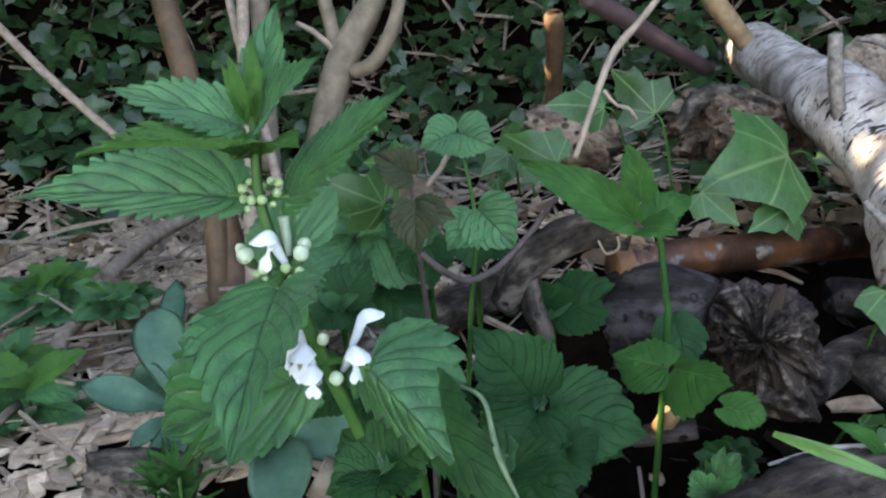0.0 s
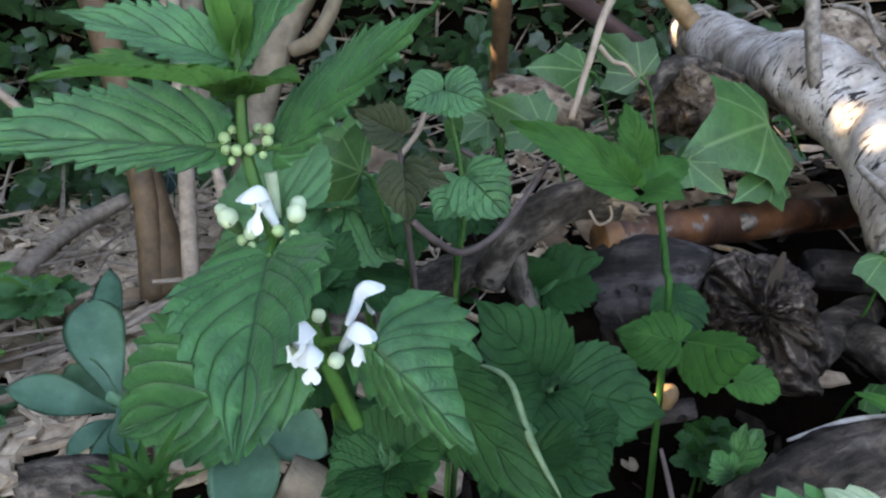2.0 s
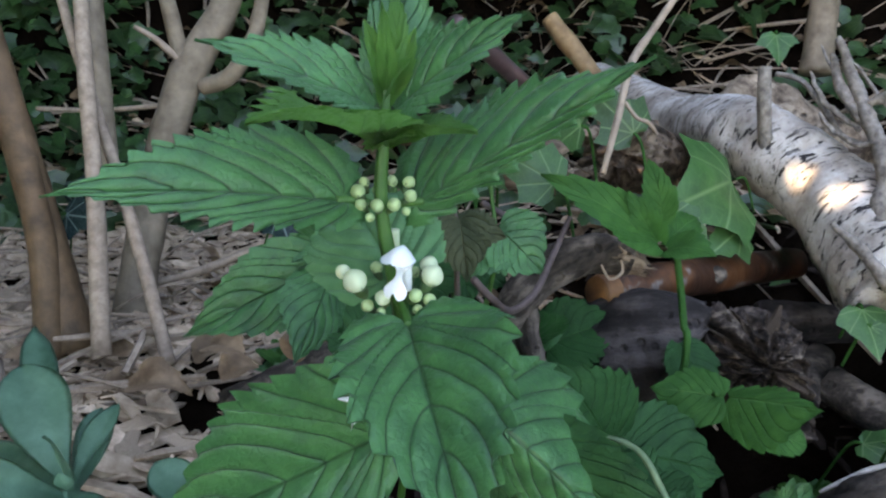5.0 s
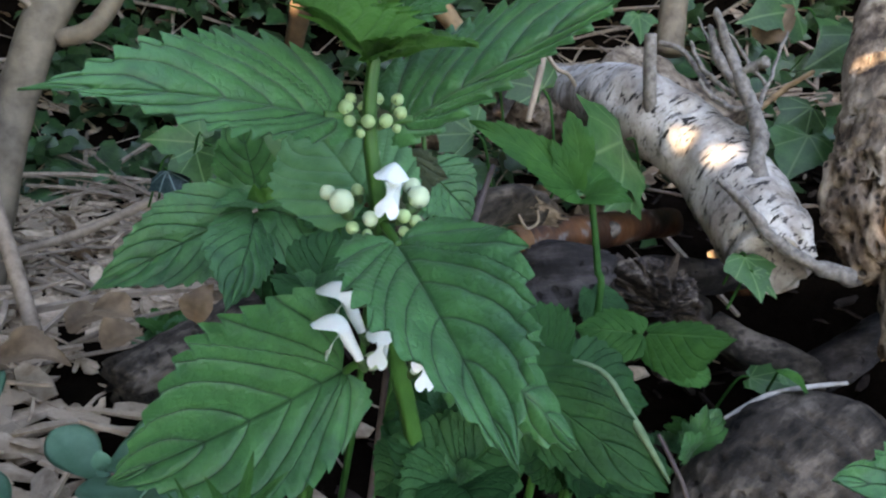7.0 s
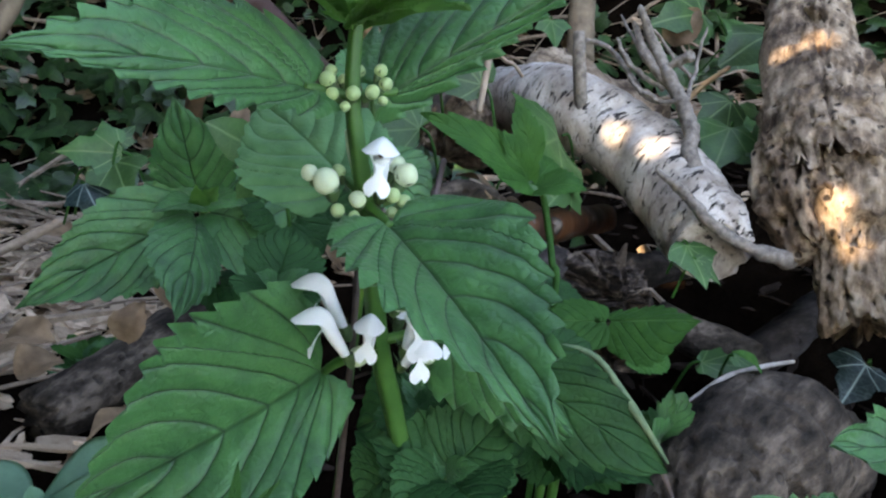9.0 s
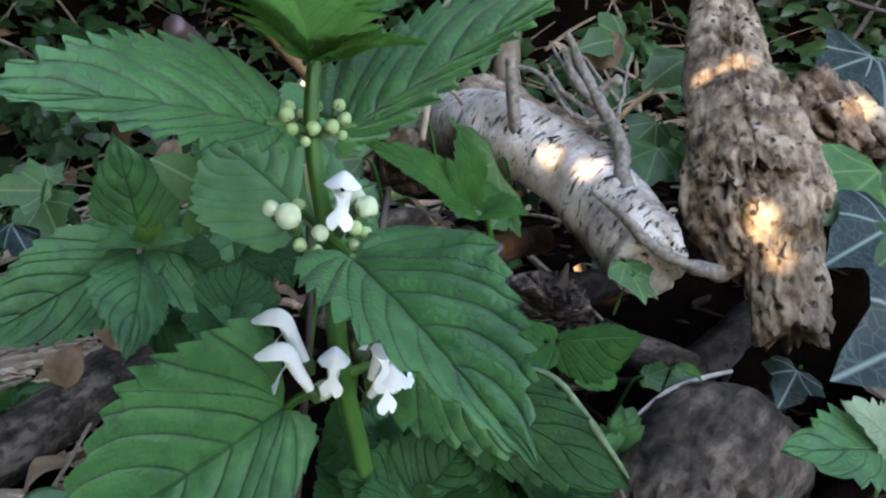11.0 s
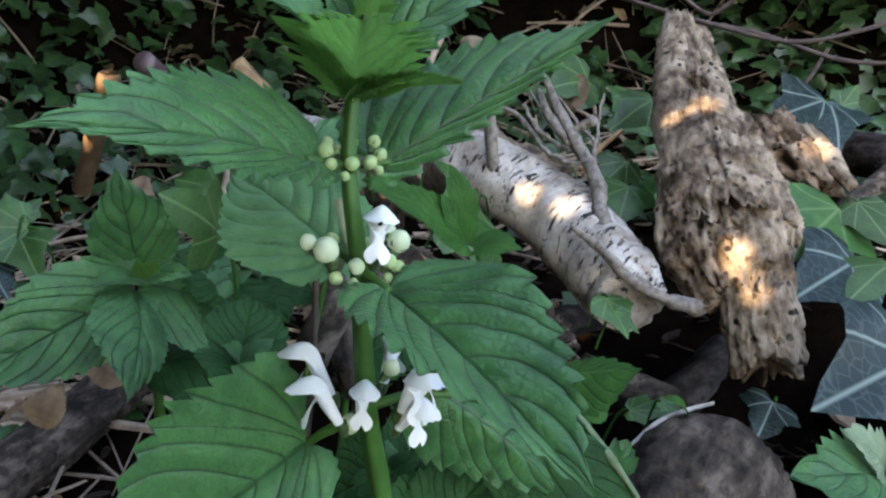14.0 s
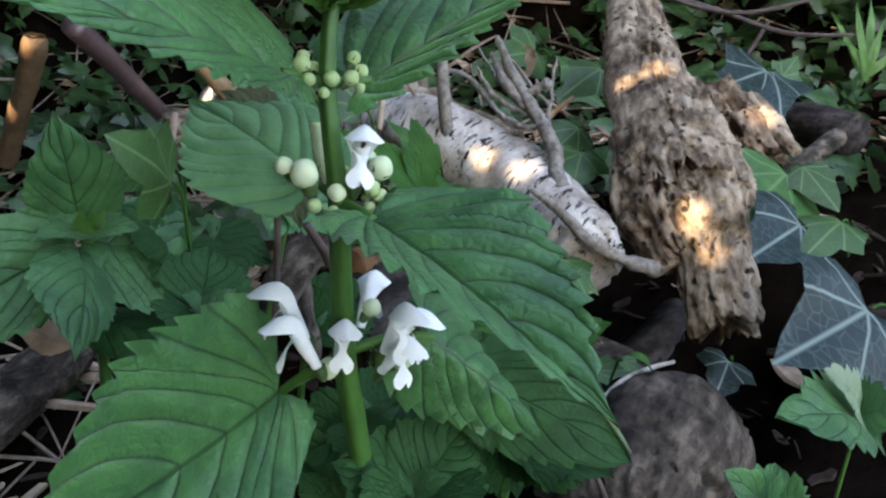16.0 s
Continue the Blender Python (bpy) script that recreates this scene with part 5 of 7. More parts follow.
def flower(parent, at, facing, size=1.0, pitch=0.0, label="white hooded two-lipped flower"):
    """One flower: at is the foot of its tube; facing is the way that it opens."""
    f = Vector((facing[0], facing[1], 0)).normalized()
    m = Matrix.Translation(at) @ Matrix((f, Vector((0, 0, 1)).cross(f), Vector((0, 0, 1)))).transposed().to_4x4() @ pose(0, 0, 0, 0, pitch, 0) @ Matrix.Scale(size, 4)
    t = child("flower", TUBE, parent, m, label)
    child("hood", HOOD, t, m)
    child("lower_lip", LIP, t, m)
    child("anther", ANTHER, t, m, "dark anthers under the hood")
    child("calyx", CALYX_ME, t, m, "dark green spiky calyx")
    return t


def bud(parent, at, radius, axis, green=False, calyx=True):
    m = Matrix.Translation(at) @ Vector(axis).to_track_quat("Z", "Y").to_matrix().to_4x4()
    b = child("bud", BUD_GREEN_ME if green else BUD_ME, parent, m @ Matrix.Scale(radius, 4))
    if calyx:
        child("calyx", CALYX_ME, b, m @ Matrix.Translation((0, 0, -radius * 1.1)) @ Matrix.Scale(radius / 0.0026, 4))
    return b


# ---- the white dead-nettle in the middle ----
def build_main():
    foot = (-0.012, 0.251, ground_at(-0.012, 0.251) - 0.005)
    p = thing("white_dead_nettle", foot, "tall white dead-nettle with toothed leaves and hooded flowers", "plant")
    n0, n1, n2, n3 = (-0.0605, 0.2440, 0.1810), (-0.0602, 0.2430, 0.1590), (-0.0540, 0.2425, 0.1345), (-0.0430, 0.2465, 0.0960)
    stem_part(p, "stem", [foot, (-0.0190, 0.2495, 0.0200), (-0.0275, 0.2485, 0.0530), (-0.0355, 0.2475, 0.0760), n3, n2, n1, n0, (-0.0610, 0.2445, 0.1960)], [0.0027, 0.0027, 0.0027, 0.0027, 0.0026, 0.0021, 0.0017, 0.0014, 0.0010], STEM, "square green stem", sides=16, square=0.22)
    # upper pair
    stem_part(p, "petiole", [n1, (-0.0660, 0.2450, 0.1600), (-0.0712, 0.2446, 0.1602)], [0.0012, 0.0011, 0.0010], STEM, sides=8)
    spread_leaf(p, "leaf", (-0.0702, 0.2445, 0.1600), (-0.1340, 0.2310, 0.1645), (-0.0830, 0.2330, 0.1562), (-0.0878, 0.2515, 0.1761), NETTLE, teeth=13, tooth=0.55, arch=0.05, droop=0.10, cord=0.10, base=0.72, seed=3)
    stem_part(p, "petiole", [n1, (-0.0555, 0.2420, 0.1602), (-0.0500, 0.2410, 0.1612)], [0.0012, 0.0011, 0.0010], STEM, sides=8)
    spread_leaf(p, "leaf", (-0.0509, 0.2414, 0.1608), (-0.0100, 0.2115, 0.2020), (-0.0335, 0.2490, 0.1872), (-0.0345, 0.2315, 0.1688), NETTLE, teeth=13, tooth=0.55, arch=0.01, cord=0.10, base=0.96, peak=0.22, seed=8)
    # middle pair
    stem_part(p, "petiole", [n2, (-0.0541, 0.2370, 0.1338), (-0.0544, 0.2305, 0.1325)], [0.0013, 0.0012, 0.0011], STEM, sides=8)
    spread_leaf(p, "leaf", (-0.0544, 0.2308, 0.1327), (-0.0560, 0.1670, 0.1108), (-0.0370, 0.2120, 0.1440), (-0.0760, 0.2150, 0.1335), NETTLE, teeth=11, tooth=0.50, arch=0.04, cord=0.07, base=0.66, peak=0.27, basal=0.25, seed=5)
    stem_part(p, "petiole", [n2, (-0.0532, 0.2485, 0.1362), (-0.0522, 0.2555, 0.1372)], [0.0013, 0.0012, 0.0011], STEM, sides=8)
    spread_leaf(p, "leaf", (-0.0525, 0.2550, 0.1370), (-0.0600, 0.2960, 0.1505), (-0.0730, 0.2650, 0.1320), (-0.0400, 0.2790, 0.1545), NETTLE_LIT, "soft green leaf in a lighter, lit tone", teeth=11, arch=0.05, cord=0.12, base=0.75, peak=0.35, seed=6)
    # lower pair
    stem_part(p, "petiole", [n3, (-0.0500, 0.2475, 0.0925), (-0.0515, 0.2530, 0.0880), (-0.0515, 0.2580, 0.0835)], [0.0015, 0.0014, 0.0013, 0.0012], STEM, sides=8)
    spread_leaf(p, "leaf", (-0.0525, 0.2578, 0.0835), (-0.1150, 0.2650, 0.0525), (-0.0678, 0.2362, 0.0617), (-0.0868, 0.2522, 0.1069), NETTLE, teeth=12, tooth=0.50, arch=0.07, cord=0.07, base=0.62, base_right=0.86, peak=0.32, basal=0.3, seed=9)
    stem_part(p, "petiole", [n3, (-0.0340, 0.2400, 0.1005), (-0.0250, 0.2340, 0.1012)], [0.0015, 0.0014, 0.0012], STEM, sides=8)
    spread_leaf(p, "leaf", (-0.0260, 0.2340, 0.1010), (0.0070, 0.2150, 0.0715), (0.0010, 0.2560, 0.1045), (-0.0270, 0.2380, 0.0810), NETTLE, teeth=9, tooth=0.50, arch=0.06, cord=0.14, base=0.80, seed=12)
    droop = leaf(p, "leaf", (-0.0080, 0.2420, 0.0890), (0.0254, 0.1985, 0.0680), (-0.80, -0.45, 0.40), 0.030, NETTLE_SHADED, "drooping leaf with a pale rolled margin", teeth=9, fold=-6, arch=0.10, roll=0.0)
    stem_part(droop, "rolled_margin", [(-0.004, 0.2430, 0.0900), (0.0016, 0.2399, 0.0912), (0.0133, 0.2245, 0.0947), (0.0178, 0.2086, 0.0838), (0.0254, 0.1993, 0.0705)], [0.0003, 0.0005, 0.0009, 0.0013, 0.0004], PALE_MARGIN, "pale downy rolled margin", sides=10, rough=0.15, freq=300)
    # young leaves at the tip
    for b, t, n, w in (((-0.0635, 0.2440, 0.1835), (-0.1040, 0.2405, 0.1960), (0.10, -0.55, 0.85), 0.021), ((-0.0585, 0.2420, 0.1835), (-0.0350, 0.2260, 0.2080), (-0.30, -0.60, 0.80), 0.021)):
        low_leaf(p, b, t, n, w, NETTLE, rise=0.14, teeth=10, tooth=0.60, cord=0.04, base=0.55, arch=0.04, nu=80, nv=9).name = "young_leaf"
    for b, t, n, w in (((-0.0612, 0.2435, 0.1735), (-0.0960, 0.1975, 0.1868), (-0.04, -0.06, 0.95), 0.027), ((-0.0595, 0.2440, 0.1740), (-0.0430, 0.2270, 0.1815), (-0.10, 0.02, 0.95), 0.020)):
        low_leaf(p, b, t, n, w, NETTLE_YOUNG, "bright fresh green young leaf", rise=0.16, teeth=9, tooth=1.0, cord=0.05, base=0.60, puff=0.0016, arch=0.06, nu=80, nv=9).name = "young_leaf"
    for t, n, w in (((-0.0700, 0.2320, 0.1790), (-0.4, -0.6, 0.7), 0.010), ((-0.0560, 0.2300, 0.1795), (-0.2, -0.7, 0.7), 0.010), ((-0.0640, 0.2290, 0.1830), (-0.4, -0.7, 0.6), 0.009)):
        low_leaf(p, (-0.0606, 0.2435, 0.1745), t, n, w, NETTLE_YOUNG, "bright fresh green young leaf", rise=0.15, teeth=7, tooth=0.9, cord=0.02, base=0.5).name = "young_leaf"
    leaf(p, "young_leaf", (-0.0600, 0.2455, 0.1860), (-0.0530, 0.2600, 0.2200), (-0.30, -0.95, 0.2), 0.017, NETTLE, teeth=11, fold=10, arch=0.05, peak=0.36)
    for tip_at, w, nn in (((-0.0700, 0.2400, 0.2090), 0.009, (0.2, -1, 0.3)), ((-0.0535, 0.2410, 0.2080), 0.009, (-0.3, -1, 0.3)), ((-0.0660, 0.2360, 0.2150), 0.007, (-0.2, -1, 0.2)), ((-0.0590, 0.2500, 0.2200), 0.010, (-0.2, -1, 0.2)), ((-0.0560, 0.2330, 0.1990), 0.010, (-0.2, -0.6, 0.8))):
        leaf(p, "tip_leaf", (-0.0608, 0.2440, 0.1860), tuple(Vector((-0.0608, 0.2440, 0.1860)) * 0.25 + Vector(tip_at) * 0.75), nn, w * 0.72, NETTLE_YOUNG, "pale green unfolding tip leaf", teeth=8, fold=16, arch=0.06)
    # ring of small green buds at the upper node
    for at, r in (((-0.0659, 0.2447, 0.1623), 1.8), ((-0.0654, 0.2427, 0.1595), 1.45), ((-0.0621, 0.2395, 0.1603), 1.65), ((-0.0583, 0.2379, 0.1610), 1.65), ((-0.0538, 0.2400, 0.1627), 1.55), ((-0.0536, 0.2430, 0.1653), 1.55),
                  ((-0.0636, 0.2397, 0.1573), 1.15), ((-0.0550, 0.2385, 0.1592), 1.1), ((-0.0640, 0.2470, 0.1640), 1.4), ((-0.0570, 0.2470, 0.1645), 1.5), ((-0.0600, 0.2480, 0.1620), 1.5)):
        at = Vector(at)
        bud(p, at, r * MM, (at - Vector(n1)).normalized() + Vector((0, 0, 0.8)), True, r > 1.3)
    # flowering ring at the middle node
    flower(p, (-0.0522, 0.2398, 0.1372), (-0.60, -0.80), 0.97, -2)
    for at, r in (((-0.0662, 0.2402, 0.1405), 3.0), ((-0.0685, 0.2440, 0.1415), 1.9), ((-0.0469, 0.2377, 0.1425), 2.75), ((-0.0466, 0.2425, 0.1437), 2.3), ((-0.0596, 0.2370, 0.1371), 1.95), ((-0.0626, 0.2402, 0.1337), 1.65), ((-0.0597, 0.2374, 0.1331), 1.25),
                  ((-0.0518, 0.2347, 0.1385), 1.75), ((-0.0476, 0.2362, 0.1366), 1.65), ((-0.0505, 0.2362, 0.1340), 1.35), ((-0.0590, 0.2480, 0.1410), 1.7), ((-0.0490, 0.2470, 0.1400), 1.6)):
        at = Vector(at)
        bud(p, at, r * MM, (at - Vector(n2)).normalized() + Vector((0, 0, 0.9)), r < 1.8, r > 1.3)
    stem_part(p, "wilted_flower", [(-0.0530, 0.2475, 0.1375), (-0.0540, 0.2500, 0.1440), (-0.0548, 0.2510, 0.1505)], [0.0010, 0.0016, 0.0019], BUD, "wilted grey-white flower tube", sides=10)
    # flowering ring at the lower node
    flower(p, (-0.0500, 0.2510, 0.0975), (-0.70, 0.70), 1.02, 4)
    flower(p, (-0.0540, 0.2415, 0.0945), (-0.84, 0.50), 0.95, 6)
    flower(p, (-0.0472, 0.2440, 0.0945), (-0.60, -0.80), 0.90, 0)
    flower(p, (-0.0440, 0.2330, 0.0995), (-0.25, -0.97), 1.0, -2)
    flower(p, (-0.0430, 0.2345, 0.0945), (-0.10, -0.99), 0.90, 8)
    flower(p, (-0.0345, 0.2510, 0.0980), (0.85, 0.45), 1.0, -4)
    flower(p, (-0.0365, 0.2420, 0.0950), (0.65, -0.75), 1.0, 6)
    bud(p, (-0.0509, 0.2429, 0.0945), 2.6 * MM, (-0.4, -0.5, 0.6))
    bud(p, (-0.0420, 0.2400, 0.1090), 2.2 * MM, (0.3, -0.4, 0.9))
    bud(p, (-0.0370, 0.2330, 0.0975), 2.5 * MM, (0.3, -0.6, 0.6))
    return p


build_main()


# ---- the smaller dead-nettles ----
def build_young_nettle():
    top = (-0.0425, 0.3860, 0.0950)
    foot = (-0.015, 0.400, ground_at(-0.015, 0.400) - 0.004)
    p = thing("young_dead_nettle", foot, "young dead-nettle without flowers behind the tall one", "plant", "dead-nettles")
    stem_part(p, "stem", [foot, (-0.026, 0.396, 0.03), (-0.037, 0.389, 0.070), top], [0.0022, 0.0021, 0.0018, 0.0012], STEM, sides=12, square=0.2)
    spread_leaf(p, "leaf", (-0.0480, 0.3850, 0.0910), (-0.1090, 0.3890, 0.0570), (-0.0640, 0.3690, 0.0690), (-0.0720, 0.3900, 0.1020), NETTLE, teeth=11, arch=0.05, seed=21, nu=66, nv=9)
    spread_leaf(p, "leaf", (-0.0460, 0.3810, 0.0900), (-0.0680, 0.3340, 0.0690), (-0.0430, 0.3600, 0.0770), (-0.0700, 0.3650, 0.0880), NETTLE, teeth=11, arch=0.09, seed=22, nu=66, nv=9)
    spread_leaf(p, "leaf", (-0.0425, 0.3890, 0.0970), (-0.0570, 0.3820, 0.1390), (-0.0640, 0.3880, 0.1130), (-0.0310, 0.3800, 0.1120), NETTLE, teeth=11, arch=0.05, seed=23, nu=66, nv=9)
    spread_leaf(p, "leaf", (-0.0390, 0.3860, 0.0930), (0.0060, 0.3720, 0.0800), (-0.0160, 0.3900, 0.1080), (-0.0230, 0.3640, 0.0690), NETTLE, teeth=10, arch=0.07, seed=24, nu=66, nv=9)
    spread_leaf(p, "leaf", (-0.0330, 0.3850, 0.0620), (-0.0100, 0.3420, 0.0560), (-0.0050, 0.3700, 0.0640), (-0.0380, 0.3610, 0.0540), NETTLE_SHADED, teeth=10, arch=0.08, seed=25, nu=66, nv=9)
    leaf(p, "young_leaf", (-0.0430, 0.3850, 0.0960), (-0.0650, 0.3760, 0.0960), (-0.2, -0.5, 0.9), 0.013, NETTLE, "small fresh tip leaf", teeth=8, fold=14, arch=0.10)
    leaf(p, "young_leaf", (-0.0430, 0.3860, 0.0960), (-0.0290, 0.3720, 0.1000), (-0.4, -0.5, 0.8), 0.013, NETTLE, "small fresh tip leaf", teeth=8, fold=14, arch=0.10)
    for tip_at in ((-0.0480, 0.3790, 0.1060), (-0.0380, 0.3810, 0.1050)):
        leaf(p, "young_leaf", (-0.0430, 0.3850, 0.0950), tip_at, (-0.4, -0.8, 0.2), 0.008, NETTLE_YOUNG, "small fresh tip leaf", teeth=6, fold=16)


def build_low_nettles():
    """The leafy shoots under and beside the tall nettle."""
    data = [
        ((0.0409, 0.2754, 0.0587), [((0.0080, 0.2760, 0.0990), 0.038), ((0.0885, 0.2655, 0.0484), 0.040), ((0.0790, 0.2690, 0.0350), 0.036), ((0.0172, 0.2381, 0.0454), 0.034)]),
        ((0.0600, 0.3800, 0.0480), [((0.1030, 0.3735, 0.0664), 0.038), ((0.0480, 0.3700, 0.0760), 0.030)]),
        ((0.0249, 0.2375, 0.0555), [((0.0498, 0.2147, 0.0584), 0.030), ((0.0027, 0.2086, 0.0596), 0.028), ((0.0288, 0.2011, 0.0602), 0.030), ((0.0007, 0.2502, 0.0546), 0.028)]),
        ((-0.0212, 0.2365, 0.0562), [((-0.0406, 0.2525, 0.0642), 0.030), ((-0.0005, 0.2364, 0.0734), 0.030), ((-0.0247, 0.2096, 0.0560), 0.030), ((-0.0454, 0.2302, 0.0488), 0.026)]),
        ((-0.0125, 0.2657, 0.0616), [((0.0000, 0.2341, 0.0547), 0.034), ((-0.0278, 0.2796, 0.0493), 0.030), ((0.0190, 0.2732, 0.0584), 0.032), ((-0.0277, 0.2348, 0.0522), 0.030)]),
        ((0.0461, 0.2618, 0.0479), [((0.0561, 0.2398, 0.0442), 0.032), ((0.0366, 0.2775, 0.0532), 0.032), ((0.0320, 0.2354, 0.0354), 0.034), ((0.0219, 0.2492, 0.0339), 0.028)]),
        ((-0.0193, 0.2639, 0.0419), [((-0.0362, 0.2610, 0.0341), 0.026), ((-0.0080, 0.2834, 0.0474), 0.028), ((-0.0113, 0.2434, 0.0383), 0.028)]),
        ((0.0175, 0.3993, 0.0902), [((0.0180, 0.3707, 0.0737), 0.030), ((0.0417, 0.3812, 0.0780), 0.026)]),
        ((-0.0092, 0.3804, 0.0912), [((-0.0336, 0.3889, 0.1062), 0.030), ((-0.0046, 0.3602, 0.0697), 0.032), ((-0.0259, 0.3708, 0.0775), 0.030)]),
        ((-0.0455, 0.3056, 0.0888), [((-0.0316, 0.3237, 0.1068), 0.026), ((-0.0586, 0.2926, 0.0832), 0.026), ((-0.0261, 0.3087, 0.0831), 0.024)]),
        ((-0.0451, 0.3112, 0.0476), [((-0.0609, 0.2967, 0.0354), 0.030), ((-0.0308, 0.3011, 0.0395), 0.028), ((-0.0747, 0.3181, 0.0446), 0.028)]),
    ]
    for node, tips in data:
        node = Vector(node)
        foot = (node.x + 0.006, node.y + 0.014, ground_at(node.x + 0.006, node.y + 0.014) - 0.004)
        p = thing("low_dead_nettle", foot, "low shoot of dead-nettle with toothed leaves, darkened to look shaded", "plant", "dead-nettles")
        stem_part(p, "stem", [foot, tuple((Vector(foot) + node) / 2 + Vector((0.004, 0, 0))), tuple(node)], [0.0020, 0.0019, 0.0014], STEM, sides=10, square=0.2)
        for tip_at, w in tips:
            d = Vector(tip_at) - node
            low_leaf(p, tuple(node + d * 0.10), tuple(node + d * 0.92), (-0.25, -0.62, 0.75), w * 1.02, NETTLE_SHADED)
        for k in range(2):
            a = k * 2.4 + node.x * 60
            leaf(p, "young_leaf", tuple(node), tuple(node + Vector((0.010 * math.cos(a), 0.010 * math.sin(a), 0.008))), (-0.2, -0.6, 0.7), 0.008, NETTLE, teeth=6, fold=14)


def build_back_shoots():
    """Shoots behind the tall nettle: one tinged red-brown, one with a pale crinkled leaf."""
    foot = (-0.002, 0.325, ground_at(-0.002, 0.325) - 0.004)
    p = thing("reddish_shoot", foot, "thin shoot with red-brown tinged young leaves", "plant", "dead-nettles")
    stem_part(p, "stem", [foot, (-0.006, 0.320, 0.06), (-0.012, 0.318, 0.120), (-0.014, 0.324, 0.145)], [0.0014, 0.0013, 0.0011, 0.0008], TWIG_DARK, sides=8)
    for b, t, n, w in (((-0.0120, 0.3180, 0.1330), (-0.0110, 0.3060, 0.1130), (-0.25, -0.85, 0.35), 0.021), ((-0.0130, 0.3230, 0.1440), (-0.0310, 0.3270, 0.1530), (-0.3, -0.8, 0.45), 0.018), ((-0.0110, 0.3190, 0.1300), (0.0060, 0.3150, 0.1270), (-0.2, -0.8, 0.5), 0.015)):
        low_leaf(p, b, t, n, w, NETTLE_RED, teeth=7)
    foot = (0.012, 0.352, ground_at(0.012, 0.352) - 0.004)
    p = thing("pale_shoot", foot, "slender shoot with a pale crinkled leaf on top", "plant", "dead-nettles")
    stem_part(p, "stem", [foot, (0.014, 0.350, 0.06), (0.016, 0.348, 0.110), (0.007, 0.352, 0.155)], [0.0014, 0.0013, 0.0011, 0.0008], STEM, sides=8)
    for b, t, n, w in (((0.0070, 0.3510, 0.1560), (0.0240, 0.3450, 0.1500), (-0.2, -0.75, 0.6), 0.024), ((0.0060, 0.3510, 0.1560), (-0.0110, 0.3480, 0.1490), (-0.3, -0.75, 0.55), 0.022), ((0.0165, 0.3480, 0.1200), (0.0350, 0.3380, 0.1030), (-0.2, -0.8, 0.5), 0.030), ((0.0150, 0.3480, 0.1150), (0.0020, 0.3390, 0.1020), (-0.25, -0.8, 0.5), 0.024)):
        low_leaf(p, b, t, n, w, NETTLE, teeth=7)


def build_sprig():
    foot = (0.112, 0.322, ground_at(0.112, 0.322) - 0.004)
    p = thing("soft_herb", foot, "upright soft herb with a pale stem and scalloped leaves", "plant")
    top, node, low = (0.1010, 0.3560, 0.1310), (0.1030, 0.3450, 0.1080), (0.1080, 0.3300, 0.0530)
    stem_part(p, "stem", [foot, low, (0.1065, 0.3360, 0.0800), node, top], [0.0016, 0.0017, 0.0017, 0.0016, 0.0013], SPRIG, "pale green stem", sides=12)
    leaf(p, "leaf", (0.0894, 0.3421, 0.1156), (0.0358, 0.3558, 0.1419), (-0.30, -0.70, 0.65), 0.022, SPRIG, teeth=7, fold=10, arch=0.08, tooth=0.10)
    leaf(p, "leaf", (0.0939, 0.3487, 0.1236), (0.0860, 0.3555, 0.1503), (-0.40, -0.85, 0.35), 0.016, SPRIG, "pale hairy young leaf", teeth=6, fold=10, arch=0.05)
    leaf(p, "leaf", (0.0894, 0.3423, 0.1163), (0.0721, 0.3456, 0.1384), (-0.50, -0.60, 0.50), 0.014, SPRIG, teeth=6, fold=12, arch=0.08)
    leaf(p, "leaf", (0.0936, 0.3396, 0.1132), (0.1038, 0.3199, 0.1171), (-0.25, -0.55, 0.80), 0.018, SPRIG, teeth=6, fold=8, arch=0.10, lobe=0.2)
    leaf(p, "leaf", (0.0966, 0.3448, 0.1154), (0.1211, 0.3598, 0.1217), (-0.25, -0.65, 0.70), 0.018, SPRIG, teeth=6, fold=8, arch=0.10, lobe=0.2)
    spread_leaf(p, "leaf", (0.0985, 0.2880, 0.0690), (0.1108, 0.2539, 0.0814), (0.1100, 0.2716, 0.0810), (0.0950, 0.2668, 0.0588), SPRIG, teeth=8, tooth=0.30, arch=0.03, cord=0.05, base=0.62, peak=0.45, puff=0.0004, seed=31, nu=60, nv=9)
    spread_leaf(p, "leaf", (0.0965, 0.2890, 0.0685), (0.0767, 0.3099, 0.0630), (0.0850, 0.2890, 0.0555), (0.0960, 0.3080, 0.0720), SPRIG, teeth=8, tooth=0.30, arch=0.03, cord=0.05, base=0.66, peak=0.45, puff=0.0004, seed=32, nu=60, nv=9)
    leaf(p, "leaf", (0.1245, 0.2936, 0.0458), (0.1392, 0.2829, 0.0458), (-0.10, -0.60, 0.75), 0.018, SPRIG, teeth=6, fold=5, arch=0.05, lobe=0.2, tip=0.6)
    leaf(p, "leaf", (0.1137, 0.3445, 0.0649), (0.1176, 0.3263, 0.0467), (-0.15, -0.75, 0.60), 0.026, NETTLE_SHADED, teeth=7, fold=5, arch=0.05, tip=0.6)
    stem_part(p, "petiole", [(0.1085, 0.3280, 0.0480), (0.0930, 0.2887, 0.0701)], [0.0011, 0.0010], SPRIG, sides=8)


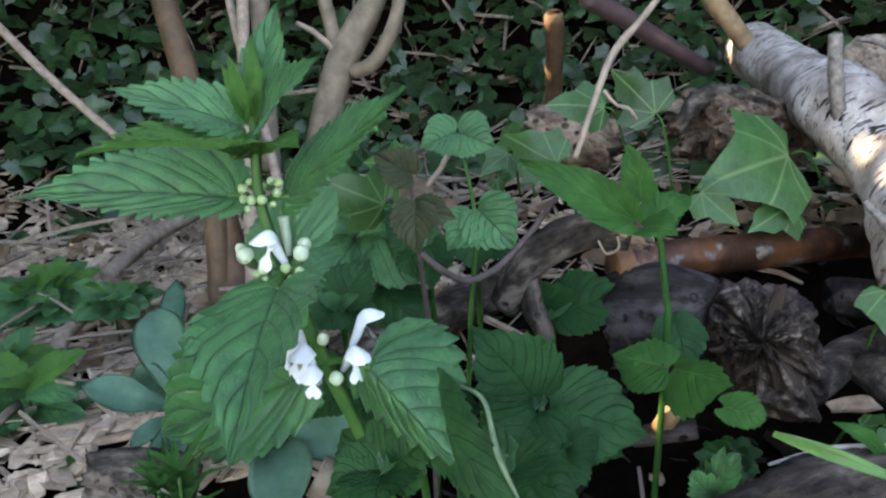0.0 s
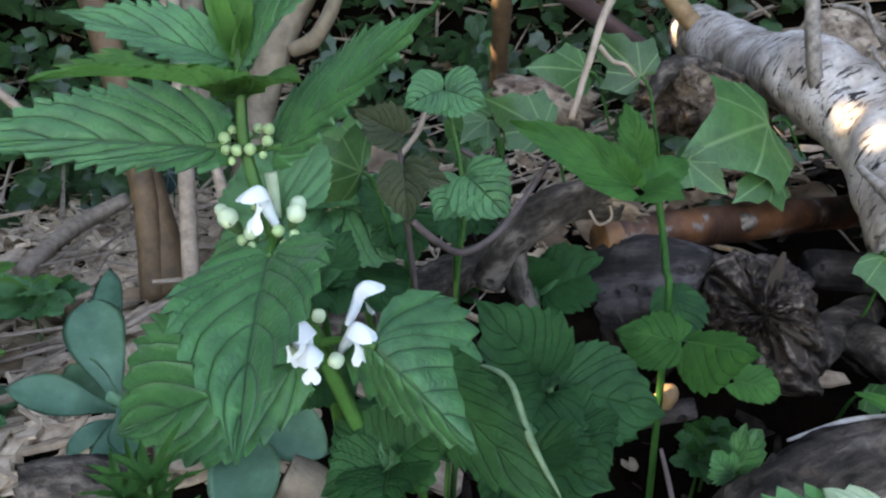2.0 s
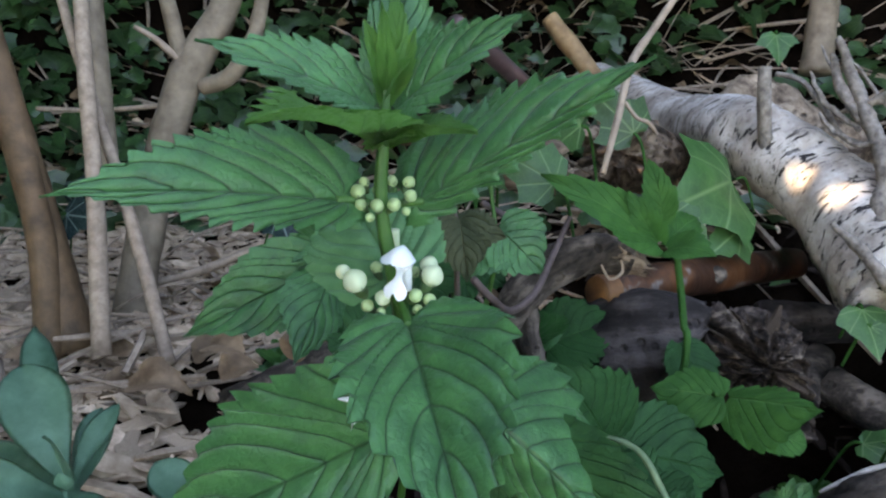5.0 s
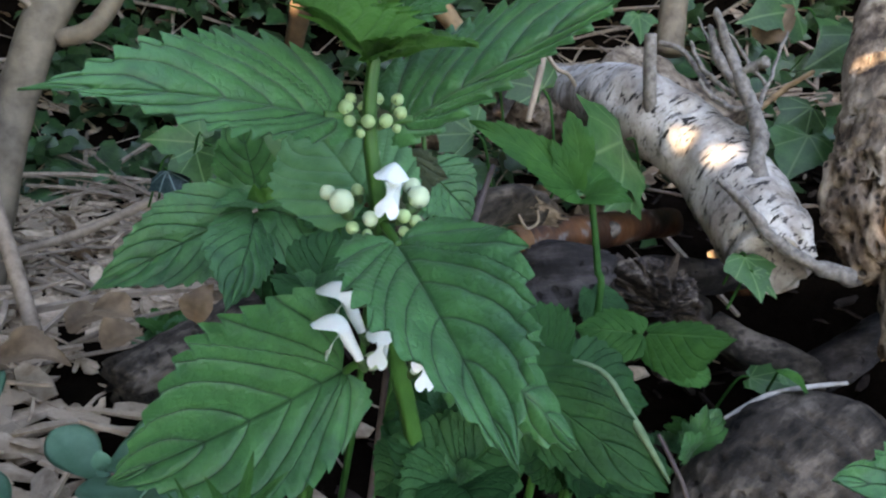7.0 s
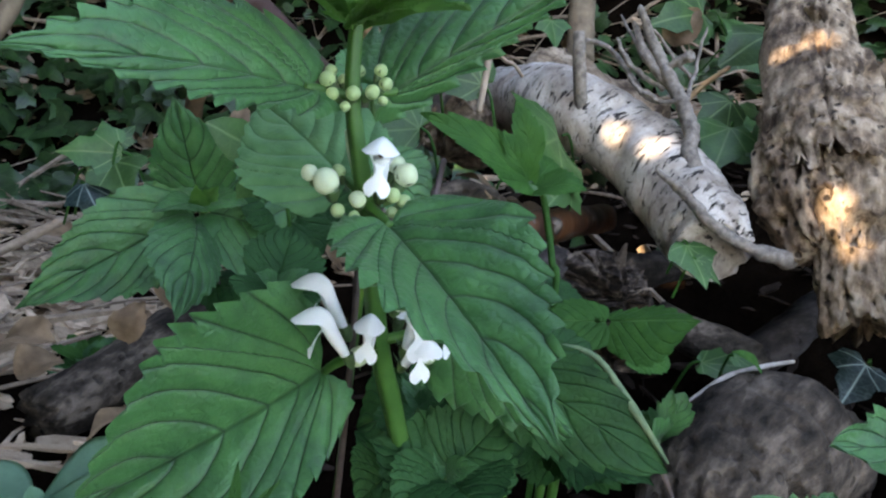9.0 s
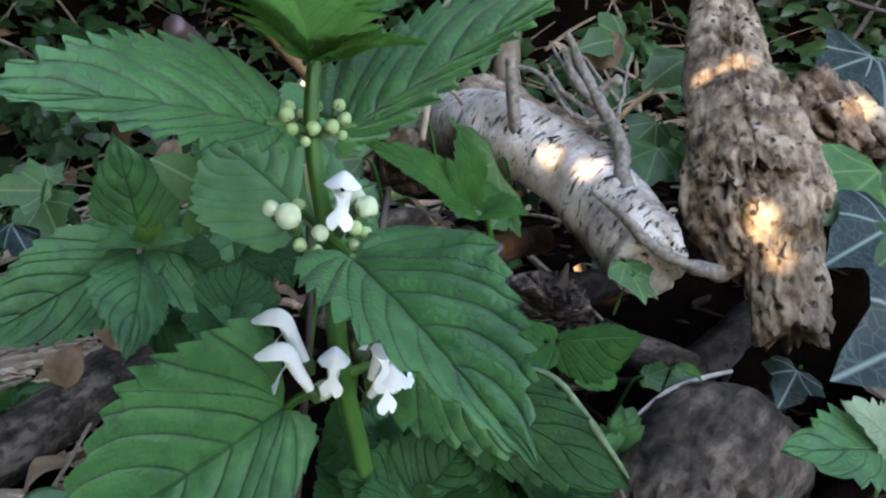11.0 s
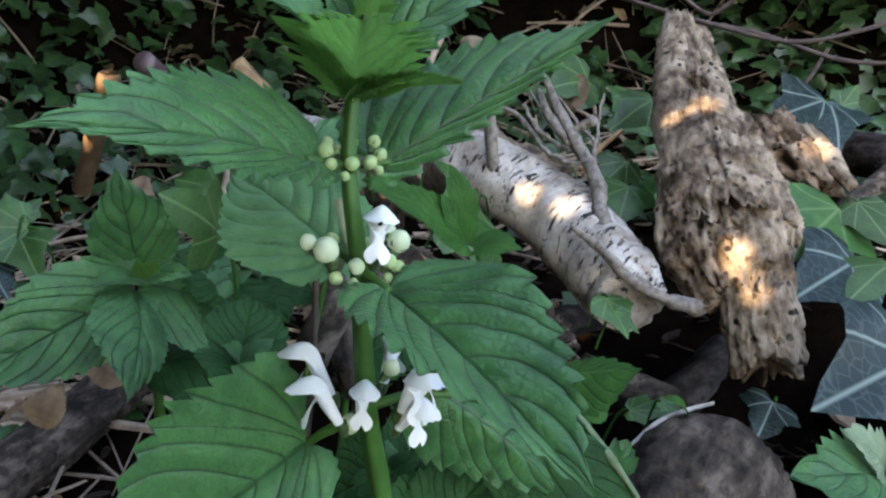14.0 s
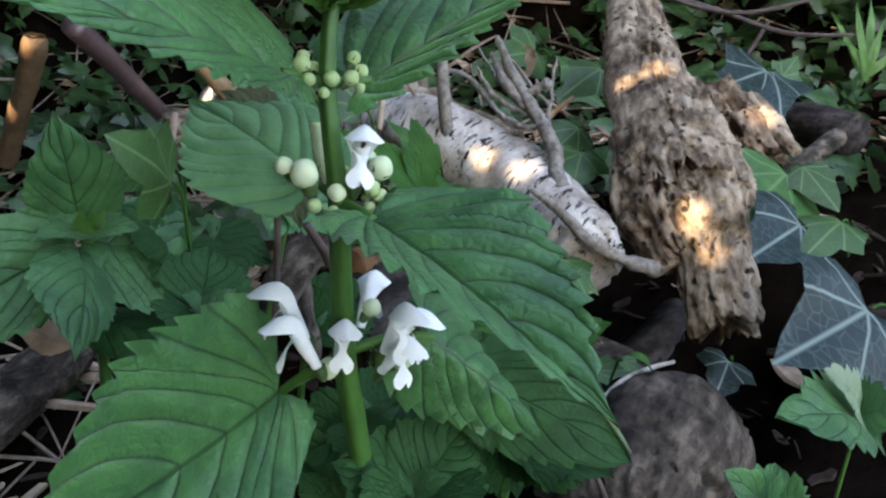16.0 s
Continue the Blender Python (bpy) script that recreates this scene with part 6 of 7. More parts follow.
def build_near_seedling():
    """A bright seedling close to the path, beside the grey log."""
    for node, tips in (
        ((0.1100, 0.1610, 0.0760), [((0.0520, 0.1715, 0.0855), 0.027, 0), ((0.0790, 0.1680, 0.0960), 0.016, 1), ((0.1050, 0.1500, 0.0850), 0.024, 0)]),
        ((0.0480, 0.1640, 0.0540), [((0.0230, 0.1730, 0.0770), 0.018, 0), ((0.0330, 0.1590, 0.0800), 0.012, 0), ((0.0620, 0.1710, 0.0690), 0.016, 0)]),
        ((0.1130, 0.2610, 0.0250), [((0.1200, 0.2600, 0.0460), 0.018, 0), ((0.1010, 0.2590, 0.0380), 0.015, 0), ((0.1150, 0.2630, 0.0470), 0.009, 0)]),
    ):
        node = Vector(node)
        foot = (node.x + 0.004, node.y + 0.004, ground_at(node.x + 0.004, node.y + 0.004) - 0.003)
        p = thing("seedling", foot, "bright green lobed seedling near the grey log", "plant", "seedlings")
        stem_part(p, "stem", [foot, tuple((Vector(foot) + node) / 2), tuple(node)], [0.0008, 0.0007, 0.0006], STEM, sides=8)
        for tip_at, w, pale in tips:
            leaf(p, "leaf", tuple(node), tip_at, (-0.60, -0.40, 0.65), w, PALE if pale else NETTLE, teeth=7, tooth=0.40, fold=10, arch=0.08, tip=0.8)


def build_small_herbs():
    """Low herbs among the chips and under the logs."""
    rng = random.Random(9)
    spots = [((-0.2900, 0.6131, -0.0520), 0.030, 9), ((-0.3925, 0.6702, -0.0766), 0.042, 8), ((-0.3678, 0.6813, -0.0759), 0.036, 7), ((-0.3011, 0.4812, -0.0638), 0.040, 8), ((-0.3357, 0.5238, -0.0653), 0.036, 7), ((-0.2850, 0.6521, -0.0681), 0.020, 6),
             ((0.1750, 0.4024, -0.0721), 0.019, 7), ((0.1896, 0.4188, -0.0715), 0.017, 5), ((-0.2391, 0.4065, -0.0753), 0.013, 7), ((-0.0092, 0.6075, -0.0694), 0.018, 6), ((-0.0352, 0.6277, -0.0735), 0.017, 6), ((0.2414, 0.3672, -0.0527), 0.018, 6),
             ((0.0457, 0.6195, -0.0641), 0.022, 6), ((-0.5418, 1.0603, -0.1521), 0.027, 5), ((-0.0401, 0.6071, -0.0714), 0.018, 5)]
    for at, size, count in spots:
        at = Vector(at)
        foot = (at.x, at.y + 0.005, min(at.z - 0.006, ground_at(at.x, at.y + 0.005)) )
        p = thing("ground_herb", foot, "low green herb with small scalloped leaves", "plant", "ground herbs")
        stem_part(p, "stem", [foot, tuple(at)], [0.0011, 0.0008], STEM, sides=7)
        for q in range(2 * count):
            a = 2 * math.pi * (q + rng.random() * 0.6) / count
            d = Vector((math.cos(a), math.sin(a) * 0.8, rng.uniform(0.0, 0.7))) * size * rng.uniform(0.8, 1.2)
            if q >= count:
                at2 = at - Vector((0, 0, size * 0.45))
                leaf(p, "leaf", tuple(at2), tuple(at2 + Vector((d.x * 1.25, d.y * 1.25, d.z * 0.3))), (0, -0.6, 0.8), size * 0.7, NETTLE, teeth=5, tooth=0.4, fold=8, arch=0.10, tip=0.7, seed=q + int(size * 1e4))
                continue
            leaf(p, "leaf", tuple(at), tuple(at + d), (0, -0.45, 0.9), size * 0.6, (SPRIG if q % 3 else NETTLE) if size < 0.029 else NETTLE_YOUNG if q % 3 == 0 else NETTLE, teeth=5, tooth=0.35, fold=8, arch=0.10, tip=0.7, seed=q + int(size * 1e4))


def build_cleavers():
    """Whorled narrow-leaved shoots in the foreground."""
    rng = random.Random(19)
    for at, s in (((-0.0915, 0.2197, 0.0667), 0.020), ((-0.0987, 0.2182, 0.0624), 0.018), ((-0.0950, 0.2240, 0.0560), 0.022)):
        at = Vector(at)
        foot = (at.x, at.y, ground_at(at.x, at.y) - 0.003)
        p = thing("cleavers", foot, "cleavers shoot with whorls of narrow leaves", "plant", "cleavers")
        stem_part(p, "stem", [foot, tuple(at)], [0.0010, 0.0007], STEM, sides=7)
        for ring in range(2):
            c = at - Vector((0, 0, 0.014 * ring))
            for q in range(7):
                a = 2 * math.pi * (q + rng.random() * 0.5 + ring * 0.5) / 7
                d = Vector((math.cos(a), math.sin(a), rng.uniform(0.35, 1.0))).normalized() * s * rng.uniform(0.7, 1.0)
                leaf(p, "leaf", tuple(c), tuple(c + d), (-d.x, -d.y, 0.6), s * 0.16, SPRIG, teeth=0, fold=10, arch=0.06, seed=q, nv=2)


def fleshy(length, width, seed):
    """A thick smooth spoon-shaped leaf."""
    bm = blade(length, width, teeth=0, tooth=0, lobe=0, fold=14, arch=0.07, wave=0.012, seed=seed, nv=5, quilt=0, round_tip=True)
    geom = bm.faces[:]
    bmesh.ops.solidify(bm, geom=geom, thickness=0.0016)
    return bm


def build_stonecrop():
    groups = [
        ((-0.1600, 0.4020, -0.0250), [((-0.1850, 0.4500, 0.0130), 0.031), ((-0.2079, 0.3902, -0.0046), 0.022), ((-0.1765, 0.3680, -0.0305), 0.012), ((-0.1410, 0.4300, 0.0010), 0.011), ((-0.1860, 0.4950, 0.0120), 0.017), ((-0.1660, 0.3880, 0.0110), 0.012), ((-0.1425, 0.3560, -0.0235), 0.019), ((-0.1490, 0.3520, -0.0390), 0.022), ((-0.1500, 0.4450, -0.0100), 0.017), ((-0.2000, 0.4400, -0.0250), 0.018)]),
        ((-0.1028, 0.3852, -0.0264), [((-0.0501, 0.3525, -0.0228), 0.030), ((-0.0819, 0.3168, -0.0334), 0.034), ((-0.1216, 0.4012, -0.0153), 0.022), ((-0.0667, 0.3896, -0.0126), 0.024), ((-0.1018, 0.3450, -0.0189), 0.028)]),
    ]
    for node, tips in groups:
        node = Vector(node)
        foot = (node.x, node.y, ground_at(node.x, node.y) - 0.004)
        p = thing("stonecrop", foot, "blue-green fleshy stonecrop with spoon-shaped leaves", "plant", "stonecrops")
        stem_part(p, "stem", [foot, tuple(node)], [0.004, 0.003], SEDUM, sides=10)
        for q, (tip_at, w) in enumerate(tips):
            d = Vector(tip_at) - node
            b = node + Vector((0, 0, -0.004 * (q % 3)))
            child("leaf", link("leaf", fleshy((Vector(tip_at) - b).length * 1.06, w * 1.05, q + int(node.x * 900)), SEDUM), p, frame_of(b, Vector(tip_at) - b, Vector((0.02, -0.62, 0.85)) - Vector((d.x, d.y, 0)).normalized() * (0.35 + 0.25 * (q % 3))))
        leaf(p, "tip_leaf", tuple(node), tuple(node + Vector((-0.003, -0.006, 0.014))), (0, -1, 0.2), 0.008, SEDUM, teeth=0, round_tip=True)


build_young_nettle()
build_low_nettles()
build_back_shoots()
build_sprig()
build_near_seedling()
build_small_herbs()
build_cleavers()
build_stonecrop()


# ---- single ivy leaves near the path ----
def ivy_leaf(base, tip_at, normal, material=IVY, label="green ivy leaf with pale veins", broad=1.0, seed=0):
    d = Vector(tip_at) - Vector(base)
    p = thing("ivy_leaf", base, label, "ivy", "ivy leaves")
    child("blade", link("blade", ivy_blade(d.length, seed, broad=broad), material), p, frame_of(base, d, normal))
    back = Vector(base) - d * 0.5
    back.z = max(back.z - 0.03, ground_at(back.x, back.y) - 0.002)
    stem_part(p, "leaf_stalk", [tuple(back), tuple(Vector(base) - d * 0.2 + Vector((0, 0, -0.004))), base], [0.0008, 0.0008, 0.0007], SPRIG, sides=6)


TOWARD = (-0.35, -0.75, 0.45)
IVIES = [
    ((0.2034, 0.4409, 0.1220), (0.1440, 0.4150, 0.1110), (-0.10, -0.85, 0.50), IVY, 1.15),
    ((0.0585, 0.3873, 0.1309), (0.0310, 0.4032, 0.1434), TOWARD, IVY, 1.0), ((0.0354, 0.4090, 0.1311), (0.0197, 0.3948, 0.1226), TOWARD, IVY, 1.0),
    ((0.1149, 0.4170, 0.1509), (0.0926, 0.4363, 0.1720), TOWARD, IVY, 1.0), ((0.0895, 0.4281, 0.1517), (0.0553, 0.4187, 0.1552), TOWARD, IVY, 0.9),
    ((-0.0280, 0.3540, 0.1200), (-0.0560, 0.3430, 0.1360), (-0.45, -0.75, 0.45), IVY, 1.0),
    ((0.1427, 0.4105, 0.1082), (0.1607, 0.3941, 0.0943), TOWARD, IVY, 1.0), ((0.2017, 0.4266, 0.0945), (0.1732, 0.4117, 0.0844), TOWARD, IVY, 1.1),
    ((0.2154, 0.3416, 0.0804), (0.2112, 0.3201, 0.0627), TOWARD, IVY, 1.1), ((0.2152, 0.3338, 0.0742), (0.2242, 0.3208, 0.0634), TOWARD, IVY, 0.7),
    ((0.2631, 0.1924, 0.0868), (0.2078, 0.2146, 0.0609), (-0.75, -0.50, 0.40), IVY_DARK, 1.25), ((0.3044, 0.2241, 0.1234), (0.2660, 0.2302, 0.1040), (-0.3, -0.3, 0.9), IVY, 0.9),
    ((0.2884, 0.2629, 0.0327), (0.2610, 0.2580, 0.0158), (-0.75, -0.45, 0.45), IVY_DARK, 1.2), ((0.4451, 0.3015, 0.1417), (0.3768, 0.3053, 0.1049), (-0.7, -0.45, 0.5), IVY, 1.1),
    ((0.4098, 0.2723, 0.1110), (0.3481, 0.2862, 0.0839), (-0.7, -0.45, 0.5), IVY_DARK, 1.1), ((0.4541, 0.2935, 0.1475), (0.4399, 0.2580, 0.1211), (-0.7, -0.45, 0.5), IVY, 1.0),
    ((0.6174, 0.3924, 0.2312), (0.5486, 0.4138, 0.2043), (-0.6, -0.5, 0.6), IVY_DARK, 1.1), ((0.6212, 0.3886, 0.2319), (0.5848, 0.3560, 0.1822), (-0.6, -0.5, 0.6), IVY_DARK, 1.0), ((0.6287, 0.3798, 0.2279), (0.6517, 0.3764, 0.2524), (-0.6, -0.5, 0.6), IVY, 1.0),
    ((0.3701, 0.4412, 0.1531), (0.3351, 0.4427, 0.1294), (-0.6, -0.5, 0.6), IVY, 1.0), ((0.3536, 0.4252, 0.1370), (0.3206, 0.4085, 0.1075), (-0.6, -0.5, 0.6), IVY, 1.1), ((0.4756, 0.4911, 0.2089), (0.4301, 0.5018, 0.1782), (-0.6, -0.5, 0.6), IVY, 1.0),
    ((0.4982, 0.5429, 0.1921), (0.5122, 0.5009, 0.1778), TOWARD, IVY, 1.0), ((0.5436, 0.5542, 0.2113), (0.4934, 0.5427, 0.1814), TOWARD, IVY, 1.0), ((0.5531, 0.6188, 0.2294), (0.4891, 0.6346, 0.2095), TOWARD, IVY, 1.0),
    ((-0.0290, 0.5664, 0.0801), (-0.0633, 0.5789, 0.0784), TOWARD, IVY, 1.0), ((-0.0333, 0.5682, 0.0762), (-0.0318, 0.5342, 0.0575), TOWARD, IVY, 1.0), ((-0.0301, 0.5693, 0.0862), (-0.0187, 0.5770, 0.0955), TOWARD, IVY, 0.9),
    ((-0.0462, 0.5788, 0.0680), (-0.0235, 0.5751, 0.0786), TOWARD, IVY, 1.0), ((-0.0494, 0.5654, 0.0613), (-0.0442, 0.5409, 0.0448), TOWARD, IVY_DARK, 1.0),
    ((-0.1948, 0.7342, 0.0191), (-0.1818, 0.7383, 0.0461), TOWARD, IVY_DARK, 1.2), ((-0.2019, 0.7235, 0.0129), (-0.1719, 0.7009, 0.0150), TOWARD, IVY_DARK, 1.1),
    ((0.0529, 0.5028, 0.1123), (0.0383, 0.5375, 0.1161), (-0.6, -0.5, 0.5), IVY, 1.0), ((0.0491, 0.4894, 0.1051), (0.0262, 0.4979, 0.0944), (-0.6, -0.5, 0.5), IVY, 1.0), ((0.0594, 0.4980, 0.1224), (0.0595, 0.5176, 0.1356), (-0.6, -0.5, 0.5), IVY, 0.9),
    ((0.0348, 0.4863, 0.1044), (0.0235, 0.5135, 0.1073), (-0.6, -0.5, 0.5), IVY, 1.0), ((0.0339, 0.4712, 0.0981), (0.0345, 0.4531, 0.0868), (-0.6, -0.5, 0.5), IVY, 1.0),
    ((0.4933, 0.7816, 0.2027), (0.4886, 0.7613, 0.1713), TOWARD, IVY, 1.1), ((0.1915, 0.3014, 0.0307), (0.2025, 0.2758, 0.0376), (-0.5, -0.5, 0.6), IVY, 0.6), ((0.1926, 0.2851, 0.0413), (0.1943, 0.2706, 0.0382), TOWARD, IVY, 0.7),
]
for q, (b, t, n, mat, broad) in enumerate(IVIES):
    ivy_leaf(b, t, n, mat, "dark blue-green ivy leaf with pale veins" if mat == IVY_DARK else "green ivy leaf with pale veins", broad, q)


def build_dead_leaves():
    rng = random.Random(21)
    spots = [((-0.1461, 0.5533, -0.0544), (-0.1054, 0.5373, -0.0534), 0.030), ((-0.1046, 0.5924, -0.0568), (-0.0776, 0.5963, -0.0471), 0.026), ((-0.0874, 0.5535, -0.0512), (-0.0616, 0.5562, -0.0461), 0.028),
             ((-0.0471, 0.4063, 0.0444), (-0.0315, 0.4191, 0.0494), 0.024), ((0.0957, 0.3836, 0.0415), (0.1057, 0.3724, 0.0405), 0.016), ((-0.0952, 0.5304, -0.0161), (-0.0731, 0.5138, -0.0153), 0.030), ((0.1078, 0.7700, 0.0641), (0.1302, 0.7525, 0.0630), 0.05),
             ((-0.0509, 0.4638, 0.0049), (-0.0393, 0.4707, 0.0226), 0.018), ((-0.1686, 0.5978, -0.0823), (-0.1254, 0.5907, -0.0822), 0.032), ((-0.0248, 0.4379, 0.0959), (-0.0047, 0.4392, 0.0990), 0.024), ((0.5228, 0.6279, 0.1903), (0.5496, 0.6243, 0.2303), 0.04)]
    for b, t, w in spots:
        d = Vector(t) - Vector(b)
        bm = blade(d.length, w, teeth=5, tooth=0.08, lobe=0, fold=22, arch=0.14, wave=0.03, seed=rng.randint(0, 999), quilt=0.01)
        ob = new("dead_leaf", link("dead_leaf", bm, DEADLEAF))
        ob.matrix_world = frame_of(b, d, (0.1 * rng.uniform(-1, 1), -0.3, 1))
        tagged(ob, "curled dry brown dead leaf on the litter", "dead leaf", "dead leaves")


build_dead_leaves()


# ---- blade of grass and small grass tuft ----
grass = thing("grass", (0.1790, 0.2630, 0.0440), "single short fresh grass blade on the grey log", "grass")
leaf(grass, "blade", (0.1800, 0.2630, 0.0435), (0.1590, 0.2670, 0.0560), (-0.2, -0.5, 0.9), 0.0085, SPRIG, teeth=0, fold=14, arch=0.08, peak=0.35, nv=3)
near_grass = thing("grass", (0.1600, 0.1020, ground_at(0.1600, 0.1020)), "long pale green arching grass blade", "grass")
leaf(near_grass, "blade", (0.1330, 0.1090, 0.1160), (0.0767, 0.1508, 0.1334), (0.25, -0.30, 0.90), 0.0060, GRASS, teeth=0, fold=10, arch=0.04, peak=0.25, nv=3)
stem_part(near_grass, "stalk", [(0.1600, 0.1020, ground_at(0.1600, 0.1020)), (0.1530, 0.1030, 0.0700), (0.1330, 0.1090, 0.1165)], [0.0010, 0.0010, 0.0012], GRASS, sides=8)
tuft = thing("grass_tuft", (0.7843, 0.3448, 0.2457), "small tuft of bright grass on the bank", "grass")
for tip_at in ((0.7641, 0.3889, 0.3130), (0.7716, 0.3678, 0.3268), (0.7918, 0.3396, 0.3132), (0.8046, 0.3636, 0.3390), (0.7594, 0.3698, 0.2831), (0.8029, 0.3183, 0.2861)):
    leaf(tuft, "blade", (0.7845, 0.3455, 0.2487), tip_at, (-0.7, -0.5, 0.3), 0.010, GRASS, teeth=0, fold=12, arch=0.08, peak=0.3, nv=2)


# ---- litter, ivy bank and wood chips ----
def scatter_mesh(name, pieces, material):
    verts, faces, uvs = [], [], []
    for vs, fs, us in pieces:
        k = len(verts)
        verts += vs
        faces += [tuple(i + k for i in f) for f in fs]
        uvs += us
    me = bpy.data.meshes.new(name)
    me.from_pydata([tuple(v) for v in verts], [], faces)
    me.materials.append(material)
    layer = me.uv_layers.new(name="UVMap")
    for loop in me.loops:
        layer.data[loop.index].uv = uvs[loop.vertex_index]
    for p in me.polygons:
        p.use_smooth = material in (IVY_MASS, DEADLEAF)
    return me


def template(bm):
    uvl = bm.loops.layers.uv.active
    bm.verts.index_update()
    us = [(0.5, 0.5)] * len(bm.verts)
    if uvl:
        for f in bm.faces:
            for loop in f.loops:
                us[loop.vert.index] = tuple(loop[uvl].uv)
    vs = [v.co.copy() for v in bm.verts]
    fs = [tuple(v.index for v in f.verts) for f in bm.faces]
    bm.free()
    return vs, fs, us


def build_ivy_bank():
    rng = random.Random(31)
    shapes = [template(ivy_blade(1.0, s, 0.25, 2, rng.uniform(0.85, 1.2))) for s in range(7)]
    pieces = []
    tries = 0
    while len(pieces) < 9000 and tries < 120000:
        tries += 1
        a, r = rng.uniform(-0.25, 2.6), 0.55 + 1.9 * rng.random() ** 0.8
        x, y = r * math.cos(a), 0.1 + r * math.sin(a)
        dens = smoothstep(0.95, 1.15, r)
        if x > 0.25:
            dens = max(dens, 0.30 * smoothstep(0.55, 0.8, r))
        if x > 0.0 and r > 0.9:
            dens *= 0.75
        if x < -0.1 and r < 1.05:
            dens = 0
        if rng.random() > dens or noise.noise(Vector((x * 3.2, y * 3.2, 4))) < -0.28:
            continue
        size = rng.uniform(0.020, 0.056)
        z = ground_at(x, y) + rng.uniform(0.0, 0.05) + (0.05 * rng.random() if r > 1.2 else 0)
        to = Vector((-x, -y, 0)).normalized()
        n = (to * rng.uniform(0.1, 1.0) + Vector((rng.uniform(-0.5, 0.5), rng.uniform(-0.5, 0.5), rng.uniform(0.3, 1.0)))).normalized()
        along = to * rng.uniform(-0.2, 1) + Vector((rng.uniform(-1, 1), rng.uniform(-1, 1), rng.uniform(-0.9, 0.2)))
        m = frame_of((x, y, z), along, n) @ Matrix.Scale(size, 4)
        vs, fs, us = shapes[rng.randrange(7)]
        pieces.append(([m @ v for v in vs], fs, us))
    ob = new("ivy_bank", scatter_mesh("ivy_bank", pieces, IVY_MASS))
    tagged(ob, "dense dark ivy covering the bank", "ivy", kind="stuff")


def chip_shape(rng, splinter_like):
    """A split chip or splinter with a skewed, ragged outline."""
    bm = bmesh.new()
    l, w, h = (rng.uniform(0.8, 1.2), rng.uniform(0.06, 0.13), rng.uniform(0.04, 0.07)) if splinter_like else (rng.uniform(0.5, 0.9), rng.uniform(0.18, 0.42), rng.uniform(0.05, 0.09))
    rings = []
    for i in range(4):
        x = (i / 3 - 0.5) * l
        k = (0.65, 1.0, 0.95, 0.5)[i] * rng.uniform(0.8, 1.15)
        oy, oz = rng.uniform(-0.04, 0.04), rng.uniform(-0.03, 0.03)
        rings.append([bm.verts.new((x + rng.uniform(-0.05, 0.05), oy + s * w / 2 * k, oz + t * h / 2 * k)) for s, t in ((-1, -1), (1, -1), (0.9, 1), (-0.9, 1))])
    for r0, r1 in zip(rings, rings[1:]):
        for s in range(4):
            bm.faces.new((r0[s], r0[(s + 1) % 4], r1[(s + 1) % 4], r1[s]))
    bm.faces.new(rings[0][::-1])
    bm.faces.new(rings[-1])
    bmesh.ops.recalc_face_normals(bm, faces=bm.faces[:])
    return bm


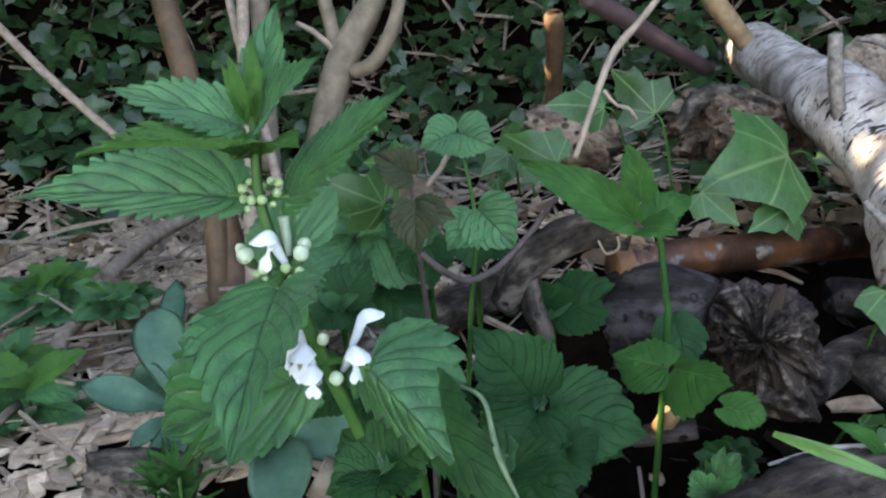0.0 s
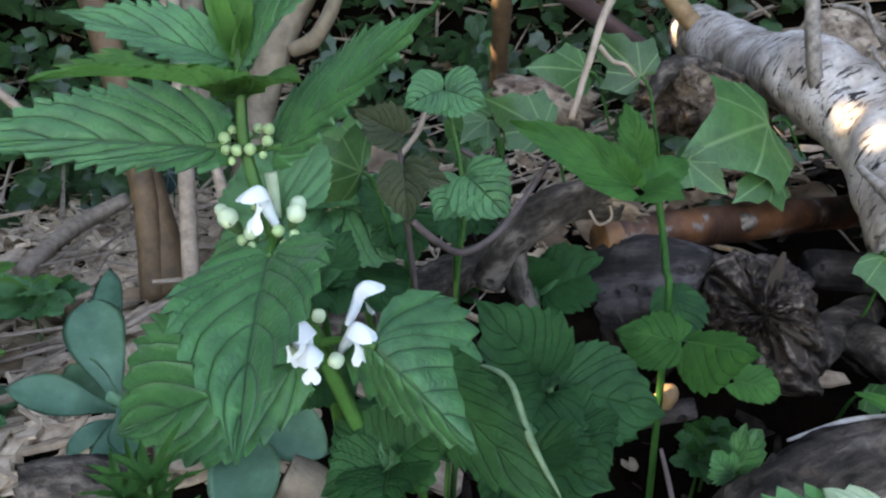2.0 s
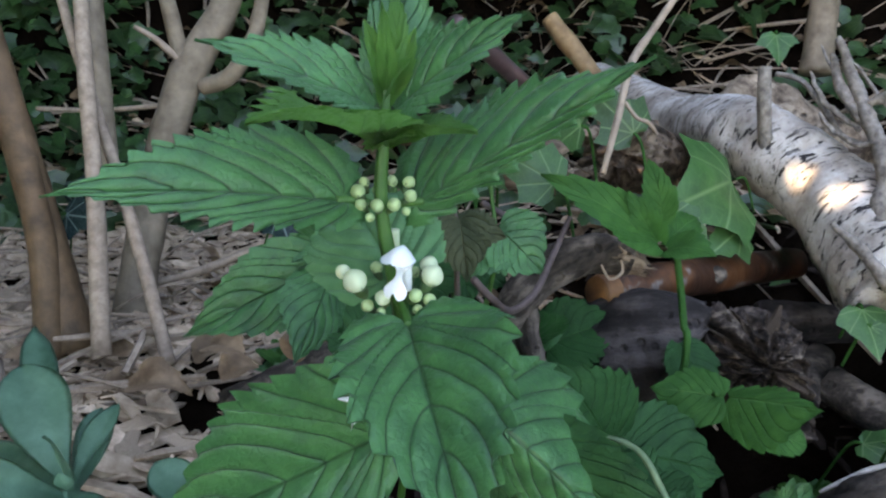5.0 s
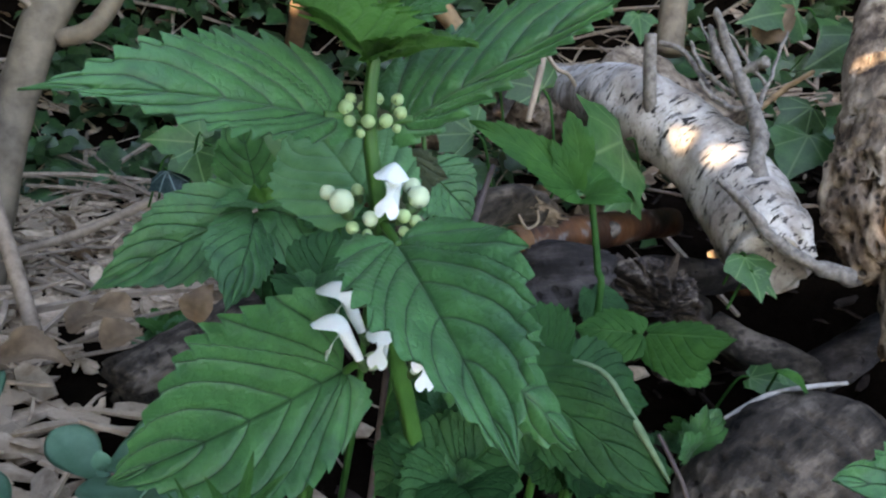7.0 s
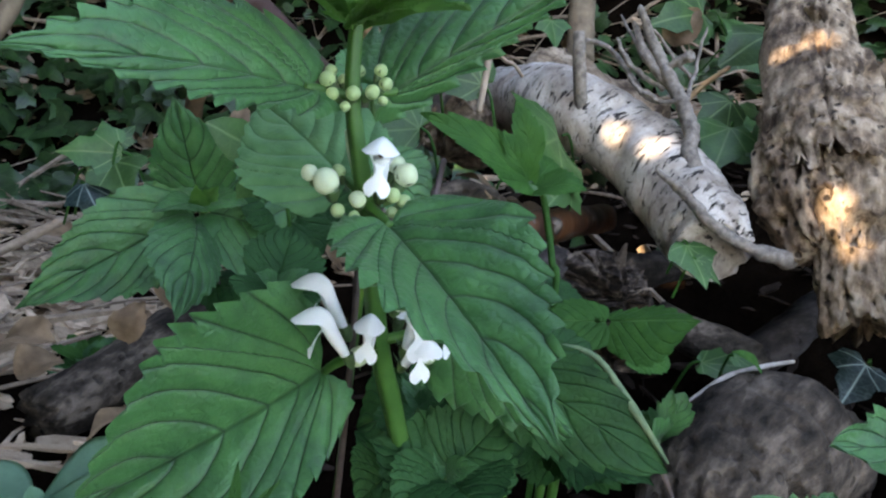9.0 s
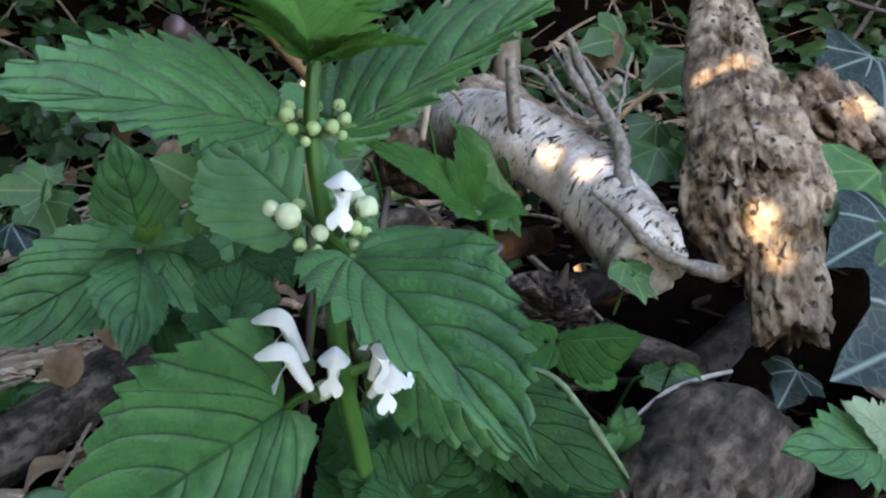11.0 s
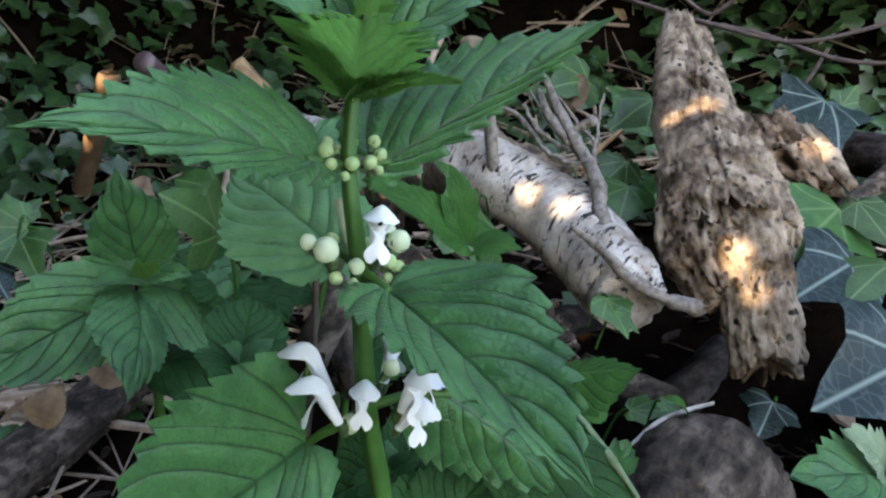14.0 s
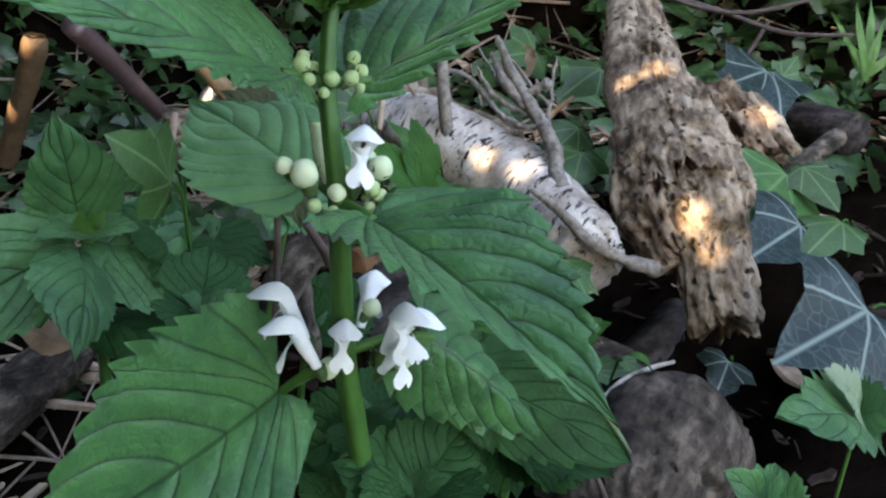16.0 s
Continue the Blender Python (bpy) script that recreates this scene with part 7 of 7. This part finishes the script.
def build_litter():
    rng = random.Random(41)
    shapes = [template(chip_shape(rng, q % 3 == 0)) for q in range(12)]
    pieces = []
    # chips thick in the hollow, thin under the wood pile
    while len(pieces) < 8000:
        a, r = rng.uniform(0.0, 2.9), 0.28 + 1.1 * rng.random() ** 0.7
        x, y = r * math.cos(a), 0.1 + r * math.sin(a)
        dens = 1.0 - 0.75 * smoothstep(-0.16, -0.06, x) * smoothstep(0.75, 0.62, y) if x < 0.0 else (0.02 if y < 0.62 else 0.15)
        if r > 1.12:
            dens *= 0.35
        if 0.05 < x < 0.34 and y < 0.46:
            dens = 0.0
        if rng.random() > dens:
            continue
        size = rng.choice((0.016, 0.022, 0.028, 0.036, 0.05)) * rng.uniform(0.8, 1.2)
        m = pose(x, y, ground_at(x, y) + rng.uniform(0.001, 0.014), rng.uniform(-28, 28), rng.uniform(-22, 22), rng.uniform(0, 360)) @ Matrix.Scale(size, 4)
        vs, fs, us = shapes[rng.randrange(12)]
        pieces.append(([m @ v for v in vs], fs, us))
    ob = new("wood_chip_litter", scatter_mesh("wood_chip_litter", pieces, CHIP))
    tagged(ob, "loose layer of tan wood chips and splinters", "wood chips", kind="stuff")
    # the chips that lie uppermost, one by one
    meshes = [link("wood_chip", chip_shape(rng, q % 2 == 0), CHIP, False) for q in range(8)]
    count = 0
    while count < 260:
        x, y = rng.uniform(-0.5, -0.08), rng.uniform(0.38, 1.1)
        size = rng.uniform(0.024, 0.048)
        m = pose(x, y, ground_at(x, y) + rng.uniform(0.010, 0.016), rng.uniform(-20, 20), rng.uniform(-15, 15), rng.uniform(0, 360)) @ Matrix.Scale(size, 4)
        child("wood_chip", meshes[count % 8], ob, m)
        count += 1
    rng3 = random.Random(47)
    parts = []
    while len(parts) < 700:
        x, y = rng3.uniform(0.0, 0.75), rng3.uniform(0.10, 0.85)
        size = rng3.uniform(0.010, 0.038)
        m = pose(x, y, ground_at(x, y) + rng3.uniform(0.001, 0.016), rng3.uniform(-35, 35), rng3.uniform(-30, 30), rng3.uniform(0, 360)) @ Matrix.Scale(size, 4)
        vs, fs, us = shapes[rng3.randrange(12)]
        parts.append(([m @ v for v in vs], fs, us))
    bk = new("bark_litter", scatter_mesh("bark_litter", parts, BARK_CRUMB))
    tagged(bk, "bark flakes and crumbs under the logs, darkened for shade", "bark litter", kind="stuff")
    # thin twigs and stalks lying about
    rng2 = random.Random(43)
    parts = []
    for _ in range(1350):
        a, r = rng2.uniform(-0.15, 2.7), 0.45 + 1.5 * rng2.random()
        x, y = r * math.cos(a), 0.1 + r * math.sin(a)
        if x > 0.03 and y < 0.64:
            continue
        l = rng2.uniform(0.04, 0.20)
        b = rng2.uniform(0, 6.28)
        p0 = Vector((x, y, ground_at(x, y) + rng2.uniform(0.004, 0.03)))
        x1, y1 = x + l * math.cos(b), y + l * math.sin(b)
        p1 = Vector((x1, y1, ground_at(x1, y1) + rng2.uniform(0.004, 0.05)))
        mid = (p0 + p1) / 2 + Vector((rng2.uniform(-0.004, 0.004), rng2.uniform(-0.004, 0.004), rng2.uniform(0, 0.006)))
        rad = rng2.choice((0.0008, 0.0012, 0.0016, 0.0022, 0.0034))
        bm = tube([p0, mid, p1], [rad, rad, rad * 0.6], sides=5, per=3, origin=(0, 0, 0))
        parts.append(template(bm))
    tw = new("fallen_twigs", scatter_mesh("fallen_twigs", parts, TWIG))
    tagged(tw, "scattered thin dry twigs and stalks", "twigs", kind="stuff")
    # dry leaves between
    leaf_shapes = [template(blade(1.0, 0.5, teeth=0, fold=20, arch=0.15, wave=0.04, seed=s, nv=2, quilt=0)) for s in range(5)]
    parts = []
    for q in range(2700):
        a, r = rng2.uniform(-0.2, 2.8) if q < 1500 else rng2.uniform(2.8, 6.0), 0.40 + 1.9 * rng2.random()
        x, y = r * math.cos(a), 0.1 + r * math.sin(a)
        if (x > 0.0 and y < 0.62 and r < 0.8) or (x < 0.0 and r < 1.1 and rng2.random() < 0.6):
            continue
        m = frame_of((x, y, ground_at(x, y) + rng2.uniform(0.004, 0.02)), (rng2.uniform(-1, 1), rng2.uniform(-1, 1), rng2.uniform(-0.2, 0.3)), (rng2.uniform(-0.5, 0.5), rng2.uniform(-0.7, 0.3), 1)) @ Matrix.Scale(rng2.uniform(0.02, 0.05), 4)
        vs, fs, us = leaf_shapes[rng2.randrange(5)]
        parts.append(([m @ v for v in vs], fs, us))
    dl = new("leaf_litter", scatter_mesh("leaf_litter", parts, DEADLEAF))
    tagged(dl, "scattered dry brown leaves on the soil", "leaf litter", kind="stuff")


build_ivy_bank()
build_litter()


# ---- small things seen between the plants ----
far_chip = new("sunlit_chip", link("sunlit_chip", chip_shape(random.Random(5), False), CHIP, False))
far_chip.matrix_world = Matrix.Translation((0.3643, 0.4862, 0.0243)) @ pose(0, 0, 0, 60, 20, 70) @ Matrix.Scale(0.022, 4)
tagged(far_chip, "small pale chip in a hollow of the pile", "wood chip")
stick("dark_twig", [(0.0768, 0.2508, 0.0463), (0.0767, 0.2425, 0.0412), (0.0767, 0.2337, 0.0348), (0.0799, 0.2271, 0.0228)], [0.0007, 0.0009, 0.0010, 0.0010], TWIG_DARK, "dark thin bent twig beside the grey log", "twig", "bare twigs", sides=8)
for bare_line in ([(0.5697, 0.6101, 0.3191), (0.5947, 0.5049, 0.2948), (0.6141, 0.4234, 0.2843), (0.6696, 0.3448, 0.3204)], [(0.6055, 0.5239, 0.2992), (0.6271, 0.4704, 0.2922), (0.6621, 0.4002, 0.2744), (0.6910, 0.3416, 0.2784)], [(0.6519, 0.4318, 0.2401), (0.6627, 0.4258, 0.2619), (0.6736, 0.4204, 0.2865)], [(0.6594, 0.5953, 0.3423), (0.6672, 0.5521, 0.3185), (0.6753, 0.5221, 0.3506)]):
    stick("bramble_twig", bare_line, [0.0022, 0.0024, 0.0022, 0.0018][:len(bare_line)], TWIG_DARK, "thin dark bramble twig over the bank", "twig", "bare twigs", sides=8, rough=0.1, freq=100)
